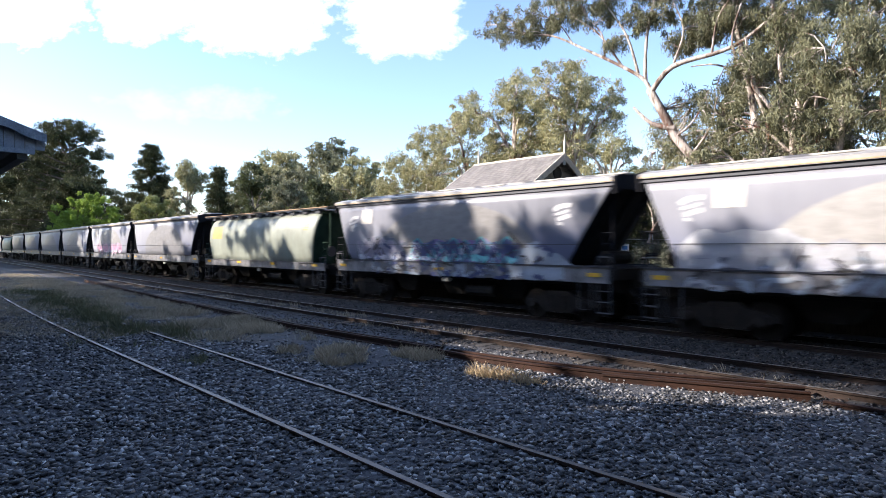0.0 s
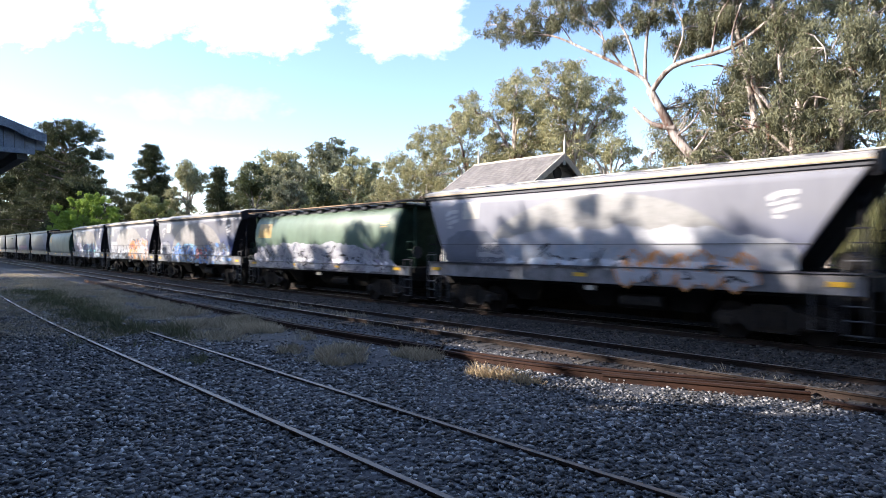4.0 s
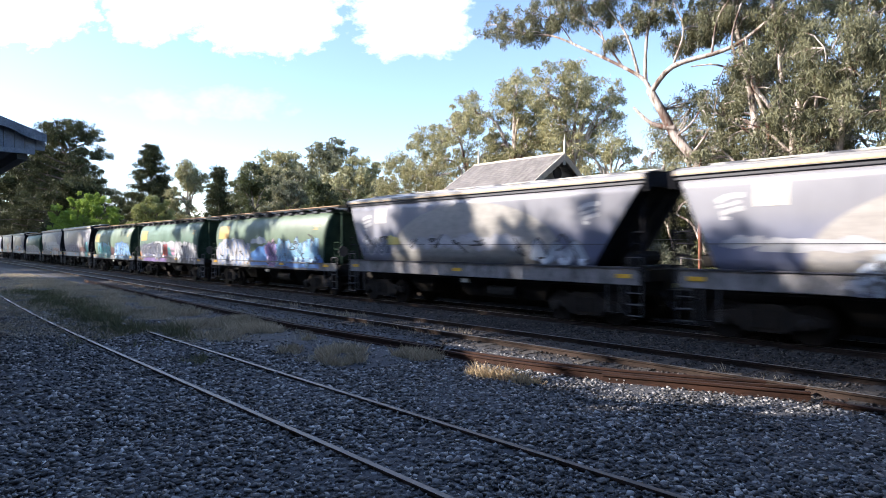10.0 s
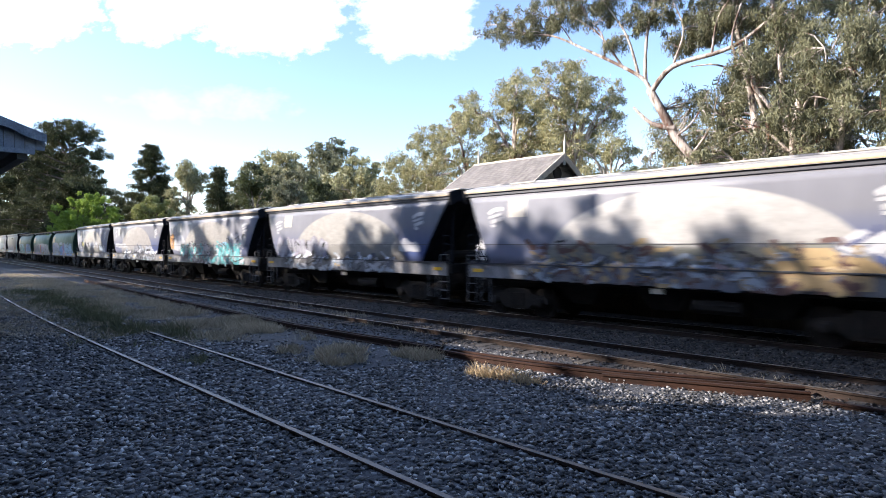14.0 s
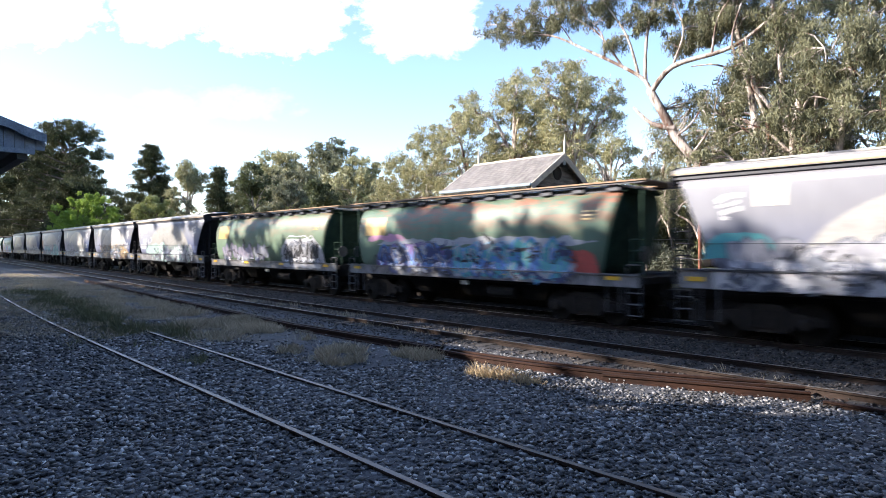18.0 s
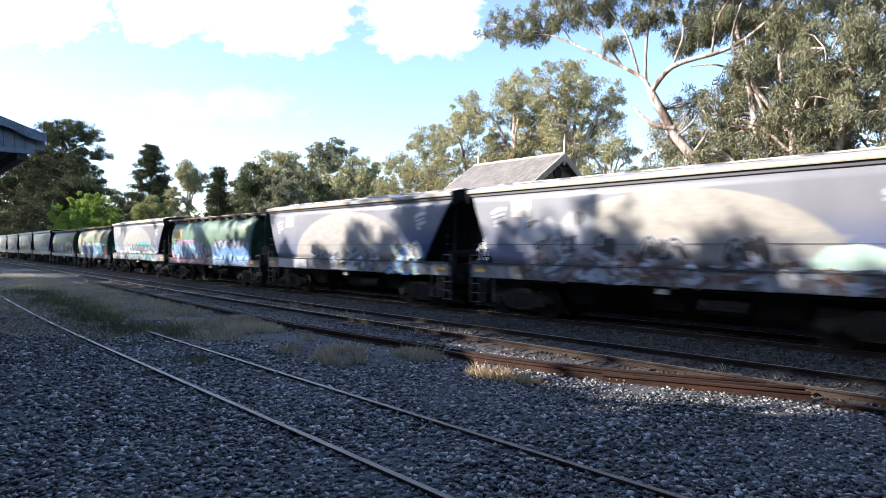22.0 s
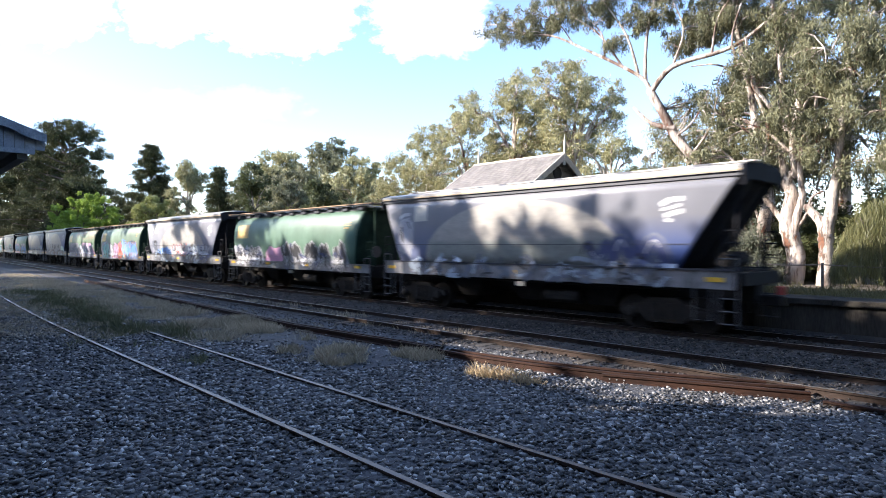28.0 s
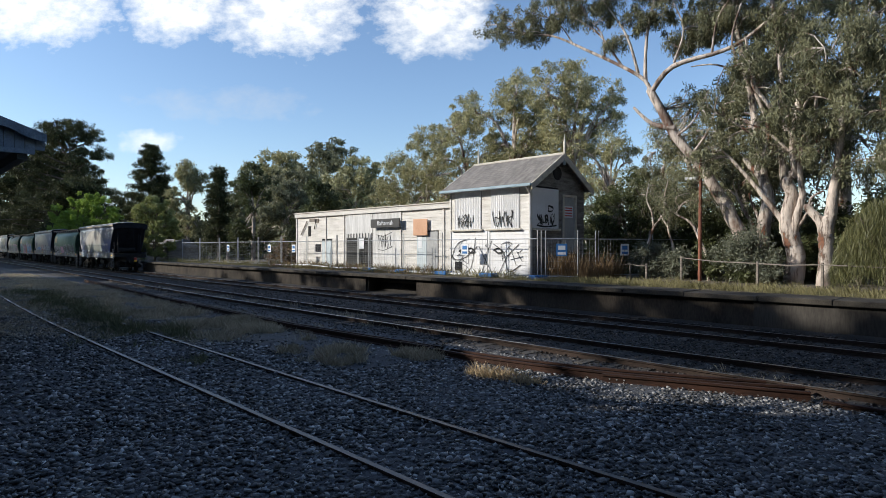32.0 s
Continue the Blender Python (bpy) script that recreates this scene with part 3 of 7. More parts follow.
    for cx, cz in ((-20.1, 1.95), (-19.6, 2.0), (-17.9, 2.0)):
        ribbon(A, smooth_line([(cx - 0.3, cz), (cx, cz + 0.1), (cx + 0.25, cz - 0.05), (cx, cz - 0.12), (cx - 0.2, cz)]), 0.08, lambda z: y0 - 0.004, 0.014)
    tagged(A.done("sprayed_scrawl", M_INK, s), "black spray-paint scrawl", kind="stuff")
    tags = [((1.2, 3.98), (1.52, 3.9), (1.5, 3.76), (1.22, 3.74), (1.2, 3.98))]
    for k in range(11):
        c = 0.42 + 0.12 * k
        tags.append([(c + rng.uniform(-0.16, 0.16), 3.3 + q + rng.uniform(-0.05, 0.05)) for q in rng.sample((-0.2, 0.3, 0.0, 0.18, -0.08), 4)])
    tags.append(((0.4, 3.1), (1.0, 3.05), (1.8, 3.12)))
    for pts in tags:
        bm, line = bmesh.new(), smooth_line(pts)
        for (ya, za), (yb, zb) in zip(line, line[1:]):
            q = [bm.verts.new((x1 + 0.022, y0 + y, z)) for y, z in ((ya, za - 0.035), (yb, zb - 0.035), (yb + 0.05, zb + 0.035), (ya + 0.05, za + 0.035))]
            bm.faces.new(q)
        part("sprayed_stroke", bm, M_INK, s)


make_signal_box()


def make_station():
    s = empty("station_building", (0, 0, 0))
    tagged(s, "long single-storey white weatherboard station, boarded and decayed", "station building")
    x0, x1, y0, y1 = -36.6, -21.02, 20.9, 25.0
    part("wall_core", boxed(x0 + 0.05, x1, y0 + 0.06, y1, 0.8, 4.0), M_DARK, s)
    holes = [(-30.75, -28.05, 0.8, 3.75), (-28.05, -25.5, 0.8, 4.1), (-24.2, -22.5, 0.8, 3.0), (-33.5, -32.3, 0.8, 2.6), (-34.3, -33.6, 1.95, 2.3), (-35.2, -34.8, 2.9, 3.5)]
    weatherboards(s, x0, x1, y0 + 0.05, 0.8, 4.1, M_WHITEBOARD, holes, 0.17)
    end_boards(s, x0, y0, y1, 0.8, 4.1, M_GREYBOARD)
    part("parapet", boxed(x0 - 0.12, x1, y0 - 0.1, y0 + 0.1, 4.1, 4.36, 0.015), M_WHITEBOARD, s)
    part("parapet_cap", boxed(x0 - 0.18, x1, y0 - 0.16, y0 + 0.14, 4.36, 4.42, 0.01), M_CREAM, s)
    part("roof", boxed(x0 - 0.1, x1 + 0.02, y0 + 0.1, y1 + 0.2, 4.0, 4.12), M_SLATE, s)
    for x in (-36.6, -33.0, -30.95, -25.5, -22.1):
        part("cover_strip", boxed(x - 0.06, x + 0.06, y0 - 0.03, y0 + 0.04, 0.8, 4.1, 0.006), M_WHITEBOARD, s)
    # waiting shelter: two dark louvred bays under a toothed valance
    part("valance", boxed(-30.75, -28.08, y0 - 0.02, y0 + 0.03, 2.95, 4.1), M_OLDSHEET, s)
    for i in range(9):
        a = -30.75 + 2.67 * i / 9
        part("valance_tooth", boxed(a + 0.03, a + 0.2, y0 - 0.02, y0 + 0.03, 2.7, 2.95), M_OLDSHEET, s)
    for a, b in ((-30.7, -29.55), (-29.35, -28.1)):
        for i in range(14):
            z = 0.95 + 0.13 * i
            part("louvre_slat", boxed(a, b, y0 + 0.0, y0 + 0.05, z, z + 0.09), M_SIGN, s)
    part("shelter_post", boxed(-29.52, -29.38, y0 - 0.03, y0 + 0.06, 0.8, 2.72), M_GALV, s)
    part("notice", boxed(-29.32, -28.85, y0 - 0.04, y0 - 0.02, 2.05, 2.65), M_PAPER, s, "white paper notice")
    part("white_panel", boxed(-28.05, -25.5, y0 - 0.005, y0 + 0.04, 0.8, 4.1), M_OLDSHEET, s)
    rng = random.Random(3)
    A = Arrays()
    scrawl(A, rng, -27.5, -26.35, 2.12, 2.8, 0.032, 7, lambda z: y0 - 0.005, 0.012)
    for z in (2.05, 2.85):
        ribbon(A, smooth_line([(-27.65, z), (-27.0, z - 0.08), (-26.2, z + 0.15)]), 0.03, lambda q: y0 - 0.005, 0.012)
    tagged(A.done("sprayed_scrawl", M_INK, s), "black spray-paint scrawl", kind="stuff")
    for a, b, m in ((-24.15, -23.4, M_PALEDOOR), (-23.38, -22.55, M_GREYDOOR), (-33.45, -32.35, M_PALEDOOR)):
        d = part("door", boxed(a, b, y0 + 0.0, y0 + 0.05, 0.85, 2.95 if a > -30 else 2.55, 0.004), m, s)
        part("handle", tube(bmesh.new(), [(a + 0.1, y0 - 0.05, 1.9), (a + 0.1, y0, 1.9)], 0.025, 6), M_GALV, d)
    part("notice", boxed(-24.05, -23.75, y0 - 0.02, y0 - 0.004, 2.1, 2.8), M_PAPER, s, "pale blue paper notice")
    for a in (-34.28, -33.92):
        part("small_window", boxed(a, a + 0.3, y0 + 0.02, y0 + 0.05, 1.98, 2.28), M_DARK, s)
    part("broken_hole", boxed(-35.18, -34.82, y0 + 0.03, y0 + 0.06, 2.92, 3.48), M_DARK, s)
    for a, b, c, d in ((-36.0, 2.95, -35.2, 3.85), (-34.3, 3.3, -34.1, 3.95)):
        part("loose_board", tube(bmesh.new(), [(a, y0 - 0.04, b), (c, y0 - 0.04, d)], 0.035, 4), M_GREYBOARD, s)
    for a, b, c, d in ((-34.95, -34.3, 3.8, 4.0), (-34.2, -33.85, 3.72, 3.98)):
        part("broken_hole", boxed(a, b, y0 - 0.02, y0 + 0.02, c, d), M_GREYBOARD, s)
    # name board, on two brackets
    n = empty("station_sign", (0, 0, 0))
    tagged(n, "dark grey station name board with white lettering", "sign")
    part("board_panel", boxed(-27.9, -25.3, y0 - 0.26, y0 - 0.2, 3.24, 3.72, 0.01), M_SIGN, n)
    for x in (-27.5, -25.8):
        part("bracket", boxed(x, x + 0.06, y0 - 0.2, y0 + 0.0, 3.35, 3.62), M_GALV, n)
    cu = bpy.data.curves.new("station_name", 'FONT')
    cu.body, cu.size, cu.align_x, cu.align_y, cu.extrude = "Balhannah", 0.36, 'CENTER', 'CENTER', 0.004
    t = new("lettering", cu)
    cu.materials.append(M_PAPER)
    t.parent = n
    t.location, t.rotation_euler = (-26.55, y0 - 0.268, 3.48), (radians(90), 0, 0)
    o = empty("orange_board", (0, 0, 0))
    tagged(o, "faded orange square board fixed to the wall", "sign")
    part("board_panel", boxed(-24.3, -23.2, y0 - 0.14, y0 - 0.1, 2.76, 3.62, 0.008), M_ORANGE, o)
    part("bracket", boxed(-23.85, -23.75, y0 - 0.1, y0 + 0.02, 2.95, 3.35), M_GALV, o)


make_station()


def make_fences():
    """Temporary wire panels on blue feet along the platform, and the old post-and-rail fence."""
    wire = M_GALV

    def panel(a, b, z0=0.9, z1=2.85, sign=None, foot=False):
        f = empty("fence_panel", (a[0], a[1], 0))
        d = Vector((b[0] - a[0], b[1] - a[1], 0))
        L = d.length
        f.rotation_euler = (0, 0, math.atan2(d.y, d.x))
        tagged(f, "galvanised temporary fence panel with wire mesh", "fence", group="temporary fence panels")
        for x in (0.03, L - 0.03):
            part("post", tube(bmesh.new(), [(x, 0, z0), (x, 0, z1)], 0.024, 6), wire, f)
        for z in (z0 + 0.08, z1 - 0.35):
            part("rail", tube(bmesh.new(), [(0.03, 0, z), (L - 0.03, 0, z)], 0.02, 6), wire, f)
        bm = bmesh.new()
        n = int(L / 0.16)
        for i in range(1, n):
            tube(bm, [(i * L / n, 0, z0 + 0.08), (i * L / n, 0, z1 - 0.35)], 0.003, 3)
        for i in range(1, 5):
            z = z0 + 0.08 + (z1 - z0 - 0.43) * i / 5
            tube(bm, [(0, 0, z), (L, 0, z)], 0.003, 3)
        part("wire_mesh", bm, wire, f)
        if foot:
            part("foot", boxed(-0.42, 0.34, -0.25, 0.25, 0.85, 1.02, 0.03), M_BLUEPLASTIC, f, "blue plastic foot")
        if sign:
            p = part("sign_plate", boxed(L * 0.5 - 0.22, L * 0.5 + 0.22, -0.03, -0.02, 1.8, 2.3), M_PAPER if sign == 1 else M_BLUEPLASTIC, f, "small blue and white notice plate")
            part("sign_bar", boxed(L * 0.5 - 0.16, L * 0.5 + 0.16, -0.036, -0.03, 1.86, 1.96), M_BLUEPLASTIC if sign == 1 else M_PAPER, p)
            part("sign_bar", boxed(L * 0.5 - 0.14, L * 0.5 + 0.14, -0.036, -0.03, 2.05, 2.22), M_BLUEPLASTIC if sign == 1 else M_PAPER, p)
    xs = [-54.4, -50.4, -46.5, -43.2, -39.9, -36.6, -33.3, -30.0, -26.8, -23.8, -20.8, -17.9, -15.15]
    for i in range(len(xs) - 1):
        panel((xs[i] + 0.04, 19.75 - 0.1 * (i > 8)), (xs[i + 1] - 0.04, 19.75 - 0.1 * (i > 8)), sign=1 if i in (2, 4, 5, 10) else None, foot=i > 7)
    panel((-15.1, 19.7), (-14.1, 22.2), foot=True)
    panel((-14.05, 22.25), (-13.1, 24.9), sign=1)
    panel((-13.05, 25.0), (-11.9, 27.4))
    panel((-14.9, 19.72), (-13.9, 20.6), sign=2)
    pipe = part("white_pipe", tube(bmesh.new(), [(-38, 19.6, 0.93), (-33, 19.55, 1.05), (-30, 19.6, 0.95), (-26, 19.6, 1.0), (-25.2, 19.62, 0.9), (-19.5, 19.6, 0.93)], 0.035, 6), M_PAPER)
    tagged(pipe, "white plastic pipe lying along the fence", "pipe")
    f = empty("rail_fence", (0, 0, 0))
    tagged(f, "grey single-rail fence on weathered posts", "fence")
    for run_of in (((-14.2, 23.7, 1.46), (-13.2, 23.4, 1.44), (-12.3, 23.1, 1.42)), ((-10.5, 22.4, 1.76), (-7.2, 20.75, 1.64), (-5.2, 20.1, 1.66), (-2.5, 19.8, 1.66))):
        for x, y, z in run_of:
            part("post", boxed(x - 0.035, x + 0.035, y - 0.035, y + 0.035, 0.7, z + 0.06, 0.01), M_GREYBOARD, f)
        for a, b in zip(run_of, run_of[1:]):
            mid = ((a[0] + b[0]) / 2, (a[1] + b[1]) / 2 - 0.06, (a[2] + b[2]) / 2 - 0.04)
            part("rail", tube(bmesh.new(), [(a[0], a[1] - 0.06, a[2]), mid, (b[0], b[1] - 0.06, b[2])], 0.017, 6), M_GREYBOARD, f)
    # lamp post
    l = empty("platform_lamp", (-10.45, 23.9, 0.6))
    tagged(l, "rusty brown pole with two small floodlights", "lamp post")
    part("pole", tube(bmesh.new(), [(0, 0, 0), (0.03, 0, 5.22)], [0.075, 0.06], 8), M_RUSTPOLE, l)
    part("floodlight", boxed(-0.2, 0.06, -0.12, 0.12, 5.14, 5.28, 0.03), M_GALV, l, "grey floodlight at the top")
    part("floodlight", boxed(-0.58, -0.07, -0.12, 0.12, 4.24, 4.38, 0.03), M_GALV, l, "long grey floodlight")
    part("bracket", tube(bmesh.new(), [(0, 0, 4.26), (-0.2, 0, 4.28)], 0.03, 6), M_RUSTPOLE, l)
    s = empty("far_shed", (-72, 24.5, 0.0))
    tagged(s, "small pale shed beyond the fence", "shed")
    part("wall", boxed(-5, 5, -1.6, 1.6, 0, 2.1), M_GREYBOARD, s)
    bm = bmesh.new()
    prism(bm, [(-1.9, 2.05), (0, 3.0), (1.9, 2.05)], "x", -5.3, 5.3)
    part("roof", bm, M_SLATE, s)


make_fences()


def make_canopy():
    """The near station canopy, whose gable end hangs into view."""
    c = empty("station_canopy", (0, 0, 0))
    tagged(c, "old timber station canopy with scalloped barge board", "canopy")
    xe, ye, ze, ym, zr = -15.0, 2.66, 4.53, -2.6, 6.38
    for side in (-1, 1):
        a = ym + side * (ye - ym)
        bm = bmesh.new()
        prism(bm, [(a, ze), (ym, zr), (ym, zr - 0.09), (a, ze - 0.09)], "x", xe - 26, xe)
        part("roof_slope", bm, M_SLATE, c)
        bm = bmesh.new()
        n = 34
        line = [(a + (ym - a) * i / n, ze + (zr - ze) * i / n) for i in range(n + 1)]
        edge_board(bm, [(y, z + 0.02) for y, z in line], [(y, z - 0.14 - 0.05 * abs(math.sin(i * math.pi / 4.3))) for i, (y, z) in enumerate(line)], xe, xe + 0.04)
        part("barge_board", bm, M_CANOPY, c, "blue-grey scalloped barge board")
    y = ym - 5.0
    while y < ye - 0.15:
        top = zr - 0.12 - abs(y + 0.09 - ym) * (zr - ze) / (ye - ym)
        if top > 4.25:
            part("gable_board", boxed(y, y + 0.17, -0.02, 0.0, 4.22, top), M_CANOPY, c).matrix_local = Matrix.Translation((xe - 0.1, 0, 0)) @ Matrix(((0, 1, 0, 0), (1, 0, 0, 0), (0, 0, 1, 0), (0, 0, 0, 1)))
        y += 0.18
    part("tie_beam", boxed(xe - 0.14, xe - 0.02, ym - 5.1, ye - 0.2, 4.12, 4.22), M_CANOPY, c)
    part("eave_beam", boxed(xe - 26, xe - 0.1, ye - 0.5, ye - 0.32, 4.0, 4.2), M_SIGN, c)
    part("eave_beam", boxed(xe - 26, xe - 0.1, ym - 5.0, ym - 4.8, 4.0, 4.2), M_SIGN, c)
    part("lining", boxed(xe - 26, xe - 0.15, ym - 5.0, ye - 0.3, 4.2, 4.24), M_SIGN, c)
    part("wall", boxed(xe - 25, xe - 2.0, -6.6, -1.0, -0.1, 4.1), M_WHITEBOARD, c)
    for x in (-40.5, -34, -28):
        part("post", boxed(x, x + 0.16, ye - 0.5, ye - 0.34, -0.1, 4.0), M_SIGN, c)


make_canopy()


# ---- grain train ----
PITCH, GAP0 = 14.2, -8.3
CARS = []


def run(t):
    """Metres that the train has rolled after t seconds; it eases and quickens a little."""
    u = t / 10.0
    return 126.82 * u + 2.98 * u ** 2 - 4.42 * u ** 3 + 1.718 * u ** 4 - 0.2053 * u ** 5


def on_line(x):
    """The pose of a wagon whose middle is at x on the main line."""
    return pose(x, MAIN_MID + main_bend(x), 0, 0, 0, math.degrees(math.atan(main_bend(x + 2) / 4 - main_bend(x - 2) / 4)))


def paint_grey(name, field=(0.26, 0.27, 0.28), blue=0.6, cream=(0.66, 0.62, 0.55), tone=0.28, horizon=2.2, arch_at=0.2, seed=0.0, mottle=0.5, cover=0.8):
    """Faded grey paint with a cream rising-sun arch over a dark field, a blue fade, streaks and grime."""
    m, nt, p = nodes_of(name)
    tc = nt.nodes.new("ShaderNodeTexCoord").outputs["Object"]
    sep = nt.nodes.new("ShaderNodeSeparateXYZ")
    link(nt, tc, sep.inputs[0])
    x, z = sep.outputs[0], sep.outputs[2]
    mp = nt.nodes.new("ShaderNodeMapping")
    mp.inputs["Location"].default_value = (seed * 3.7, seed, seed * 1.9)
    link(nt, tc, mp.inputs["Vector"])
    at = mp.outputs[0]
    wob = noise_node(nt, 1.4, 5, 0.7, at)
    fine = noise_node(nt, 3.6, 5, 0.75, at, (0.7, 1, 1.3))
    base = ramp(nt, noise_node(nt, 0.8, 5, 0.7, at, (1, 1, 0.4)), [(0.3, (0.82 * tone, 0.84 * tone, 0.95 * tone)), (0.75, (1.09 * tone, 1.11 * tone, 1.23 * tone))])
    # blue fade low down beside the arch, deepest behind it
    low = calc(nt, 'MULTIPLY', calc(nt, 'SUBTRACT', 3.0, z), 1.1, clamp=True)
    side = calc(nt, 'MULTIPLY_ADD', calc(nt, 'GREATER_THAN', x, 0.0), 0.5, 0.5)
    base = mix(nt, calc(nt, 'MULTIPLY', calc(nt, 'MULTIPLY', low, side), blue), base, (0.07, 0.12, 0.33))
    ex = calc(nt, 'DIVIDE', calc(nt, 'SUBTRACT', x, arch_at), 4.05)
    ez = calc(nt, 'DIVIDE', calc(nt, 'SUBTRACT', z, 1.75), 1.93)
    d = calc(nt, 'ADD', calc(nt, 'MULTIPLY', ex, ex), calc(nt, 'MULTIPLY', ez, ez))
    arch = calc(nt, 'MULTIPLY', calc(nt, 'SUBTRACT', 1.0, d), 26.0, clamp=True)
    cream = tuple(0.46 * c + 0.38 * sum(cream) / 3 for c in cream)
    worn = ramp(nt, fine, [(0.3, tuple(0.72 * c for c in cream)), (0.62, cream)])
    base = mix(nt, calc(nt, 'MULTIPLY', arch, calc(nt, 'GREATER_THAN', z, 1.6)), base, worn)
    # field of scrub, its top ragged
    ragged = calc(nt, 'MULTIPLY_ADD', wob, 0.45, calc(nt, 'MULTIPLY_ADD', fine, 0.3, z))
    band = calc(nt, 'MULTIPLY', calc(nt, 'SUBTRACT', horizon + 0.38, ragged), 7.0, clamp=True)
    band = calc(nt, 'MULTIPLY', band, calc(nt, 'LESS_THAN', calc(nt, 'ABSOLUTE', calc(nt, 'SUBTRACT', x, arch_at)), calc(nt, 'MULTIPLY_ADD', wob, 2.0, 2.9)))
    green = mix(nt, ramp(nt, fine, [(0.42, (0, 0, 0)), (0.6, (mottle, mottle, mottle))]), field, tuple(0.35 * c for c in field))
    base = mix(nt, calc(nt, 'MULTIPLY', band, cover), base, green)
    streak = noise_node(nt, 5, 4, 0.7, at, (1.6, 1, 0.12))
    base = mix(nt, calc(nt, 'MULTIPLY', streak, 0.4), base, (0.5, 0.48, 0.46), 'MULTIPLY')
    link(nt, base, p.inputs["Base Color"])
    p.inputs["Roughness"].default_value = 0.38
    p.inputs["Specular IOR Level"].default_value = 0.55
    bump(nt, p, streak, 0.04, 0.02)
    return m


def paint_green(name, tone=(0.12, 0.22, 0.15), rust=0.0):
    m, nt, p = nodes_of(name)
    tc = nt.nodes.new("ShaderNodeTexCoord").outputs["Object"]
    a = noise_node(nt, 0.9, 5, 0.7, tc, (1, 1, 0.5))
    pale = tuple(min(1, c * 1.35 + 0.05) for c in tone)
    base = ramp(nt, a, [(0.3, tuple(c * 0.7 for c in tone)), (0.6, tone), (0.85, pale)])
    streak = noise_node(nt, 5, 4, 0.7, tc, (1.4, 1, 0.12))
    base = mix(nt, calc(nt, 'MULTIPLY', streak, 0.5), base, (0.42, 0.34, 0.24), 'MULTIPLY')
    if rust:
        sep = nt.nodes.new("ShaderNodeSeparateXYZ")
        link(nt, tc, sep.inputs[0])
        high = calc(nt, 'MULTIPLY', calc(nt, 'SUBTRACT', sep.outputs[2], 2.3), 0.8, clamp=True)
        spots = ramp(nt, noise_node(nt, 1.3, 6, 0.75, tc, (0.5, 1, 2.2)), [(0.47, (0, 0, 0)), (0.58, (rust, rust, rust))])
        base = mix(nt, calc(nt, 'MULTIPLY', spots, high), base, (0.4, 0.15, 0.09))
    link(nt, base, p.inputs["Base Color"])
    p.inputs["Roughness"].default_value = 0.48
    p.inputs["Specular IOR Level"].default_value = 0.4
    bump(nt, p, streak, 0.04, 0.02)
    return m


def plain(name, c, rough=0.42):
    return surface(name, tuple(v * 0.72 for v in c), tuple(min(1, v * 1.12) for v in c), 1.6, rough, 0, 14, 0.02, spec=0.7)


GREENS = {"rusty": paint_green("rusty_green_paint", (0.18, 0.28, 0.2), 0.8), "green": paint_green("green_paint", (0.15, 0.26, 0.19)), "sage": paint_green("sage_paint", (0.19, 0.275, 0.2)), "pale": paint_green("pale_green_paint", (0.4, 0.44, 0.37)), "mint": paint_green("mint_paint", (0.17, 0.28, 0.22)), "flaking": paint_green("flaking_green_paint", (0.19, 0.28, 0.19), 0.4)}
M_SILLGREY = surface("sill_grey_paint", (0.04, 0.04, 0.044), (0.34, 0.335, 0.34), 1.6, 0.5, 0, 14, 0.03, (1, 1, 0.4), 0.5)
M_ROOFGREY = plain("roof_grey_paint", (0.42, 0.4, 0.37))
# Dark trim paint, used for the shaded strip below the eaves as well.
M_DARKTRIM = plain("dark_trim_and_eave_shade", (0.07, 0.074, 0.09))
M_STRIPE = plain("orange_stripe_paint", (0.58, 0.4, 0.22))
# Dark end paints, lowered further so that the ends' shade sits in the colour.
M_ENDBLACK = surface("shade_dark_end_paint", (0.008, 0.008, 0.01), (0.024, 0.025, 0.031), 2, 0.8, 0, 20, 0.02, spec=0.15)
M_ENDGREEN = surface("shade_dark_green_end_paint", (0.014, 0.028, 0.019), (0.035, 0.07, 0.047), 2, 0.8, 0, 20, 0.02, spec=0.15)
M_BOARDRUST = plain("rusty_running_board", (0.42, 0.27, 0.16), 0.8)
M_YELLOW = plain("yellow_reflector", (0.85, 0.5, 0.04))
M_PATCH = plain("yellow_patch_paint", (0.58, 0.39, 0.13))
M_LOGO = plain("white_logo_paint", (0.52, 0.52, 0.53))
M_PANEL = plain("cream_panel_paint", (0.58, 0.55, 0.48))
M_STEPGREY = plain("grey_step_paint", (0.09, 0.09, 0.095), 0.6)
# Dusty brown steel, also darkened for the shade under the wagon.
M_BOGIE = surface("dusty_shade_dark_bogie_steel", (0.006, 0.005, 0.005), (0.04, 0.032, 0.025), 3, 0.8, 0.1, 30, 0.2)
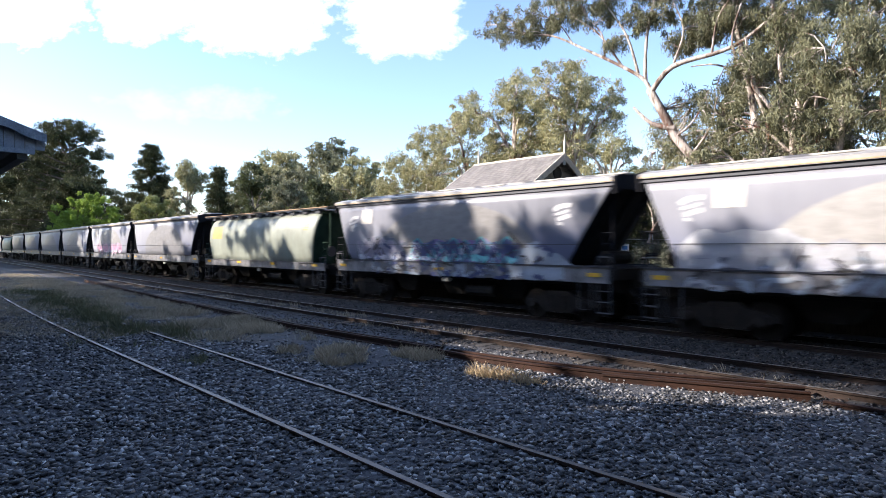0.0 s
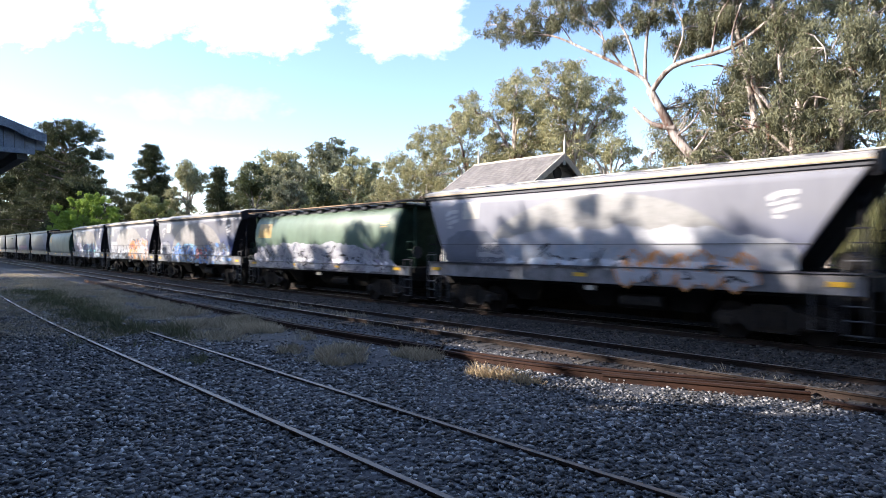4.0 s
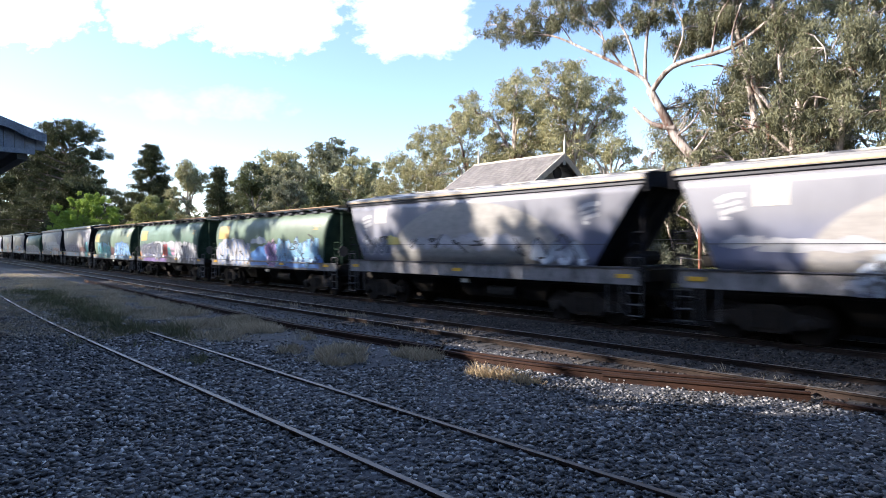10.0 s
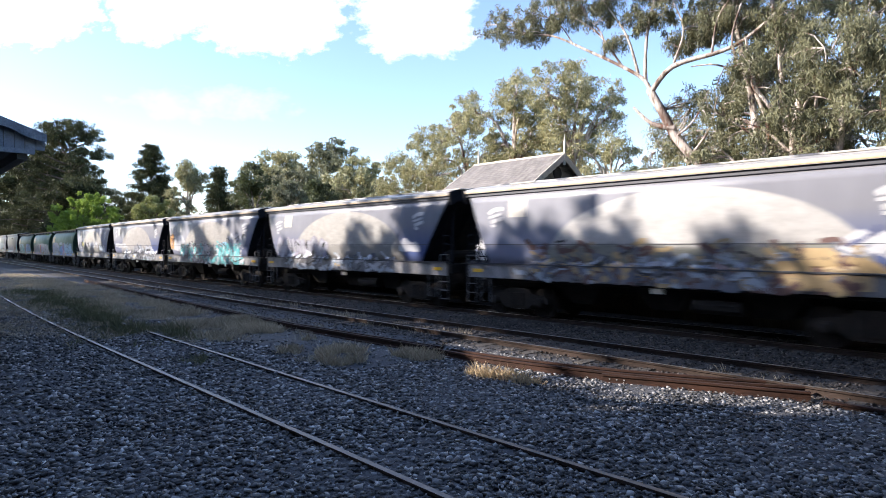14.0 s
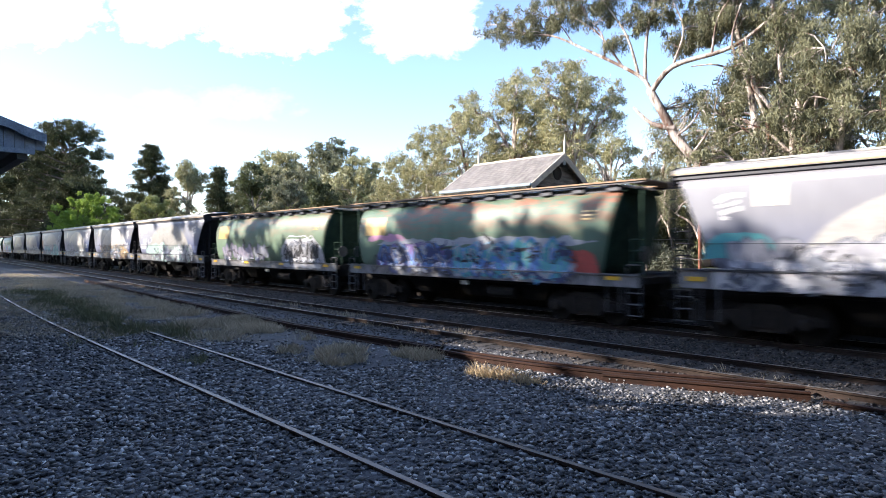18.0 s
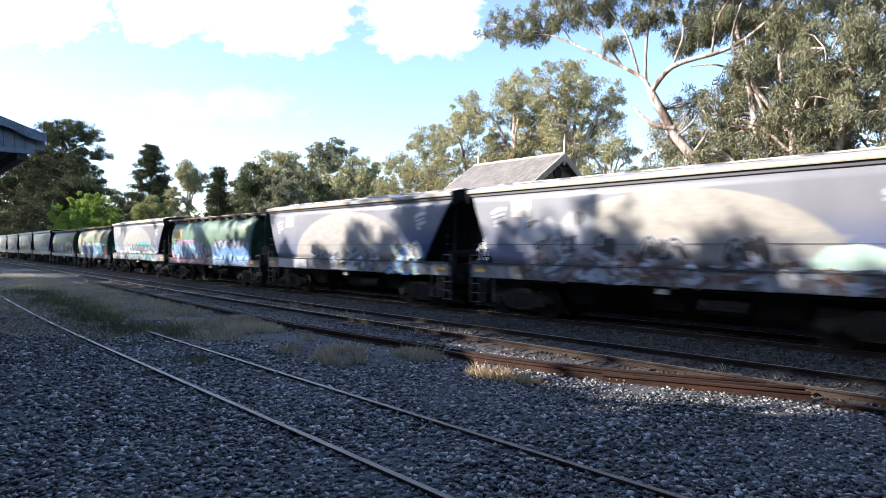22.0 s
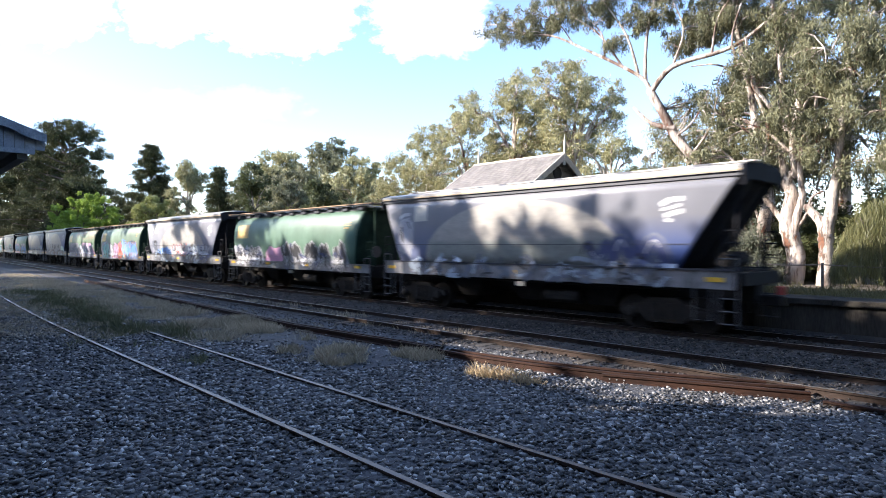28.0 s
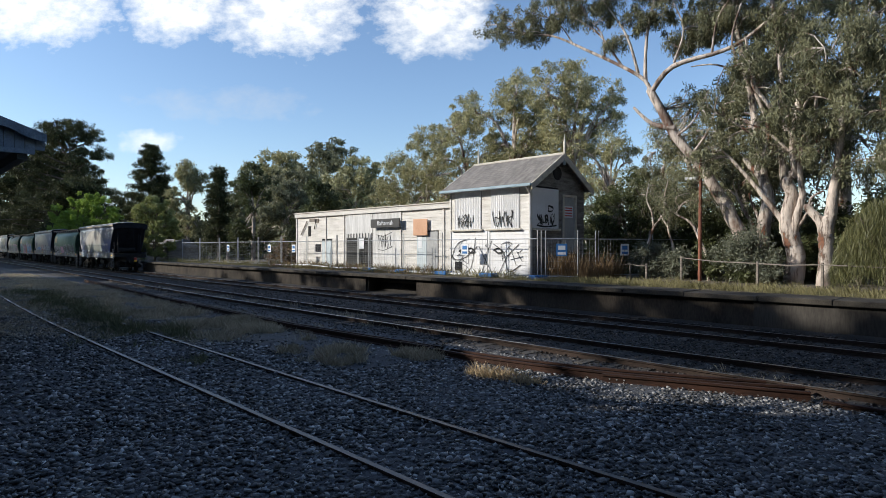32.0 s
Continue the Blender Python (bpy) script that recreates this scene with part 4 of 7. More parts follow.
INKS = {k: plain(k + "_spray_paint", tuple(0.84 * v + 0.16 * (0.1 + 0.5 * sum(c) / 3) for v in c)) for k, c in {
    "orange": (0.75, 0.3, 0.06), "blue": (0.1, 0.3, 0.72), "sky": (0.24, 0.52, 0.74), "teal": (0.07, 0.45, 0.47), "white": (0.56, 0.56, 0.58), "pink": (0.7, 0.33, 0.52),
    "purple": (0.24, 0.15, 0.4), "brown": (0.13, 0.06, 0.05), "black": (0.03, 0.03, 0.035), "red": (0.65, 0.1, 0.07), "yellow": (0.75, 0.62, 0.15), "silver": (0.42, 0.42, 0.47), "navy": (0.05, 0.07, 0.2),
    "mauve": (0.3, 0.27, 0.36), "cloud": (0.5, 0.51, 0.54), "haze": (0.4, 0.47, 0.55), "mint": (0.42, 0.6, 0.52), "slate": (0.15, 0.17, 0.22), "ochre": (0.5, 0.35, 0.16)}.items()}


def loft(levels, corner=0.12):
    """Rings of (z, front end, rear end, half width), joined into a closed hull. The end faces take the second material."""
    bm = bmesh.new()
    rings = []
    for z, xa, xb, hy in levels:
        ring = []
        for end, sx, sy, a0 in ((xb, 1, 1, 0), (xa, -1, 1, 90), (xa, -1, -1, 180), (xb, 1, -1, 270)):
            for k in range(3):
                a = radians(a0 + 45 * k)
                ring.append(bm.verts.new((end - sx * corner + corner * math.cos(a), sy * (hy - corner) + corner * math.sin(a), z)))
        rings.append(ring)
    n = 12
    for r0, r1 in zip(rings, rings[1:]):
        for k in range(n):
            f = bm.faces.new((r0[k], r0[(k + 1) % n], r1[(k + 1) % n], r1[k]))
            f.smooth = True
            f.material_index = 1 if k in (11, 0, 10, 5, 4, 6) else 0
    bm.faces.new(rings[0][::-1])
    bm.faces.new(rings[-1])
    return bm


GREY_LEVELS = [(1.62, -5.68, 5.2, 1.24), (1.9, -5.8, 5.38, 1.29), (2.3, -5.97, 5.64, 1.32), (2.8, -6.18, 5.97, 1.325), (3.3, -6.39, 6.29, 1.31), (3.6, -6.52, 6.49, 1.28), (3.86, -6.63, 6.66, 1.25)]
GREEN_LEVELS = [(1.4, -5.78, 5.46, 1.22), (1.7, -5.84, 5.56, 1.3), (2.1, -5.9, 5.66, 1.35), (2.6, -5.95, 5.78, 1.37), (3.0, -5.97, 5.87, 1.33), (3.3, -5.97, 5.92, 1.26), (3.55, -5.95, 5.94, 1.14), (3.74, -5.92, 5.94, 0.98)]


def side_y(levels):
    zs, ys = [l[0] for l in levels], [l[3] for l in levels]
    return lambda z: -float(np.interp(z, zs, ys))


def make_bogie(parent, x):
    b = empty("bogie", (x, 0, 0))
    b.parent = parent
    for s in (-1, 1):
        bm = bmesh.new()
        prism(bm, [(-1.25, 0.45), (-1.2, 0.62), (-0.6, 0.72), (-0.35, 0.88), (0.35, 0.88), (0.6, 0.72), (1.2, 0.62), (1.25, 0.45), (0.7, 0.42), (0.45, 0.24), (-0.45, 0.24), (-0.7, 0.42)], "y", s * 0.98 - 0.06, s * 0.98 + 0.06)
        part("side_frame", bm, M_BOGIE, b)
        for dx in (-0.2, 0.0, 0.2):
            part("spring", tube(bmesh.new(), [(dx, s * 1.02, 0.34), (dx, s * 1.02, 0.74)], 0.08, 8), M_BOGIE, b)
        for dx in (-0.9, 0.9):
            part("axle_box", tube(bmesh.new(), [(dx, s * 0.95, 0.46), (dx, s * 1.12, 0.46), (dx, s * 1.16, 0.46)], [0.15, 0.15, 0.1], 12), M_BOGIE, b)
    part("bolster", boxed(-0.2, 0.2, -1.0, 1.0, 0.5, 0.85), M_BLACK, b)
    for dx in (-0.9, 0.9):
        bm = bmesh.new()
        tube(bm, [(0, -0.95, 0), (0, 0.95, 0)], 0.08, 8)
        for s in (-1, 1):
            tube(bm, [(0, s * 0.68, 0), (0, s * 0.71, 0), (0, s * 0.71, 0), (0, s * 0.82, 0)], [0.49, 0.49, 0.46, 0.455], 18)
            for k in range(3):
                a = 2.1 * k
                box(bm, 0.26 * math.cos(a) - 0.06, 0.26 * math.cos(a) + 0.06, s * 0.83 - 0.03, s * 0.83 + 0.03, 0.26 * math.sin(a) - 0.06, 0.26 * math.sin(a) + 0.06)
        w = part("wheelset", bm, M_WHEEL, b)
        w.location = (dx, 0, 0.46)
    return b


def make_car(kind):
    """A bogie grain hopper: body, sill, roof, underframe, ladders, two bogies."""
    grey = kind == "grey"
    c = empty("grain_hopper")
    levels = GREY_LEVELS if grey else GREEN_LEVELS
    body = part("body", loft(levels, 0.1 if grey else 0.2), M_SILLGREY, c)
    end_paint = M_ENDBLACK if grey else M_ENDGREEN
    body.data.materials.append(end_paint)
    z0, z1 = (1.17, 1.62) if grey else (1.1, 1.42)
    for s in (-1, 1):
        part("side_sill", boxed(-6.55, 6.55, s * 1.27 - 0.04, s * 1.27 + 0.04, z0, z1, 0.015), M_SILLGREY, c)
        part("sill_lip", boxed(-6.6, 6.6, s * 1.31 - 0.05, s * 1.31 + 0.05, z1, z1 + 0.035), M_DARKTRIM if grey else M_SILLGREY, c)
        if grey:
            # seam where the lower side sheet meets the upper one
            part("side_seam", boxed(-5.9, 5.6, s * 1.325 - 0.006, s * 1.325 + 0.006, 2.245, 2.262), M_DARKTRIM, c)
        for x in ((-6.35, -0.4, 5.9) if grey else (-6.2, -2.2, 1.6, 5.6)):
            part("reflector", boxed(x, x + 0.42, s * 1.322 - 0.008, s * 1.322 + 0.008, z0 + 0.18, z0 + 0.29), M_YELLOW, c)
        for e in (-1, 1):
            xa, xb = e * 6.22, e * 6.62
            bm = bmesh.new()
            for x in (xa, xb):
                tube(bm, [(x, s * 1.29, z1 + 0.28), (x, s * 1.29, 0.34)], 0.02, 5)
            for z in (0.36, 0.66, 0.96, z1 + 0.28):
                tube(bm, [(xa, s * 1.29, z), (xb, s * 1.29, z)], 0.018, 5)
            part("step_ladder", bm, M_STEPGREY, c)
            bm = bmesh.new()
            tube(bm, [(e * 5.6, s * 1.29, z0 + 0.02), (e * 5.6, s * 1.29, 0.42), (e * 6.0, s * 1.29, 0.42), (e * 6.0, s * 1.29, z0 + 0.02)], 0.022, 5)
            part("stirrup_step", bm, M_STEPGREY, c)
            bm = bmesh.new()
            for x in (e * 6.3, e * 6.66):
                tube(bm, [(x, s * 1.2, z1), (x, s * 1.2, z1 + 0.95)], 0.018, 5)
            for z in (0.35, 0.65, 0.95):
                tube(bm, [(e * 6.3, s * 1.2, z1 + z), (e * 6.66, s * 1.2, z1 + z)], 0.018, 5)
            part("handrail", bm, end_paint, c)
    if grey:
        bm = bmesh.new()
        prism(bm, [(-1.36, 3.94), (-1.36, 4.06), (-0.95, 4.17), (0, 4.22), (0.95, 4.17), (1.36, 4.06), (1.36, 3.94)], "x", -6.7, 6.7)
        part("roof", bm, M_ROOFGREY, c)
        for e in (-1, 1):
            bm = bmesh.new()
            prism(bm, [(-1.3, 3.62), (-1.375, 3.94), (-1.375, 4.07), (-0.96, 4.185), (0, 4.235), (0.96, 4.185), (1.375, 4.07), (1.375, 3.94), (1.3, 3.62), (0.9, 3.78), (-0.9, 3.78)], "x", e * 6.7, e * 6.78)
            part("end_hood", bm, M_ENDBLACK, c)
        # Dark strip that puts the roof overhang's shade into colour.
        part("cornice", boxed(-6.66, 6.66, -1.3, 1.3, 3.84, 3.94), M_DARKTRIM, c)
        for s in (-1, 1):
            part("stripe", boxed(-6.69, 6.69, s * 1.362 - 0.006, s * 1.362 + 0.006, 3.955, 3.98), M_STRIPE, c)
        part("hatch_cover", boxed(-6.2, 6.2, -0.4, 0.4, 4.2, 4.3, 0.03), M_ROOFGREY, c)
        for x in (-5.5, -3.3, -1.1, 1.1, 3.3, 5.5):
            part("hatch_latch", boxed(x - 0.25, x + 0.25, -0.62, -0.4, 4.2, 4.27, 0.01), M_DARKTRIM, c)
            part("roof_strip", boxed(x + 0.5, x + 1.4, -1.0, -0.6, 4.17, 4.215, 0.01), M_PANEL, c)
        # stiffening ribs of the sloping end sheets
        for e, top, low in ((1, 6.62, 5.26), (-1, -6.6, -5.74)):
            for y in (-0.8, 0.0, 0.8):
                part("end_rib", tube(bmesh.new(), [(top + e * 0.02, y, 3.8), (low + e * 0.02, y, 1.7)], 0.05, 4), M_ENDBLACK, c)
    else:
        # Cream ridge: sunlight seen between the brackets is put into its colour.
        part("roof_ridge", boxed(-5.9, 5.9, -0.76, 0.76, 3.72, 3.9, 0.03), M_PANEL, c)
        for s in (-1, 1):
            part("running_board", boxed(-6.7, 6.7, s * 1.02 - 0.24, s * 1.02 + 0.24, 3.925, 3.965), M_BOARDRUST, c)
            part("board_edge", boxed(-6.68, 6.68, s * 1.2 - 0.02, s * 1.2 + 0.02, 3.87, 3.925), M_DARKTRIM, c)
            for i in range(11):
                x = -5.7 + 11.4 * i / 10
                part("board_bracket", boxed(x - 0.2, x + 0.2, s * 0.98 - 0.14, s * 0.98 + 0.14, 3.7, 3.87, 0.02), M_DARKTRIM, c)
            part("roof_gutter", boxed(-5.95, 5.95, s * 0.99 - 0.03, s * 0.99 + 0.03, 3.7, 3.775), M_DARKTRIM, c)
        for e in (-1, 1):
            # round end drum and its top rim
            part("end_rim", boxed(e * 5.98 - 0.06, e * 5.98 + 0.06, -1.0, 1.0, 3.68, 3.8, 0.02), M_ENDGREEN, c)
            part("end_walk", boxed(e * 6.35 - 0.35, e * 6.35 + 0.35, -0.78, 0.78, 3.925, 3.965), M_BOARDRUST, c)
    # end frames
    for e in (-1, 1):
        part("end_platform", boxed(e * 6.45 - 0.3, e * 6.45 + 0.3, -1.25, 1.25, z0 + 0.1, z1 - 0.05), M_BLACK, c)
        for y in (-0.9, 0.9):
            part("end_post", tube(bmesh.new(), [(e * 6.45, y, z1 - 0.1), (e * 6.45, y, 3.8)], 0.05, 6), end_paint, c)
        bm = bmesh.new()
        for y in (0.3, 0.7):
            tube(bm, [(e * 6.6, y, z1), (e * 6.66, y, 3.85)], 0.02, 5)
        for k in range(8):
            z = z1 + 0.2 + 0.27 * k
            tube(bm, [(e * 6.62, 0.3, z), (e * 6.62, 0.7, z)], 0.016, 5)
        part("end_ladder", bm, M_STEPGREY if not grey else M_ENDBLACK, c)
        if grey:
            part("brake_cylinder", tube(bmesh.new(), [(e * 6.1, -0.75, z1 + 0.25), (e * 6.1, 0.5, z1 + 0.25)], 0.2, 10), M_BLACK, c)
        else:
            part("brake_wheel", tube(bmesh.new(), [(e * 6.5, -0.9, z1 + 0.55), (e * 6.54, -0.9, z1 + 0.55)], 0.24, 12), M_STEPGREY, c)
        part("coupler", boxed(e * 6.95 - 0.25, e * 6.95 + 0.25, -0.13, 0.13, 0.75, 1.02, 0.03), M_WHEEL, c)
        part("air_hose", tube(bmesh.new(), [(e * 6.7, -0.4, 0.95), (e * 6.95, -0.42, 0.7), (e * 7.05, -0.42, 0.5)], 0.035, 6), M_BLACK, c)
    part("centre_sill", boxed(-6.7, 6.7, -0.3, 0.3, 0.85, z0 + 0.12), M_BLACK, c)
    for x in (-2.6, 0.0, 2.6):
        bm = bmesh.new()
        box(bm, x - 1.05, x + 1.05, -1.0, 1.0, 0.5, z0 + 0.3)
        for v in bm.verts:
            if v.co.z < 0.6:
                v.co.x, v.co.y = x + (v.co.x - x) * 0.35, v.co.y * 0.6
        part("discharge_chute", bm, M_BLACK, c)
    part("brake_pipe", tube(bmesh.new(), [(-5.2, -1.15, z0 - 0.05), (5.2, -1.15, z0 - 0.05)], 0.035, 6), M_BLACK, c)
    part("air_tank", tube(bmesh.new(), [(0.9, -0.85, 0.72), (2.1, -0.85, 0.72)], 0.2, 10), M_BLACK, c)
    part("data_plate", boxed(-0.1, 0.22, -1.2, -1.12, z0 - 0.2, z0 - 0.06), M_PANEL, c)
    for x in (-4.7, 4.7):
        make_bogie(c, x)
    return c


GROUND_INK = {"orange": "red", "blue": "navy", "sky": "blue", "teal": "sky", "white": "silver", "pink": "mauve", "purple": "mauve", "brown": "brown", "black": "silver", "red": "purple", "yellow": "orange", "silver": "mauve", "navy": "purple", "mauve": "slate", "haze": "silver", "mint": "silver", "slate": "slate", "cloud": "cloud"}


def graffiti(car, rng, levels, pieces):
    """Painted pieces, (x0, x1, z0, z1, fill, outline, style): letters on a ground, the ground alone or letters alone, none of them readable."""
    y_of = side_y(levels)
    foot = levels[0][0]

    def sill_y(z):
        return -1.33 if z < foot + 0.1 else y_of(z)
    for x0, x1, z0, z1, fill, line, style in pieces:
        if style == "dabs":
            # layered touches of old and new paint
            pots = {ink: Arrays() for ink in (fill, line, "black", "slate")}
            for q in range(int((x1 - x0) * (z1 - z0) * 17)):
                ink = (fill, line, "black", fill, line, "slate")[q % 6]
                a, c = rng.uniform(x0, x1), z0 + (z1 - z0) * rng.uniform(0, 1) ** 1.4
                d = rng.uniform(-0.28, 0.28), rng.uniform(-0.2, 0.2)
                pts = [(a + d[0] * u + 0.09 * rng.uniform(-1, 1), max(z0, c + d[1] * u + 0.07 * rng.uniform(-1, 1))) for u in (-1, -0.3, 0.4, 1)]
                ribbon(pots[ink], smooth_line(pts, 3), rng.uniform(0.05, 0.17) if ink != "black" else 0.06, sill_y, 0.009 + 0.0003 * (q % 30))
            for ink, pot in pots.items():
                tagged(pot.done("overspray", INKS[ink], car), "small overlapping dabs of spray paint", kind="stuff")
            continue
        n = max(2, int((x1 - x0) / 0.7))
        step = (x1 - x0) / n
        if style != "letters":
            # the sprayed ground behind the letters, and its run over the sill
            G, cols, rows = Arrays(), 5 * n, 6
            ink = INKS[GROUND_INK[fill] if style == "piece" else fill]
            seed = rng.uniform(0, 50)
            vs = []
            for i in range(cols + 1):
                x = x0 - 0.15 + (x1 - x0 + 0.3) * i / cols
                rim = min(1.0, 4.0 * i / cols, 4.0 * (cols - i) / cols)
                top = z0 + (z1 - z0) * (0.35 + 0.65 * rim ** 0.5) + 0.16 * noise.noise((x * 1.3, seed, 0)) + 0.1 * noise.noise((x * 3.3, seed, 2))
                low = max(z0, foot + 0.02) + (0.12 * noise.noise((x * 1.7, seed, 5)) if z0 > foot else 0.0)
                low = max(low, foot + 0.02)
                top = max(top, low + 0.03)
                vs += [(x, y_of(low + (top - low) * k / rows) - 0.004, low + (top - low) * k / rows) for k in range(rows + 1)]
            w = rows + 1
            G.add(vs, [(i * w + k, (i + 1) * w + k, (i + 1) * w + k + 1, i * w + k + 1) for i in range(cols) for k in range(rows)])
            G.done("graffiti_ground", ink, car)
            if z0 < foot - 0.1:
                S = Arrays()
                vs = []
                for i in range(cols + 1):
                    x = x0 + 0.1 + (x1 - x0 - 0.2) * i / cols
                    vs += [(x, -1.314, z0 + 0.07 * noise.noise((x * 2.1, seed, 7))), (x, -1.314, foot - 0.02)]
                S.add(vs, [(2 * i, 2 * i + 2, 2 * i + 3, 2 * i + 1) for i in range(cols)])
                S.done("graffiti_run", INKS[fill], car)
        if style == "ground":
            continue
        for i in range(n):
            A, B, C = Arrays(), Arrays(), Arrays()
            cx, h = x0 + step * (i + 0.5), z1 - z0
            turns, up = rng.choice((3, 4, 4)), rng.choice((0, 1))
            pts = smooth_line([(cx + step * (0.9 * j / (turns - 1) - 0.45 + rng.uniform(-0.12, 0.12)), z0 + h * ((0.9 if (j + up) % 2 else 0.12) + rng.uniform(-0.12, 0.08))) for j in range(turns)], 5)
            w = rng.uniform(0.2, 0.3)
            ribbon(A, pts, w + 0.12, sill_y, 0.007 + 0.0004 * (i % 5))
            ribbon(B, pts, w, sill_y, 0.012 + 0.0004 * (i % 5))
            ribbon(C, pts[2:8], 0.05, sill_y, 0.017)
            A.done("graffiti_outline", INKS[line], car)
            letter = B.done("graffiti_letter", INKS[fill], car)
            C.done("paint_shine", INKS["white"], letter)
            D = Arrays()
            a = (cx + step * rng.uniform(-0.5, 0.5), z0 + h * rng.uniform(0.05, 0.95))
            ribbon(D, smooth_line([a, (a[0] + rng.uniform(-0.3, 0.3), a[1] + rng.uniform(-0.2, 0.2)), (a[0] + rng.uniform(-0.4, 0.4), a[1] + rng.uniform(-0.5, 0.4)), (a[0] + rng.uniform(-0.3, 0.5), a[1] + rng.uniform(-0.4, 0.3))], 4), 0.055, sill_y, 0.02)
            D.done("paint_line", INKS["black" if line != "white" else "navy"], letter)


def sign_patch(car, x0, x1, z0, z1, levels, material, name):
    y_of = side_y(levels)
    A = Arrays()
    n = 6
    vs = []
    for i in range(n + 1):
        z = z0 + (z1 - z0) * i / n
        vs += [(x0, y_of(z) - 0.006, z), (x1, y_of(z) - 0.006, z)]
    A.add(vs, [(2 * i, 2 * i + 1, 2 * i + 3, 2 * i + 2) for i in range(n)])
    return A.done(name, material, car)


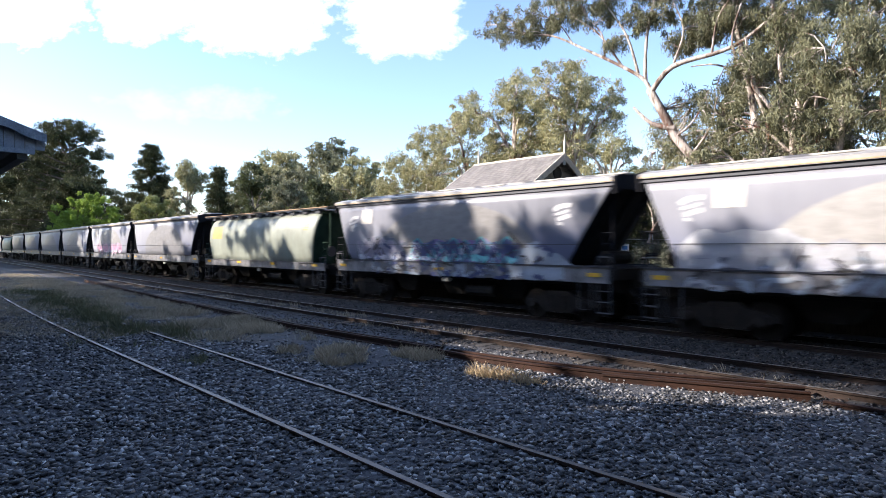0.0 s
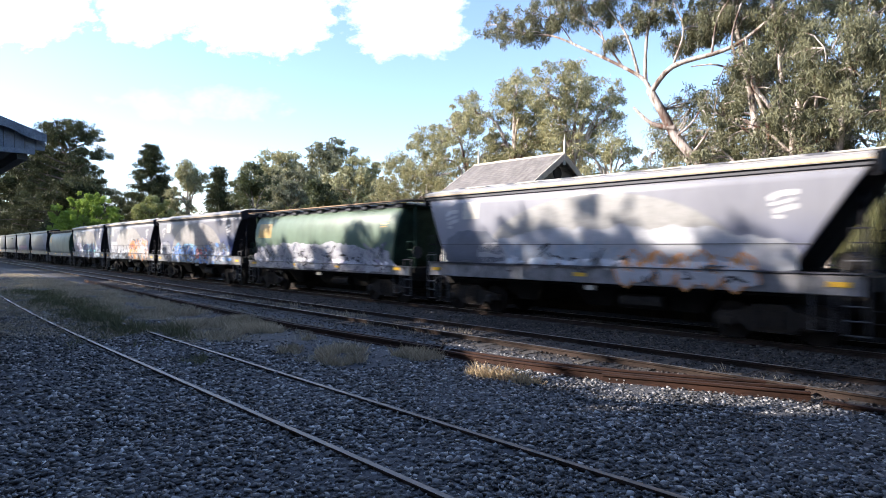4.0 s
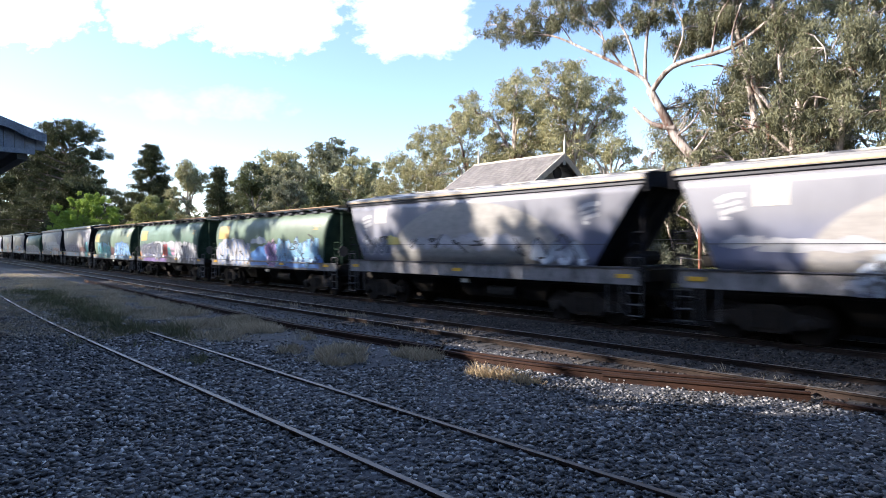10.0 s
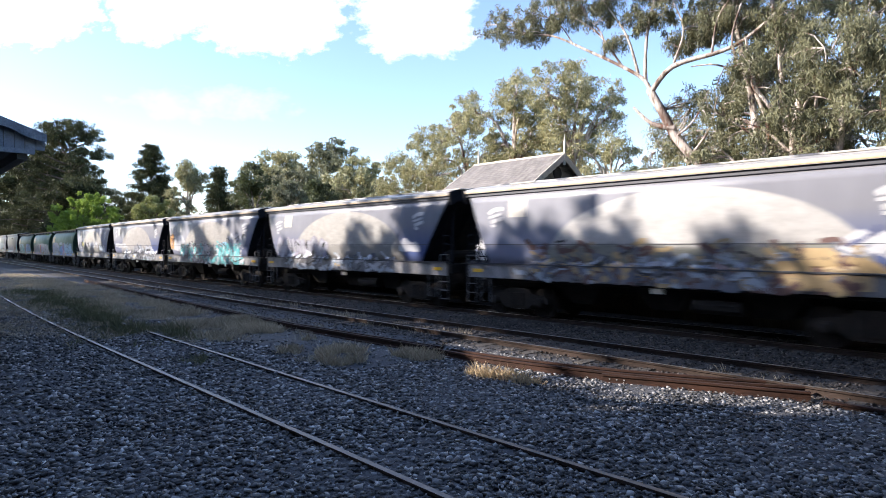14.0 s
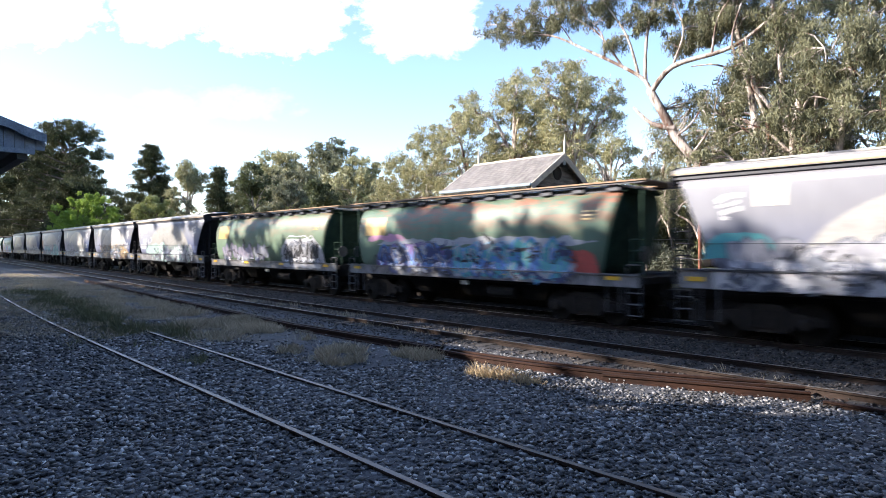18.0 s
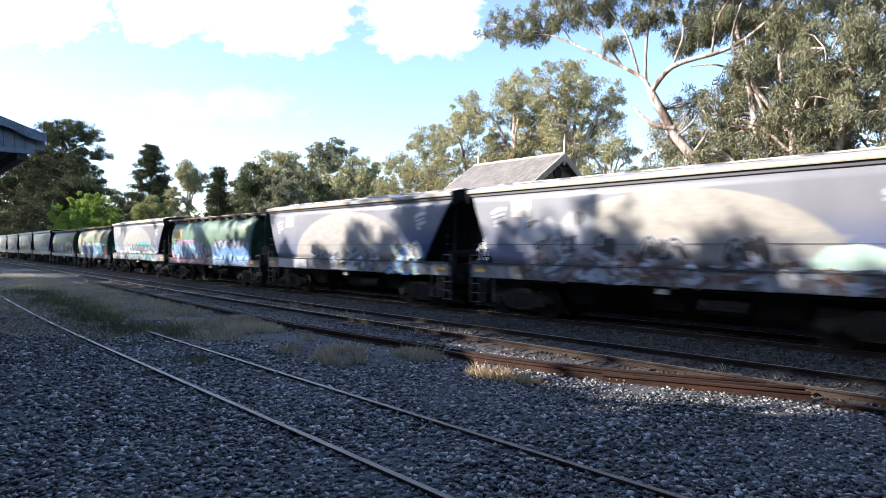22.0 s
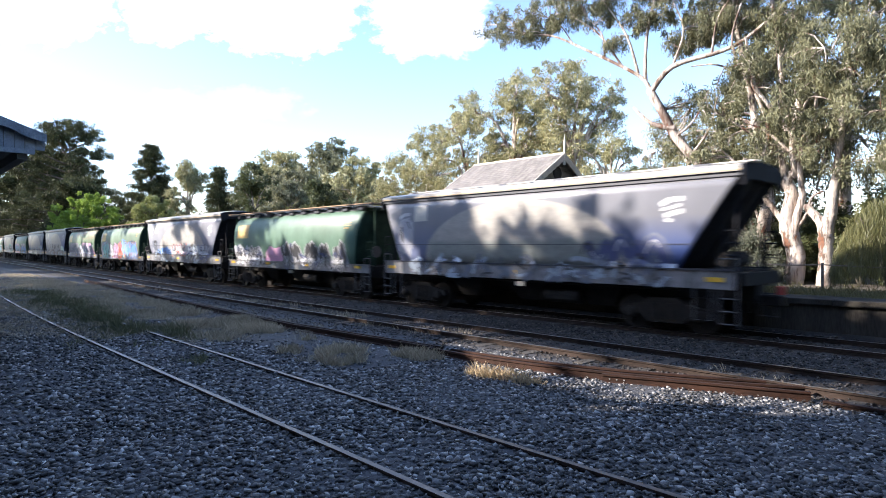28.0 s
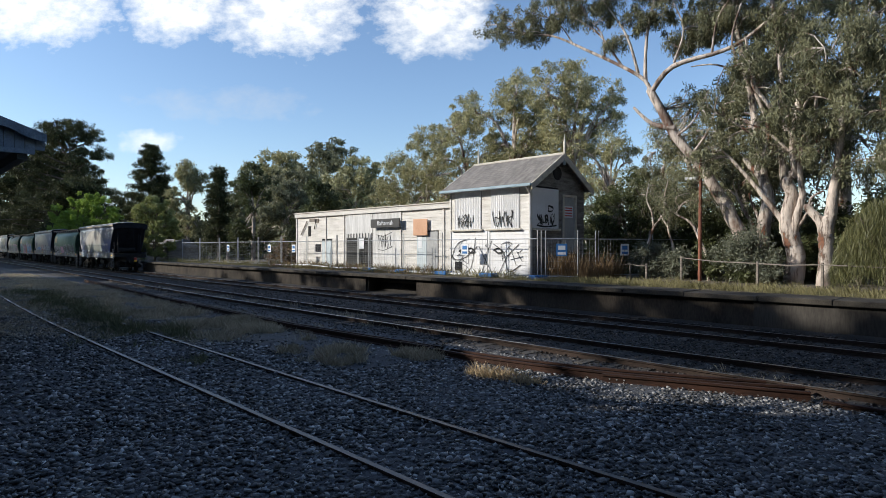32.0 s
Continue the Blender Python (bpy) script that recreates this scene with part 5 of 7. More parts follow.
# from the head to the tail: kind, paint, painted pieces (x0, x1, z0, z1, fill, outline, style)
LO = 1.2
P, N, B, D = "piece", "letters", "ground", "dabs"
GREYS = {"dull": dict(field=(0.3, 0.31, 0.35), blue=0.3, cream=(0.46, 0.45, 0.46), tone=0.44, cover=0.3)}
TRAIN = [
    ("grey", "dull", ()), ("grey", "dull", ()), ("green", "green", ()), ("grey", "dull", ()), ("grey", "dull", ()), ("grey", "dull", ()), ("grey", "dull", ()),
    ("grey", dict(tone=0.5, cream=(0.6, 0.58, 0.56), blue=0.1, seed=7.3), ((-4, 4, 1.6, 2.4, "pink", "silver", P),)), ("grey", "dull", ()), ("green", "pale", ()),
    ("grey", dict(tone=0.3, cream=(0.46, 0.43, 0.4), blue=0.45, seed=10.1, cover=0.5), ((-1.6, 3.2, 1.62, 2.4, "navy", "teal", P), (-5.0, -2.2, 1.7, 2.5, "mauve", "silver", P), (3.0, 5.2, 1.2, 2.1, "haze", "silver", B), (-4.0, 4.6, LO, 2.3, "haze", "navy", D))),
    ("grey", dict(tone=0.32, cream=(0.62, 0.58, 0.53), blue=0.5, seed=11.7, horizon=1.9, cover=0.4), ((-5.6, -2.6, 1.66, 2.6, "cloud", "white", B), (-3.2, 0.4, 1.66, 2.2, "cloud", "silver", N), (0.4, 2.6, LO, 2.6, "orange", "white", P), (2.4, 5.2, LO, 2.75, "white", "orange", P), (0.3, 5.2, LO, 2.7, "orange", "white", D), (-5.6, 0.2, LO, 1.9, "cloud", "haze", D))),
    ("grey", dict(tone=0.27, cream=(0.58, 0.54, 0.5), blue=0.9, seed=12.4, horizon=1.8, cover=0.3), ((-5.9, -4.2, 1.66, 2.5, "cloud", "silver", P), (-3.9, 0.9, LO, 2.35, "sky", "blue", B), (-3.7, 0.2, 1.3, 2.3, "blue", "navy", N), (0.3, 2.0, 1.5, 2.0, "red", "navy", N), (2.0, 5.2, LO, 1.75, "white", "silver", B), (2.2, 5.2, 1.6, 2.4, "slate", "navy", N), (-5.6, -1.0, LO, 2.1, "cloud", "slate", D), (-1.0, 5.2, LO, 2.3, "blue", "haze", D))),
    ("green", "sage", ((-5.9, 5.5, LO, 2.3, "cloud", "silver", B), (-5.6, 5.2, LO, 2.2, "silver", "cloud", D), (-5.7, -2.0, LO, 2.25, "silver", "slate", N), (-1.8, 5.2, 1.3, 2.15, "cloud", "mauve", N))),
    ("grey", dict(tone=0.36, cream=(0.6, 0.59, 0.55), blue=0.35, seed=14.2, horizon=2.0, cover=0.5), ((-5.6, -3.2, 1.7, 2.7, "slate", "haze", B), (-4.0, 5.2, 1.66, 2.7, "cloud", "haze", B), (-3.0, 1.0, 1.62, 2.3, "haze", "cloud", N), (1.0, 4.5, LO, 2.0, "cloud", "orange", N))),
    ("grey", dict(tone=0.33, cream=(0.42, 0.4, 0.38), blue=0.3, seed=15.9, cover=0.5), ((-3.8, 1.4, 1.7, 2.5, "mauve", "silver", N), (1.6, 4.4, 1.66, 2.1, "brown", "brown", B), (4.2, 5.3, 1.2, 2.6, "teal", "silver", B), (-5.0, 1.4, 1.2, 1.55, "haze", "haze", B))),
    ("green", "sage", ((-4.6, -0.3, LO, 2.42, "teal", "mint", P), (-4.5, -2.0, 2.0, 2.45, "sky", "teal", N), (-0.4, 1.2, 1.36, 2.1, "brown", "brown", B), (1.1, 5.4, LO, 2.5, "sky", "navy", P), (1.4, 5.2, LO, 2.2, "blue", "sky", N))),
    ("green", "mint", ((-5.6, 5.4, 1.42, 2.5, "cloud", "white", B), (-5.5, -1.2, 1.3, 2.42, "slate", "navy", P), (-5.8, -5.0, LO, 1.8, "orange", "red", B), (-0.7, 0.2, 1.4, 2.4, "red", "purple", N), (0.1, 0.8, 1.6, 2.1, "teal", "white", B), (0.9, 1.7, 1.6, 2.1, "pink", "white", B), (1.6, 5.4, LO, 2.5, "white", "slate", N), (-5.0, 0.0, 1.12, 1.4, "purple", "navy", B))),
    ("green", "sage", ((-5.8, -1.5, LO, 2.6, "cloud", "blue", B), (-5.5, -1.6, LO, 2.5, "white", "blue", N), (-1.6, 5.3, LO, 2.3, "blue", "sky", B), (-1.3, 0.2, 2.3, 2.62, "haze", "orange", B), (0.3, 1.2, LO, 2.4, "purple", "pink", N), (1.0, 5.2, 1.3, 2.6, "sky", "navy", N))),
    ("grey", dict(tone=0.33, cream=(0.64, 0.6, 0.52), blue=0.5, seed=19.1, field=(0.3, 0.3, 0.28), horizon=2.15), ((-5.6, -4.0, 1.9, 2.55, "slate", "silver", P), (-4.0, -3.4, 2.25, 2.6, "yellow", "yellow", B), (-2.8, 2.6, 2.2, 2.5, "cloud", "silver", N), (3.0, 5.0, 1.66, 2.35, "haze", "slate", N))),
    ("grey", dict(tone=0.3, cream=(0.6, 0.55, 0.5), blue=0.8, seed=20.6, horizon=2.0, cover=0.65), ((-5.4, -4.7, 2.2, 2.5, "white", "white", B), (-4.6, -2.0, 2.1, 2.35, "cloud", "white", B), (0.0, 1.8, 1.8, 2.3, "slate", "silver", N), (2.6, 4.2, 1.66, 2.2, "silver", "slate", N), (-3.0, 5.0, LO, 2.1, "haze", "cloud", D))),
    ("grey", dict(tone=0.34, cream=(0.58, 0.54, 0.48), blue=0.45, seed=21.3, field=(0.24, 0.3, 0.31), horizon=2.2), ((-5.9, -5.5, 2.1, 3.0, "orange", "yellow", N), (-5.4, -3.4, 1.9, 2.8, "cloud", "white", B), (-4.3, -1.7, 1.62, 2.3, "teal", "silver", N), (-0.6, 0.5, 1.7, 2.3, "silver", "black", N), (1.4, 4.5, LO, 2.45, "teal", "slate", P), (3.0, 5.2, 2.3, 2.8, "cloud", "silver", N), (-3.0, 5.0, LO, 2.4, "teal", "cloud", D))),
    ("grey", dict(tone=0.29, cream=(0.64, 0.6, 0.52), blue=0.8, seed=22.8, field=(0.32, 0.31, 0.29), horizon=2.3, cover=0.7), ((-5.5, -1.0, 1.7, 2.6, "silver", "mauve", N), (4.1, 5.0, 2.0, 2.4, "white", "silver", B), (-4.6, 3.6, LO, 1.9, "haze", "cloud", D))),
    ("grey", dict(tone=0.3, cream=(0.74, 0.71, 0.66), blue=0.75, seed=23.5, field=(0.27, 0.28, 0.23), horizon=2.3, arch_at=0.7, mottle=0.8), ((2.6, 4.8, 1.3, 2.1, "ochre", "ochre", B), (4.2, 5.2, 2.05, 2.4, "cloud", "white", N), (-4.0, 4.6, LO, 2.3, "brown", "ochre", D), (-4.4, 3.0, LO, 2.0, "haze", "slate", D))),
    ("grey", dict(tone=0.38, cream=(0.6, 0.57, 0.5), blue=0.7, seed=24.2, field=(0.3, 0.4, 0.37), horizon=2.3), ((-5.6, -4.3, 2.0, 2.4, "white", "white", B), (-4.3, 0.5, 1.66, 2.4, "mint", "cloud", B), (-1.0, 4.8, LO, 2.2, "cloud", "silver", N), (-5.0, -3.0, 2.45, 2.7, "cloud", "white", N), (-3.0, 5.0, LO, 2.1, "mint", "slate", D))),
    ("green", "flaking", ((-4.8, -1.2, 1.4, 2.3, "mauve", "slate", N), (-1.0, 0.4, 1.5, 2.3, "silver", "mauve", N), (1.9, 5.5, LO, 2.7, "white", "cloud", B), (2.1, 5.2, 1.35, 2.4, "slate", "black", B), (2.2, 5.2, 1.4, 2.4, "black", "cloud", N))),
    ("green", "rusty", ((-4.4, 5.2, 2.25, 2.45, "cloud", "white", B), (-4.6, -0.5, 1.42, 2.3, "navy", "blue", P), (-0.4, 4.4, LO, 2.35, "teal", "blue", P), (-4.0, 4.4, LO, 2.3, "navy", "cloud", D), (0.4, 4.0, 1.3, 2.2, "blue", "navy", N), (4.3, 5.2, 1.42, 2.1, "red", "red", B), (-5.0, -3.0, 2.4, 2.65, "pink", "cloud", B))),
    ("grey", dict(tone=0.29, cream=(0.6, 0.58, 0.54), blue=0.5, seed=27.7, horizon=2.1, cover=0.5), ((-5.8, -4.5, 1.9, 2.5, "teal", "slate", B), (-5.4, -0.5, 1.62, 2.35, "silver", "slate", N), (-4.3, -1.8, 1.66, 2.25, "white", "slate", N), (-0.1, 4.0, 1.66, 2.5, "teal", "silver", B), (0.0, 3.8, 1.66, 2.3, "slate", "black", N), (3.6, 5.1, 1.66, 2.6, "slate", "haze", N), (-5.8, 2.5, 1.2, 1.58, "white", "white", B), (-1.5, 5.0, LO, 2.2, "teal", "cloud", D), (-5.4, -1.5, LO, 1.8, "white", "slate", D))),
    ("green", "green", ((-5.8, -0.6, LO, 2.6, "pink", "cloud", B), (-5.7, -0.7, 1.36, 2.5, "sky", "navy", N), (-0.6, 0.7, 1.42, 2.1, "mauve", "slate", N), (0.7, 5.4, LO, 2.45, "blue", "sky", P), (1.2, 5.0, 2.1, 2.55, "silver", "navy", N))),
    ("grey", dict(tone=0.3, cream=(0.64, 0.6, 0.54), blue=0.9, seed=29.4, horizon=1.8, field=(0.36, 0.34, 0.33), cover=0.5), ((4.0, 5.1, 1.7, 2.25, "cloud", "mint", N), (-1.0, 1.2, 1.2, 1.58, "white", "white", B), (-5.6, -2.8, 1.2, 1.58, "white", "silver", B), (-2.4, 2.8, 1.4, 2.1, "haze", "slate", D), (3.0, 5.2, LO, 2.1, "blue", "mint", D))),
    ("grey", dict(tone=0.29, cream=(0.62, 0.56, 0.46), blue=0.7, seed=30.3, horizon=2.5, field=(0.36, 0.36, 0.37), mottle=0.3), ((-4.6, -2.0, 2.0, 3.1, "cloud", "silver", N), (-3.1, -2.6, 1.8, 2.8, "slate", "slate", N), (-1.7, -1.3, 1.7, 2.5, "black", "slate", N), (-0.5, 0.8, 1.8, 2.4, "black", "silver", N), (1.7, 2.6, 1.8, 2.4, "black", "silver", N), (3.6, 5.0, 1.7, 2.2, "mint", "cloud", B), (-4.6, 5.0, LO, 1.9, "haze", "brown", D))),
    ("green", "flaking", ((-5.7, -0.4, LO, 2.5, "mauve", "silver", B), (-5.4, 5.2, LO, 2.35, "mauve", "cloud", D), (-5.5, -0.5, 1.4, 2.45, "slate", "mauve", N), (-0.6, -0.1, 1.42, 2.3, "teal", "mint", B), (-0.2, 5.4, LO, 2.5, "pink", "white", B), (-0.1, 2.6, LO, 2.4, "cloud", "purple", N), (2.6, 5.2, LO, 2.4, "mauve", "white", N))),
    ("green", "sage", ((-5.8, -1.5, LO, 2.55, "mauve", "pink", B), (-5.2, -3.1, LO, 2.45, "teal", "black", P), (-3.2, -1.7, LO, 2.45, "white", "black", N), (-1.6, -0.2, LO, 2.5, "pink", "black", P), (-0.2, 0.9, LO, 2.5, "red", "orange", P), (0.7, 2.6, LO, 2.75, "sky", "red", P), (2.4, 5.2, LO, 2.6, "blue", "orange", P), (-5.6, -4.6, 2.9, 3.35, "white", "white", B))),
    ("grey", dict(tone=0.35, cream=(0.66, 0.61, 0.53), blue=0.3, seed=33.2, horizon=2.0, cover=0.4), ((-5.2, -4.3, 1.8, 2.6, "slate", "silver", N), (-4.6, -1.7, 1.66, 2.1, "blue", "haze", B), (-1.5, 1.5, 1.66, 2.3, "cloud", "red", P), (1.5, 4.6, 1.66, 2.25, "haze", "silver", N), (1.0, 5.0, LO, 2.3, "haze", "navy", D), (-4.6, -1.0, LO, 2.0, "slate", "haze", D))),
    ("green", "green", ((-5.6, -2.4, 1.2, 2.3, "white", "cloud", N), (-5.4, -2.6, 1.3, 2.2, "black", "white", N), (-2.2, -0.4, 1.3, 2.2, "pink", "mauve", B), (-0.5, 5.0, 1.2, 2.4, "black", "white", N))),
    ("grey", dict(tone=0.26, cream=(0.62, 0.56, 0.47), blue=0.95, seed=35.5, horizon=2.45, field=(0.32, 0.35, 0.32), arch_at=-0.2, mottle=0.4, cover=0.85), ((2.6, 5.0, 1.7, 2.4, "navy", "slate", N), (-5.6, -5.0, 1.9, 3.2, "silver", "cloud", N), (-4.8, 5.0, LO, 1.8, "haze", "slate", D))),
]


def build_train():
    rng = random.Random(11)
    models = {"grey": make_car("grey"), "green": make_car("green")}
    taken = []
    for i, (kind, paint, pieces) in enumerate(TRAIN):
        k = i - 10
        taken.append((copy_thing(models[kind], pose(GAP0 + k * PITCH - PITCH / 2, MAIN_MID, 0)), kind, paint, pieces, k))
    for kind in models:
        for o in [*models[kind].children_recursive, models[kind]]:
            bpy.data.objects.remove(o)
    dull = paint_grey("grey_paint_dull", **GREYS["dull"])
    for car, kind, paint, pieces, k in taken:
        levels = GREY_LEVELS if kind == "grey" else GREEN_LEVELS
        body = [o for o in car.children if o.name.startswith("body")][0]
        body.material_slots[0].link = 'OBJECT'
        body.material_slots[0].material = GREENS[paint] if kind == "green" else dull if paint == "dull" else paint_grey("grey_paint_faded", **paint)
        graffiti(car, rng, levels, pieces)
        if kind == "grey":
            if paint != "dull":
                sign_patch(car, -4.82, -4.12, 3.1, 3.68, levels, M_PANEL, "painted_panel")
                for at in (-5.35, 5.05):
                    A = Arrays()
                    for pts, wide in ((((-0.3, 3.24), (-0.05, 3.36), (0.3, 3.38)), 0.13), (((-0.28, 3.12), (0.05, 3.18), (0.24, 3.24)), 0.08), (((-0.2, 2.96), (0.1, 3.04), (0.3, 3.08)), 0.12), (((-0.18, 2.86), (0.02, 2.84)), 0.09)):
                        ribbon(A, smooth_line([(at + u, v) for u, v in pts], 4), wide, side_y(levels), 0.006)
                    A.done("painted_emblem", M_LOGO, car)
            tagged(car, "grey bogie grain hopper with faded cream arch and graffiti" if paint != "dull" else "dull grey bogie grain hopper with grimy sides", "hopper wagon", group="wagons of the grain train")
        else:
            sign_patch(car, -5.4, -4.1, 2.62, 3.32, levels, M_PATCH, "painted_panel")
            for a, b, c, d in ((4.85, 5.3, 3.16, 3.21), (4.85, 5.3, 3.05, 3.1), (4.85, 5.2, 2.94, 2.99)):
                sign_patch(car, a, b, c, d, levels, M_PATCH, "painted_mark")
            tagged(car, "green barrel-sided grain hopper with yellow patch and graffiti", "hopper wagon", group="wagons of the grain train")
        CARS.append((k, car))
    tail = CARS[-1][1]
    part("tail_marker", boxed(6.98, 7.1, 0.22, 0.42, 1.0, 1.22, 0.02), M_RED, tail, "red tail marker lamp")
    part("tail_marker_base", boxed(6.98, 7.1, 0.22, 0.42, 0.84, 0.99, 0.02), M_YELLOW, tail, "yellow bracket of the tail marker")


build_train()


# ---- plants ----
def leaves_at(A, nr, P, size, slim, hang):
    """One pointed leaf or spray at each place of P."""
    n = len(P)
    d = nr.normal(size=(n, 3))
    d[:, 2] -= hang
    d /= np.linalg.norm(d, axis=1)[:, None]
    s = np.cross(d, nr.normal(size=(n, 3)))
    s /= np.linalg.norm(s, axis=1)[:, None] + 1e-9
    L = size * nr.uniform(0.6, 1.3, n)[:, None]
    v = np.empty((n, 3, 3))
    v[:, 0] = P + s * L * slim * 0.5
    v[:, 1] = P - s * L * slim * 0.5
    v[:, 2] = P + d * L
    A.add(v.reshape(-1, 3), np.arange(3 * n).reshape(n, 3))


def clump_points(nr, centre, radius, clumps, per, spread):
    """Places in tufts, the tufts mostly near the outside of an ellipsoid."""
    u = nr.normal(size=(clumps, 3))
    u /= np.linalg.norm(u, axis=1)[:, None]
    u *= (nr.uniform(0.15, 1.0, clumps) ** 0.45)[:, None]
    c = np.asarray(centre) + u * np.asarray(radius)
    k = nr.uniform(0.5, 1.3, clumps)
    d = nr.normal(size=(clumps * per, 3))
    d *= (nr.uniform(0, 1, clumps * per) ** 0.45 / np.linalg.norm(d, axis=1))[:, None]
    p = np.repeat(c, per, axis=0) + d * np.repeat(k, per)[:, None] * 1.75 * spread
    return c, p


def limb(A, pts, r0, r1, seg=7, bend=0.0, rng=None):
    line = smooth_line([tuple(p) for p in pts], 4)
    n = len(line)
    if rng:
        line = [(x + rng.uniform(-bend, bend), y + rng.uniform(-bend, bend), z) for x, y, z in line]
    radii = [r0 + (r1 - r0) * (i / (n - 1)) ** 0.8 for i in range(n)]
    if r0 > 0.05:
        a, b = Vector(line[0]), Vector(line[-1])
        back, on = (a - Vector(line[1])).normalized(), (b - Vector(line[-2])).normalized()
        ends = [tuple(a + back * r0 * 0.75), tuple(a + back * r0 * 0.5)], [tuple(b + on * r1 * 0.6)]
        vs, fs = tube_arrays(ends[0] + list(line) + ends[1], [r0 * 0.15, r0 * 0.7] + radii + [r1 * 0.2], seg)
    else:
        vs, fs = tube_arrays(line, radii, seg)
    A.add(vs, fs)
    return line


def plant(name, label, base, limbs, crowns, bark, leaf, seed, per=40, size=0.2, slim=0.3, hang=0.8, spread=(0.35, 0.35, 0.3), twigs=True, category="tree", density=1.0, group="", branches=False):
    """A tree: limbs are (points, start radius, end radius), crowns (centre, radii, number of tufts); all relative to its base."""
    rng, nr = random.Random(seed), np.random.default_rng(seed)
    t = empty(name, base)
    tagged(t, label, category, group)
    W, F = Arrays(), Arrays()
    nodes = []
    for pts, r0, r1 in limbs:
        nodes += [(Vector(q), r1) for q in limb(W, pts, r0, r1, 8 if r0 > 0.15 else 6, r1 * 0.15, rng)]
    for centre, radius, tufts in crowns:
        tufts = max(3, int(tufts * density))
        c, p = clump_points(nr, centre, radius, tufts, per, np.asarray(spread))
        leaves_at(F, nr, p, size, slim, hang)
        if branches and nodes:
            to = Vector(centre)
            hub = min(nodes, key=lambda q: (q[0] - to).length + 0.6 * max(0, q[0].z - to.z))[0]
            far = (to - hub).length
            if far > 0.5:
                bow = Vector((rng.uniform(-0.12, 0.12), rng.uniform(-0.12, 0.12), 0.1)) * far
                for k in range(5):
                    end = to + Vector([rng.uniform(-0.7, 0.7) * r for r in radius])
                    mid = hub.lerp(end, 0.5) + bow
                    nodes += [(Vector(q), 0.02) for q in limb(W, [hub, mid, end], (0.028 + 0.014 * far) * (1 - 0.16 * k), 0.012, 6, 0.03, rng)]
        if twigs and nodes:
            for q in c[::2]:
                q = Vector(q)
                near = min((nodes[i][0] for i in range(0, len(nodes), 2)), key=lambda g: (g - q).length)
                if (q - near).length > 2.0:
                    continue
                mid = near.lerp(q, 0.5) + Vector((0, 0, 0.12 * (q - near).length))
                vs, fs = tube_arrays([near, mid, q], [min(0.05, 0.012 + 0.01 * (q - near).length), 0.02, 0.006], 4)
                W.add(vs, fs)
    W.done("trunk", bark, t, smooth=True)
    F.done("crown", leaf, t)
    return t


def gum(name, label, base, height, width, seed, leaf, tufts=160, per=45, size=0.35, slim=0.32, bark=None, lean=(0, 0), low=0.35, spread=0.5, forks=6, group="", twigs=True):
    """A gum tree that grows by rule: a leaning trunk, forking limbs and domed tufts of hanging leaves."""
    rng = random.Random(seed)
    top = Vector((lean[0], lean[1], height * 0.55))
    limbs = [([(0, 0, -0.3), (top.x * 0.3, top.y * 0.3, height * 0.25), tuple(top)], height * 0.028, height * 0.016)]
    crowns = []
    for i in range(forks):
        a = 2 * math.pi * i / forks + rng.uniform(-0.4, 0.4)
        r = width * rng.uniform(0.45, 0.85)
        z = height * rng.uniform(low + 0.15, 0.86)
        end = (top.x + r * math.cos(a), top.y + r * math.sin(a), z)
        start = top * rng.uniform(0.6, 1.0)
        mid = (start.x + 0.45 * (end[0] - start.x), start.y + 0.45 * (end[1] - start.y), start.z + 0.6 * (z - start.z) + 0.05 * height)
        limbs.append(([tuple(start), mid, end], height * 0.012, height * 0.003))
        crowns.append((end, (width * 0.36, width * 0.36, height * 0.13), tufts // (forks + 2)))
    crowns.append(((top.x, top.y, height * 0.86), (width * 0.5, width * 0.5, height * 0.14), tufts // 4))
    crowns.append(((top.x, top.y, height * 0.66), (width * 0.75, width * 0.75, height * 0.2), tufts // 7))
    return plant(name, label, base, limbs, crowns, bark or M_BARK, leaf, seed, per, size, slim, 0.7, (spread, spread, spread * 0.7), group=group, twigs=twigs)


def conifer(base, height, width, seed, label, tufts=200, per=45, size=0.5, tiers=11):
    rng = random.Random(seed)
    limbs = [([(0, 0, -0.3), (0.2, 0, height * 0.5), (0, 0.1, height)], height * 0.022, 0.05)]
    crowns = []
    for i in range(tiers):
        t = (i + 0.5) / tiers
        z = height * (0.12 + 0.88 * t)
        r = width * (1.06 - 0.9 * t) * rng.uniform(0.8, 1.12)
        crowns.append(((0, 0, z), (r * 0.55, r * 0.55, height * 0.07), tufts // (tiers * 3) + 1))
        for k in range(4):
            a = 1.57 * k + 0.8 * i + rng.uniform(-0.5, 0.5)
            end = (r * math.cos(a) * 0.8, r * math.sin(a) * 0.8, z + rng.uniform(-0.03, 0.02) * height)
            limbs.append(([(0, 0, z - 0.06 * height), end], height * 0.006, 0.03))
            crowns.append((end, (r * 0.4, r * 0.4, height * 0.05), tufts // (tiers * 6) + 1))
    return plant("conifer", label, base, limbs, crowns, M_DARKBARK, M_PINELEAF, seed, per, size, 0.3, 0.2, (0.5, 0.5, 0.25))


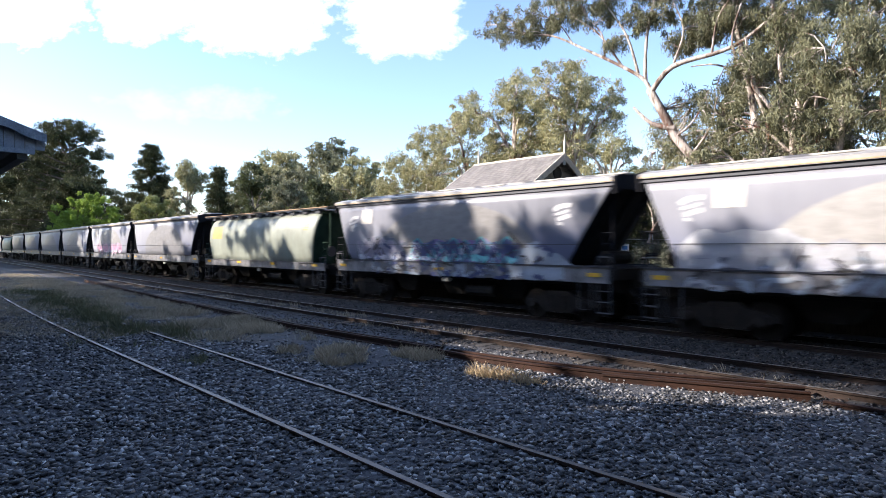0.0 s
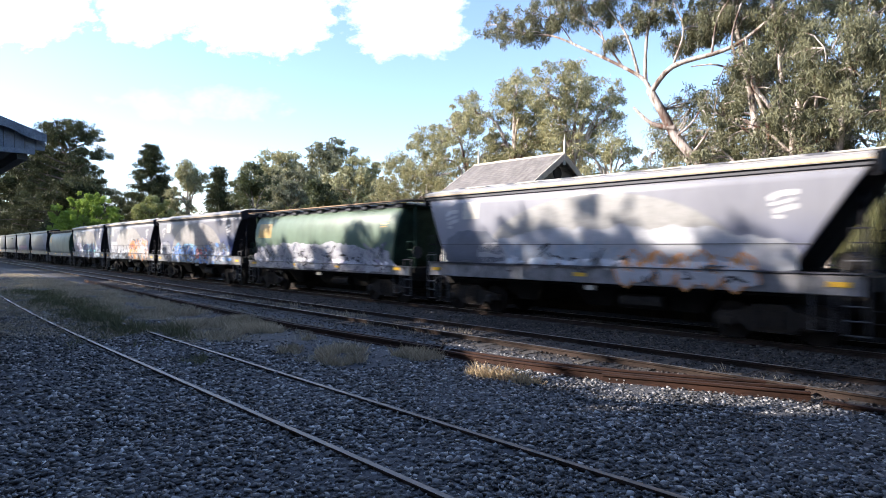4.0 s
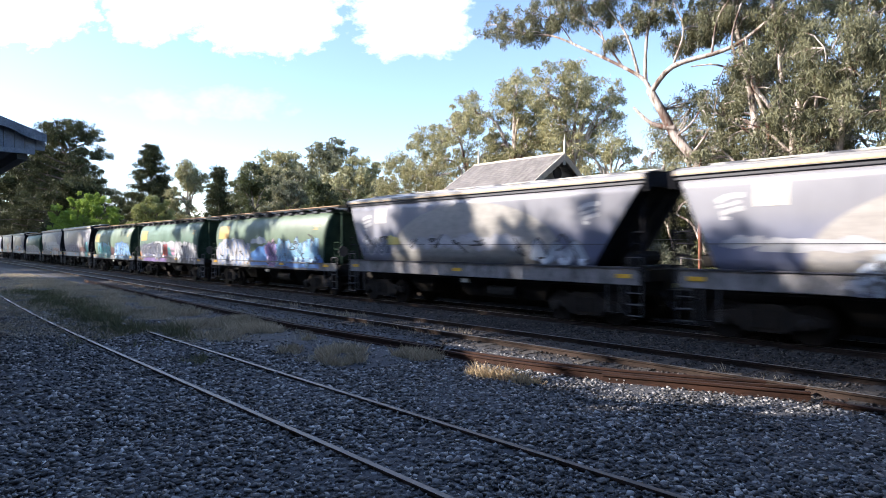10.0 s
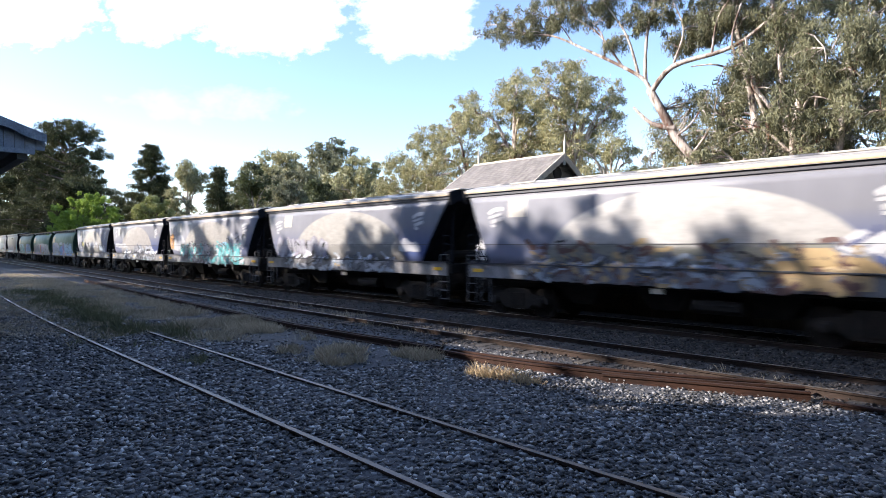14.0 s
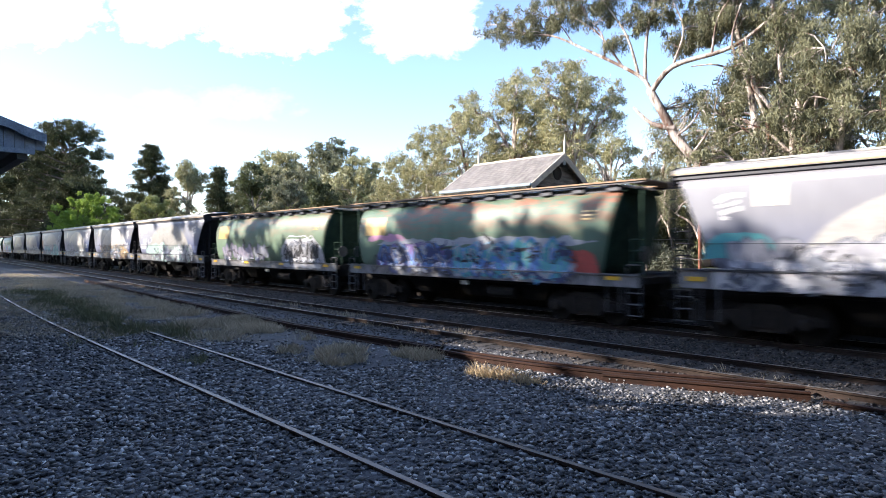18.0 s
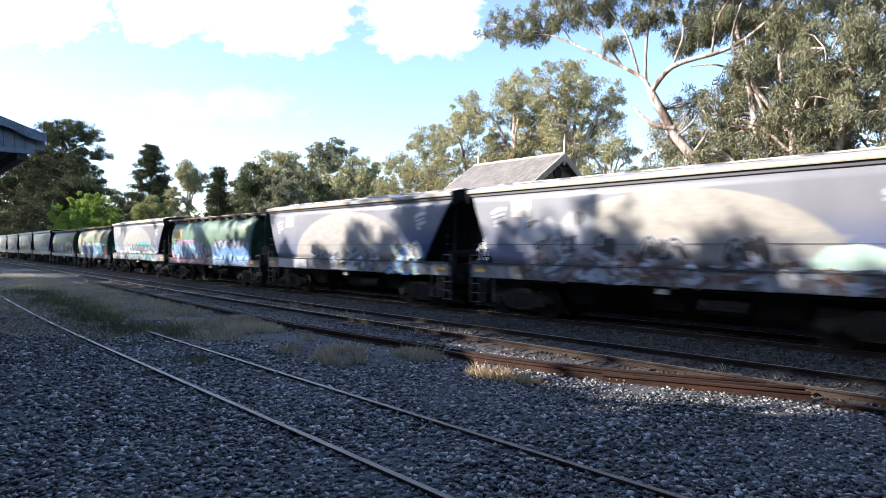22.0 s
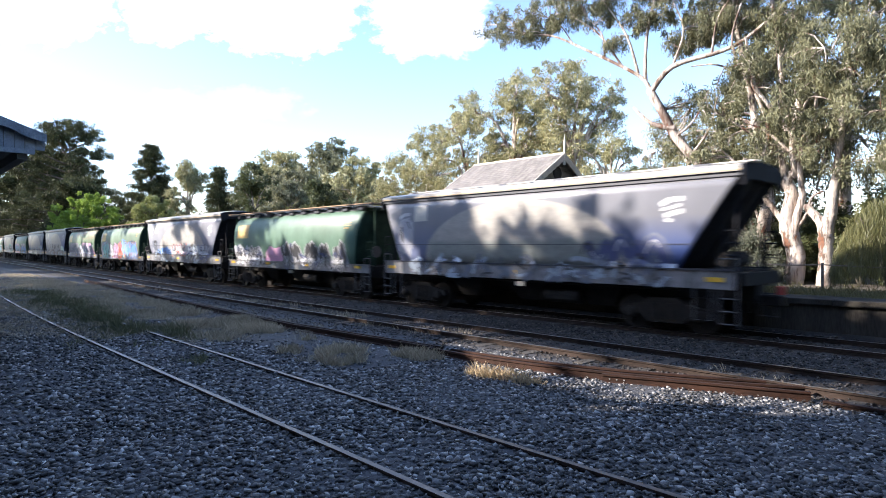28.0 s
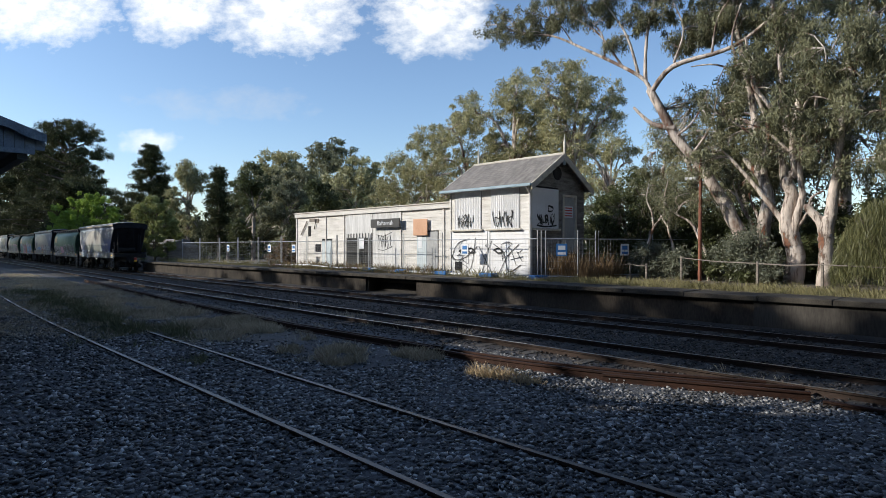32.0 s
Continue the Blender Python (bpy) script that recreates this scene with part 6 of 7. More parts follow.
def layered_pine(base, height, width, seed, label, layers=15, tufts=26, per=120, size=0.5):
    """A pine with flat shelves of foliage on spreading limbs and gaps between them."""
    rng = random.Random(seed)
    limbs = [([(0, 0, -0.3), (0.5, 0, height * 0.45), (0, 0.3, height * 0.95)], height * 0.024, 0.08)]
    crowns = []
    for i in range(layers):
        t = i / (layers - 1)
        z = height * (0.16 + 0.8 * t)
        for k in range(3):
            a = 2.4 * i + 2.1 * k + rng.uniform(-0.4, 0.4)
            r = width * rng.uniform(0.6, 1.1) * (1.0 - 0.62 * t ** 1.6)
            end = (r * math.cos(a), r * math.sin(a), z + rng.uniform(-0.03, 0.07) * height)
            limbs.append(([(0, 0, z - 0.05 * height), (0.5 * end[0], 0.5 * end[1], z), end], height * 0.009, 0.04))
            crowns.append((end, (width * 0.24, width * 0.24, height * 0.036), tufts // 3))
            crowns.append(((0.55 * end[0], 0.55 * end[1], z + 0.02 * height), (width * 0.2, width * 0.2, height * 0.03), tufts // 4))
    return plant("pine_tree", label, base, limbs, crowns, M_DARKBARK, M_PINELEAF, seed, per, size, 0.22, -0.3, (0.6, 0.6, 0.4))


def shrub(base, radius, height, seed, leaf, label, tufts=60, per=40, size=0.18, name="shrub", hang=0.3):
    rng = random.Random(seed)
    limbs = [([(0, 0, -0.1), (rng.uniform(-0.4, 0.4) * radius, rng.uniform(-0.4, 0.4) * radius, height * 0.7)], 0.05, 0.015) for _ in range(5)]
    crowns = [((0, 0, height * 0.5), (radius, radius, height * 0.5), tufts)]
    return plant(name, label, base, limbs, crowns, M_DARKBARK, leaf, seed, per, size, 0.35, hang, (0.22, 0.22, 0.2), category="shrub")


def make_near_gums():
    y = 25.0
    b = Vector((-8.5, y, 0.75))

    def rel(*pts):
        return [(p[0] - b.x, p[1] - b.y, p[2] - b.z) for p in pts]
    limbs = [
        (rel((-8.72, y, 0.5), (-8.85, y, 1.4), (-9.15, y, 2.2), (-9.8, y, 3.7), (-10.3, y, 4.55), (-10.8, y, 5.4), (-11.9, y - 0.2, 6.9), (-12.9, y - 0.5, 9.0)), 0.34, 0.17),
        (rel((-12.85, y - 0.5, 8.9), (-13.4, y - 0.6, 9.7), (-16.0, y - 0.8, 11.4), (-17.7, y - 1.0, 12.4), (-19.5, y - 1, 12.9)), 0.11, 0.03),
        (rel((-12.8, y - 0.5, 8.9), (-11.9, y - 0.4, 9.8), (-10.0, y, 10.1), (-8.9, y + 0.2, 10.6), (-7.6, y + 0.3, 11.6)), 0.13, 0.05),
        (rel((-13.1, y - 0.5, 9.4), (-13.1, y - 0.5, 10.6), (-13.0, y - 0.3, 12.2), (-12.4, y, 14.5)), 0.1, 0.04),
        (rel((-13.4, y - 0.6, 9.8), (-13.8, y - 0.9, 11.5), (-14.8, y - 1.2, 13.2)), 0.08, 0.03),
        (rel((-11.9, y - 0.3, 7.2), (-12.8, y - 0.5, 7.5), (-13.6, y - 0.6, 8.3)), 0.15, 0.06),
        (rel((-11.2, y - 0.2, 6.0), (-10.3, y - 0.6, 6.9), (-9.9, y - 0.8, 8.1)), 0.07, 0.025),
        (rel((-11.7, y - 0.3, 6.9), (-10.8, y - 0.7, 7.4), (-10.2, y - 0.9, 8.4)), 0.06, 0.02),
        (rel((-11.9, y - 0.3, 10.0), (-11.4, y - 0.5, 11.2), (-11.8, y - 0.6, 12.4)), 0.06, 0.02),
        (rel((-10.4, y - 0.1, 10.1), (-10.0, y - 0.5, 11.3), (-9.2, y - 0.6, 12.2)), 0.06, 0.02),
        (rel((-15.0, y - 0.7, 10.8), (-15.0, y - 0.9, 11.8), (-15.8, y - 1.0, 12.8)), 0.05, 0.02),
        (rel((-16.6, y - 0.9, 11.8), (-17.2, y - 1.1, 12.8), (-18.0, y - 1.2, 13.4)), 0.045, 0.02),
        (rel((-14.2, y - 0.6, 10.3), (-15.2, y - 0.9, 11.9), (-16.5, y - 1.2, 13.0)), 0.06, 0.03),
    ]
    crowns = [(rel(c)[0], r, n) for c, r, n in (
        ((-19.6, y - 1, 13.2), (1.9, 1.5, 0.7), 26), ((-17.6, y - 1, 13.7), (2.0, 1.6, 0.7), 30), ((-15.6, y - 1, 13.6), (1.7, 1.7, 0.8), 30), ((-13.2, y, 14.0), (2.2, 2.2, 1.1), 44),
        ((-10.4, y, 13.2), (2.0, 2.0, 1.2), 40), ((-10.8, y + 0.5, 11.4), (1.4, 1.5, 0.6), 22), ((-21.2, y - 1, 13.8), (1.3, 1.0, 0.8), 12),
        ((-17.0, 24.0, 12.9), (0.9, 0.8, 0.35), 14), ((-15.2, 24.2, 12.7), (0.9, 0.8, 0.4), 14), ((-13.7, 24.5, 12.1), (0.8, 0.8, 0.45), 14), ((-14.4, 24.2, 11.3), (0.7, 0.6, 0.3), 9),
        ((-12.4, 25.0, 12.4), (0.9, 0.9, 0.6), 16), ((-18.6, 24.0, 12.7), (0.8, 0.7, 0.35), 11), ((-11.9, 25.2, 10.8), (0.7, 0.7, 0.4), 10), ((-16.5, 22.5, 16.0), (2.4, 1.6, 1.2), 44), ((-13.0, 22.0, 15.6), (2.2, 1.6, 1.2), 44), ((-19.0, 22.5, 16.4), (1.8, 1.5, 1.0), 26),
        ((-12.0, 27.0, 8.7), (1.0, 0.9, 0.9), 10), ((-13.4, 27.0, 7.1), (0.9, 0.9, 0.8), 9), ((-14.5, 27.4, 6.0), (0.7, 0.6, 0.6), 7), ((-11.5, 27.4, 6.9), (1.1, 0.9, 1.0), 10))]
    plant("gum_tree", "tall leaning gum tree with pale peeling bark", b, limbs, crowns, M_BARK, M_GUMLEAF, 21, 92, 0.17, 0.22, 1.3, (0.165, 0.165, 0.19), density=1.7, branches=True)

    b2 = Vector((-7.4, 24.5, 0.75))
    def r2(*pts):
        return [(p[0] - b2.x, p[1] - b2.y, p[2] - b2.z) for p in pts]
    limbs = [
        (r2((-7.27, 24.5, 0.5), (-7.2, 24.5, 1.7), (-7.32, 24.5, 2.43), (-7.5, 24.5, 3.0)), 0.38, 0.25),
        (r2((-7.35, 24.45, 2.5), (-7.7, 24.4, 3.25), (-8.35, 24.3, 4.24), (-8.96, 24.3, 5.04), (-9.5, 24.3, 5.7)), 0.13, 0.06),
        (r2((-7.3, 24.5, 2.3), (-7.5, 24.5, 3.1), (-7.33, 24.5, 4.05), (-7.48, 24.5, 4.6), (-7.2, 24.5, 5.0), (-7.26, 24.4, 5.7), (-7.0, 24.2, 7.5)), 0.3, 0.11),
        (r2((-7.3, 24.5, 2.4), (-7.1, 24.4, 3.4), (-6.95, 24.4, 4.06), (-7.04, 24.4, 4.98), (-6.9, 24.4, 6.2)), 0.16, 0.08),
        (r2((-7.3, 24.45, 2.7), (-6.95, 24.4, 3.1), (-6.6, 24.3, 3.75)), 0.07, 0.04),
        (r2((-8.75, 25.6, 0.6), (-8.65, 25.6, 3.0), (-8.5, 25.6, 4.1), (-8.69, 25.6, 4.97), (-8.8, 25.6, 5.81), (-8.95, 25.6, 7.0), (-9.3, 25.6, 9.0), (-9.7, 25.6, 11.0)), 0.3, 0.1),
        (r2((-8.6, 25.55, 4.8), (-9.0, 25.5, 5.25), (-9.35, 25.5, 5.7)), 0.17, 0.09),
        (r2((-9.0, 25.6, 2.2), (-9.07, 25.6, 3.0), (-9.37, 25.6, 3.6), (-9.7, 25.6, 4.3)), 0.12, 0.05),
        (r2((-8.75, 25.6, 2.9), (-8.88, 25.6, 3.4), (-9.08, 25.6, 3.85), (-9.2, 25.6, 4.3)), 0.08, 0.04),
        (r2((-8.7, 25.0, 5.2), (-8.2, 24.8, 6.6), (-8.9, 24.8, 8.6)), 0.12, 0.06),
        (r2((-7.26, 24.4, 5.5), (-8.0, 24.1, 6.4), (-8.8, 23.9, 6.9)), 0.07, 0.03),
        (r2((-8.0, 26.0, 4.5), (-8.1, 25.9, 6.5), (-8.0, 25.6, 8.6), (-8.4, 25.6, 12.0)), 0.2, 0.08),
        (r2((-6.85, 24.5, 5.8), (-6.6, 24.7, 7.0), (-6.8, 24.8, 9.5)), 0.1, 0.05),
        (r2((-9.3, 25.5, 9.0), (-10.4, 25.4, 9.7), (-11.4, 25.2, 9.8)), 0.06, 0.02),
        (r2((-7.2, 24.4, 6.0), (-8.0, 24.3, 7.4), (-8.6, 24.3, 8.4), (-8.9, 24.4, 10.2)), 0.11, 0.05),
        (r2((-8.6, 24.3, 8.0), (-9.3, 24.1, 10.0), (-9.0, 24.2, 11.5)), 0.06, 0.03),
        (r2((-8.4, 24.4, 6.2), (-9.4, 24.2, 7.1), (-10.2, 24.1, 7.6)), 0.06, 0.02),
        (r2((-7.0, 24.2, 6.6), (-6.6, 23.9, 7.4), (-5.9, 23.8, 7.2)), 0.06, 0.02)]
    crowns = [(r2(c)[0], r, n) for c, r, n in (
        ((-9.8, 26.0, 12.0), (2.0, 2.0, 1.2), 40), ((-7.6, 25.5, 11.2), (1.8, 1.8, 1.2), 40), ((-9.6, 26.5, 8.4), (1.8, 1.6, 1.0), 20), ((-8.2, 26.0, 6.2), (1.8, 1.5, 1.0), 36),
        ((-11.0, 27.0, 7.0), (1.8, 1.6, 1.4), 16), ((-12.4, 27.4, 6.3), (1.5, 1.4, 1.2), 12), ((-10.2, 27.0, 4.8), (1.6, 1.3, 0.9), 26),
        ((-10.1, 26.5, 8.3), (1.1, 1.0, 1.0), 14), ((-10.5, 27.0, 5.3), (1.1, 1.0, 1.0), 24), ((-9.2, 26.5, 9.6), (1.0, 0.9, 0.9), 24), ((-9.0, 26.5, 6.7), (1.0, 0.9, 0.9), 22),
        ((-9.6, 23.4, 7.4), (0.9, 0.6, 0.8), 14), ((-8.4, 23.2, 8.8), (0.9, 0.6, 0.8), 16), ((-7.2, 23.0, 7.0), (0.8, 0.6, 0.9), 13), ((-10.2, 23.6, 5.6), (0.8, 0.6, 0.7), 11), ((-8.0, 23.2, 5.6), (0.6, 0.5, 0.7), 8), ((-6.4, 23.2, 5.6), (0.6, 0.5, 0.8), 9),
        ((-8.6, 26.5, 4.9), (0.9, 0.9, 0.9), 18), ((-12.8, 27.5, 5.0), (0.9, 0.9, 0.7), 18), ((-11.6, 26.0, 11.5), (1.4, 1.0, 0.9), 30), ((-10.2, 26.0, 11.9), (1.4, 1.0, 0.9), 32),
        ((-8.6, 26.0, 11.1), (1.1, 1.0, 0.8), 24), ((-7.3, 25.5, 10.0), (1.1, 1.0, 0.9), 26), ((-6.9, 25.5, 8.0), (1.2, 1.0, 1.2), 28), ((-9.6, 22.3, 14.6), (2.2, 1.6, 1.2), 46), ((-7.0, 21.8, 13.2), (1.8, 1.5, 1.1), 34), ((-7.8, 26.0, 7.2), (1.0, 0.9, 1.0), 22))]
    plant("gum_tree", "forked gum tree with orange-streaked peeling trunk", b2, limbs, crowns, M_BARK, M_GUMLEAF, 22, 92, 0.17, 0.22, 1.3, (0.165, 0.165, 0.2), density=1.35, branches=True)

    b3 = Vector((-6.2, 24.0, 0.75))
    def r3(*pts):
        return [(p[0] - b3.x, p[1] - b3.y, p[2] - b3.z) for p in pts]
    limbs = [
        (r3((-6.2, 24.0, 0.5), (-6.08, 24, 1.8), (-6.1, 24, 2.6), (-6.2, 24, 3.05)), 0.28, 0.2),
        (r3((-6.1, 24, 2.4), (-6.25, 24, 3.0), (-6.48, 23.95, 3.35), (-6.68, 23.9, 3.62)), 0.2, 0.12),
        (r3((-6.6, 23.9, 3.5), (-6.5, 23.8, 3.9), (-6.1, 23.7, 4.1)), 0.05, 0.025),
        (r3((-6.12, 24, 2.4), (-6.05, 24, 3.0), (-5.96, 24, 3.3), (-5.9, 24, 3.97), (-5.82, 24, 4.54), (-5.72, 24, 5.4), (-5.5, 24.2, 7.7), (-4.8, 24.3, 10.0)), 0.26, 0.08)]
    crowns = [(r3(c)[0], r, n) for c, r, n in (
        ((-5.8, 23.6, 8.6), (1.4, 1.4, 1.5), 40), ((-4.4, 24.0, 9.6), (1.5, 1.5, 1.6), 40), ((-4.6, 23.4, 6.8), (1.4, 1.3, 1.2), 36), ((-6.3, 24.2, 6.2), (1.2, 1.2, 1.0), 26),
        ((-3.6, 23.4, 8.0), (1.4, 1.4, 1.6), 34), ((-5.2, 24.4, 5.0), (1.3, 1.2, 0.8), 24), ((-6.6, 24.6, 8.4), (1.3, 1.3, 1.2), 26), ((-3.4, 23.5, 5.2), (1.2, 1.2, 1.0), 22))]
    plant("gum_tree", "gum tree with a pale forked trunk and hanging foliage", b3, limbs, crowns, M_BARK, M_GUMLEAF, 23, 92, 0.17, 0.22, 1.4, (0.165, 0.165, 0.23), density=1.45, branches=True)


make_near_gums()


def make_undergrowth():
    for i, (x, y, r, h) in enumerate(((-15.2, 27.4, 1.9, 5.0), (-13.2, 28.5, 1.9, 4.2), (-11.8, 27.5, 1.6, 3.4), (-10.4, 27.0, 1.6, 3.2), (-9.3, 26.3, 1.2, 2.6), (-8.3, 26.6, 1.4, 2.2),
                                      (-7.0, 26.8, 1.5, 2.2), (-5.5, 26.0, 1.6, 2.6), (-4.0, 25.5, 1.8, 3.8), (-12.6, 25.5, 0.9, 1.8), (-9.9, 24.6, 0.8, 1.6), (-8.9, 23.8, 0.6, 1.2), (-2.5, 24.6, 2.0, 4.5), (-16.8, 29.0, 2.0, 4.6), (-11.0, 29.5, 2.4, 3.4), (-6.5, 29.0, 2.4, 3.0))):
        shrub((x, y, 0.75), r, h, 40 + i, M_BUSHLEAF, "dense dark green shrub behind the platform fence", int(40 * r * h / 3), 110, 0.18)
    # thin crooked stems of small gums in front of the thicket
    stems = (((-13.35, 24.5), (((0, 0, -0.1), (0.07, 0, 0.6), (0.41, 0, 1.6), (0.64, 0, 2.25), (1.13, 0.1, 2.87), (1.6, 0.1, 3.0)), ((0.64, 0, 2.2), (0.5, 0.1, 2.9), (0.2, 0.2, 3.5), (0.3, 0.2, 4.2)), ((1.1, 0.1, 2.85), (1.0, 0.2, 3.5), (1.2, 0.2, 4.3)))),
             ((-10.3, 24.4), (((0, 0, -0.1), (-0.02, 0, 0.6), (-0.1, 0, 1.13), (-0.38, 0, 1.7), (-0.73, 0, 2.4), (-1.45, 0.1, 2.83), (-2.0, 0.1, 3.4)), ((-0.5, 0, 1.95), (-0.35, 0.1, 2.6), (-0.6, 0.2, 3.5)), ((-1.4, 0.1, 2.8), (-1.0, 0.1, 3.3), (0.1, 0.1, 3.3)))),
             ((-12.3, 25.2), (((0, 0, -0.1), (0.15, 0, 1.2), (-0.1, 0, 2.4), (0.25, 0.1, 3.6)), ((-0.05, 0, 2.2), (-0.6, 0.1, 3.0), (-0.9, 0.1, 3.9)))))
    for i, ((x, y), lines) in enumerate(stems):
        limbs = [(list(q), 0.095 if k == 0 else 0.05, 0.035 if k == 0 else 0.018) for k, q in enumerate(lines)]
        crowns = [(q[-1], (0.8, 0.7, 0.45), 6) for q in lines] + [(q[-2], (0.5, 0.5, 0.35), 3) for q in lines]
        plant("small_gum", "thin crooked gum sapling with pale stem", (x, y, 0.75), limbs, crowns, M_BARK, M_GUMLEAF, 70 + i, 110, 0.12, 0.2, 1.2, (0.26, 0.26, 0.24), branches=True)
    for i, (x, y, r, h) in enumerate(((-9.5, 24.3, 0.7, 1.7), (-8.6, 23.8, 0.7, 2.3), (-7.7, 23.6, 0.4, 1.2), (-11.6, 24.6, 0.8, 1.3), (-12.9, 24.6, 0.9, 1.6))):
        shrub((x, y, 0.75), r, h, 60 + i, M_SALTBUSH, "grey-green twiggy shrub at the foot of the gums", int(34 * r * h), 90, 0.14)
    shrub((-39.8, 21.8, 0.6), 1.2, 1.9, 68, M_WEEDS, "dry brown bush beside the station", 40, 60, 0.2)
    shrub((-42.5, 22.8, 0.5), 0.9, 1.3, 69, M_SALTBUSH, "grey-green twiggy shrub beside the station", 26, 60, 0.18)
    # the weeping shrub at the end of the fence
    nr = np.random.default_rng(9)
    t = empty("weeping_shrub", (-3.75, 21.0, 0.8))
    tagged(t, "large olive weeping shrub with fine hanging strands", "shrub")
    n = 15000
    a, r = nr.uniform(0, 2 * math.pi, n), np.sqrt(nr.uniform(0, 1, n))
    top = 2.9 * np.sqrt(np.clip(1 - (r * 0.97) ** 2, 0, 1))
    P = np.stack([1.45 * r * np.cos(a), 1.3 * r * np.sin(a), top * nr.uniform(0.25, 1.0, n) ** 0.6], axis=1)
    A = Arrays()
    leaves_at(A, nr, P, 0.34, 0.04, 3.4)
    A.done("foliage", M_WEEPING, t)
    W = Arrays()
    for k in range(6):
        limb(W, [(0, 0, -0.1), (0.3 * math.cos(k), 0.3 * math.sin(k), 1.2), (0.9 * math.cos(k), 0.8 * math.sin(k), 2.2)], 0.06, 0.02)
    W.done("stem", M_DARKBARK, t)


make_undergrowth()


def make_far_trees():
    L = "gum tree with domed grey-green foliage"
    for i, (x, y, h, w, tufts) in enumerate(((-48.6, 40, 11.6, 4.0, 190), (-44.6, 40, 14.0, 4.2, 230), (-39.0, 40, 15.6, 4.4, 270), (-33.6, 40, 16.6, 3.8, 250), (-27.6, 40, 16.5, 3.8, 260), (-24.2, 40, 10.6, 2.8, 80), (-36.0, 44, 11.0, 5.0, 170), (-31.0, 43, 12.0, 5.0, 190), (-21.0, 44, 8.4, 3.0, 60))):
        gum("gum_tree", L, (x, y, 0.6), h, w, 100 + i, M_GUMLEAF_SUNLIT, int(tufts * 0.85), 100, 0.27, 0.26, spread=0.33, low=0.12, forks=14, group="gums behind the station")
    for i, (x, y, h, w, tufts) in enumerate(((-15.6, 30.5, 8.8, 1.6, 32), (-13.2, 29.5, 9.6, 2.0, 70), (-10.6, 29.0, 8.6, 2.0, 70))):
        gum("gum_tree", "airy gum tree with pale hanging foliage", (x, y, 0.7), h, w, 190 + i, M_GUMLEAF_SUNLIT, tufts, 90, 0.19, 0.22, spread=0.27, low=0.05, forks=12, group="gums behind the platform")
    for i, (x, y, h, w) in enumerate(((-10.2, 31, 13.0, 2.6), (-7.0, 30, 15.0, 3.2), (-3.0, 28, 14.5, 3.2))):
        gum("gum_tree", "tall gum tree with dark hanging foliage", (x, y, 0.7), h, w, 180 + i, M_GUMLEAF, 140, 110, 0.24, 0.25, spread=0.32, low=0.1, forks=12, group="gums behind the platform")
    for i, (x, y, h, w, tufts) in enumerate(((-102, 52, 16.4, 6.5, 160), (-92, 50, 18.4, 7.5, 210), (-80, 52, 18.4, 8.0, 220), (-70, 50, 14.5, 6.0, 160), (-110, 54, 13.5, 6.0, 110))):
        gum("gum_tree", "dark spreading gum tree behind the yard", (x, y, 0.3), h, w, 120 + i, M_GUMLEAF_SUNLIT if i in (0, 1, 3) else M_GUMLEAF, int(tufts * 0.95), 100, 0.54, 0.32, spread=0.46, low=0.1, forks=13, group="gums behind the yard")
    layered_pine((-135, 27.5, 0), 26.2, 11.5, 141, "tall dark spreading pine beside the line")
    layered_pine((-170, 30, 0), 24, 12, 142, "dark broad pine beside the line", 12, 30, 50, 1.2)
    layered_pine((-215, 34, 0), 24, 16, 145, "dark broad pine beside the line", 12, 30, 40, 1.7)
    layered_pine((-118, 26, 0), 13, 7, 146, "low dark pine beside the line", 12, 24, 60, 0.75)
    conifer((-95, 30, 0), 17.2, 4.6, 143, "dark narrow conifer behind the yard", 210, 150, 0.36)
    conifer((-100, 33, 0), 12.5, 5.0, 147, "dark conifer behind the yard fence", 160, 140, 0.36)
    conifer((-78, 33, 0), 12.6, 2.4, 144, "slim spiky conifer behind the yard", 110, 120, 0.32)
    # Some gums take dark shrub or pine leaves: the pines' shade, as colour.
    for i, (x, y, h, w) in enumerate(((-86, 32, 14.2, 2.7), (-82, 36, 9.5, 3.0), (-70, 34, 12.0, 3.2), (-64, 35, 9.6, 3.2), (-58, 36, 9.2, 3.2), (-106, 30, 11.0, 5.0))):
        gum("gum_tree", "gum tree at the edge of the yard", (x, y, 0.2), h, w, 150 + i, (M_GUMLEAF_SUNLIT, M_GUMLEAF, M_BUSHLEAF, M_GUMLEAF, M_BUSHLEAF, M_PINELEAF)[i], 110, 100, 0.41, 0.32, spread=0.44, low=0.05, forks=10, group="gums behind the yard")
    shrub((-90, 20.5, 0), 4.6, 9.4, 170, M_BRIGHTLEAF, "bright green leafy tree in sunlight", 260, 170, 0.3, "leafy_tree")
    shrub((-99, 21, 0), 3.4, 7.0, 171, M_BRIGHTLEAF, "low bright green leafy tree", 160, 150, 0.3, "leafy_tree")
    shrub((-67, 21.5, 0), 2.5, 7.4, 173, M_YELLOWLEAF, "yellow-green leafy tree beside the line", 150, 160, 0.26, "leafy_tree")
    # closing belt of woods
    nr = np.random.default_rng(77)
    A = Arrays()
    for x0, x1, y0, y1, h, n in ((-260, -55, 34, 60, 9, 900), (-60, 30, 46, 70, 5.5, 600), (-420, -160, 22, 60, 14, 500), (-3, 60, 30, 60, 8, 380)):
        c = np.stack([nr.uniform(x0, x1, n), nr.uniform(y0, y1, n), 0.5 + h * nr.uniform(0, 1, n) ** 1.3 * 0.8], axis=1)
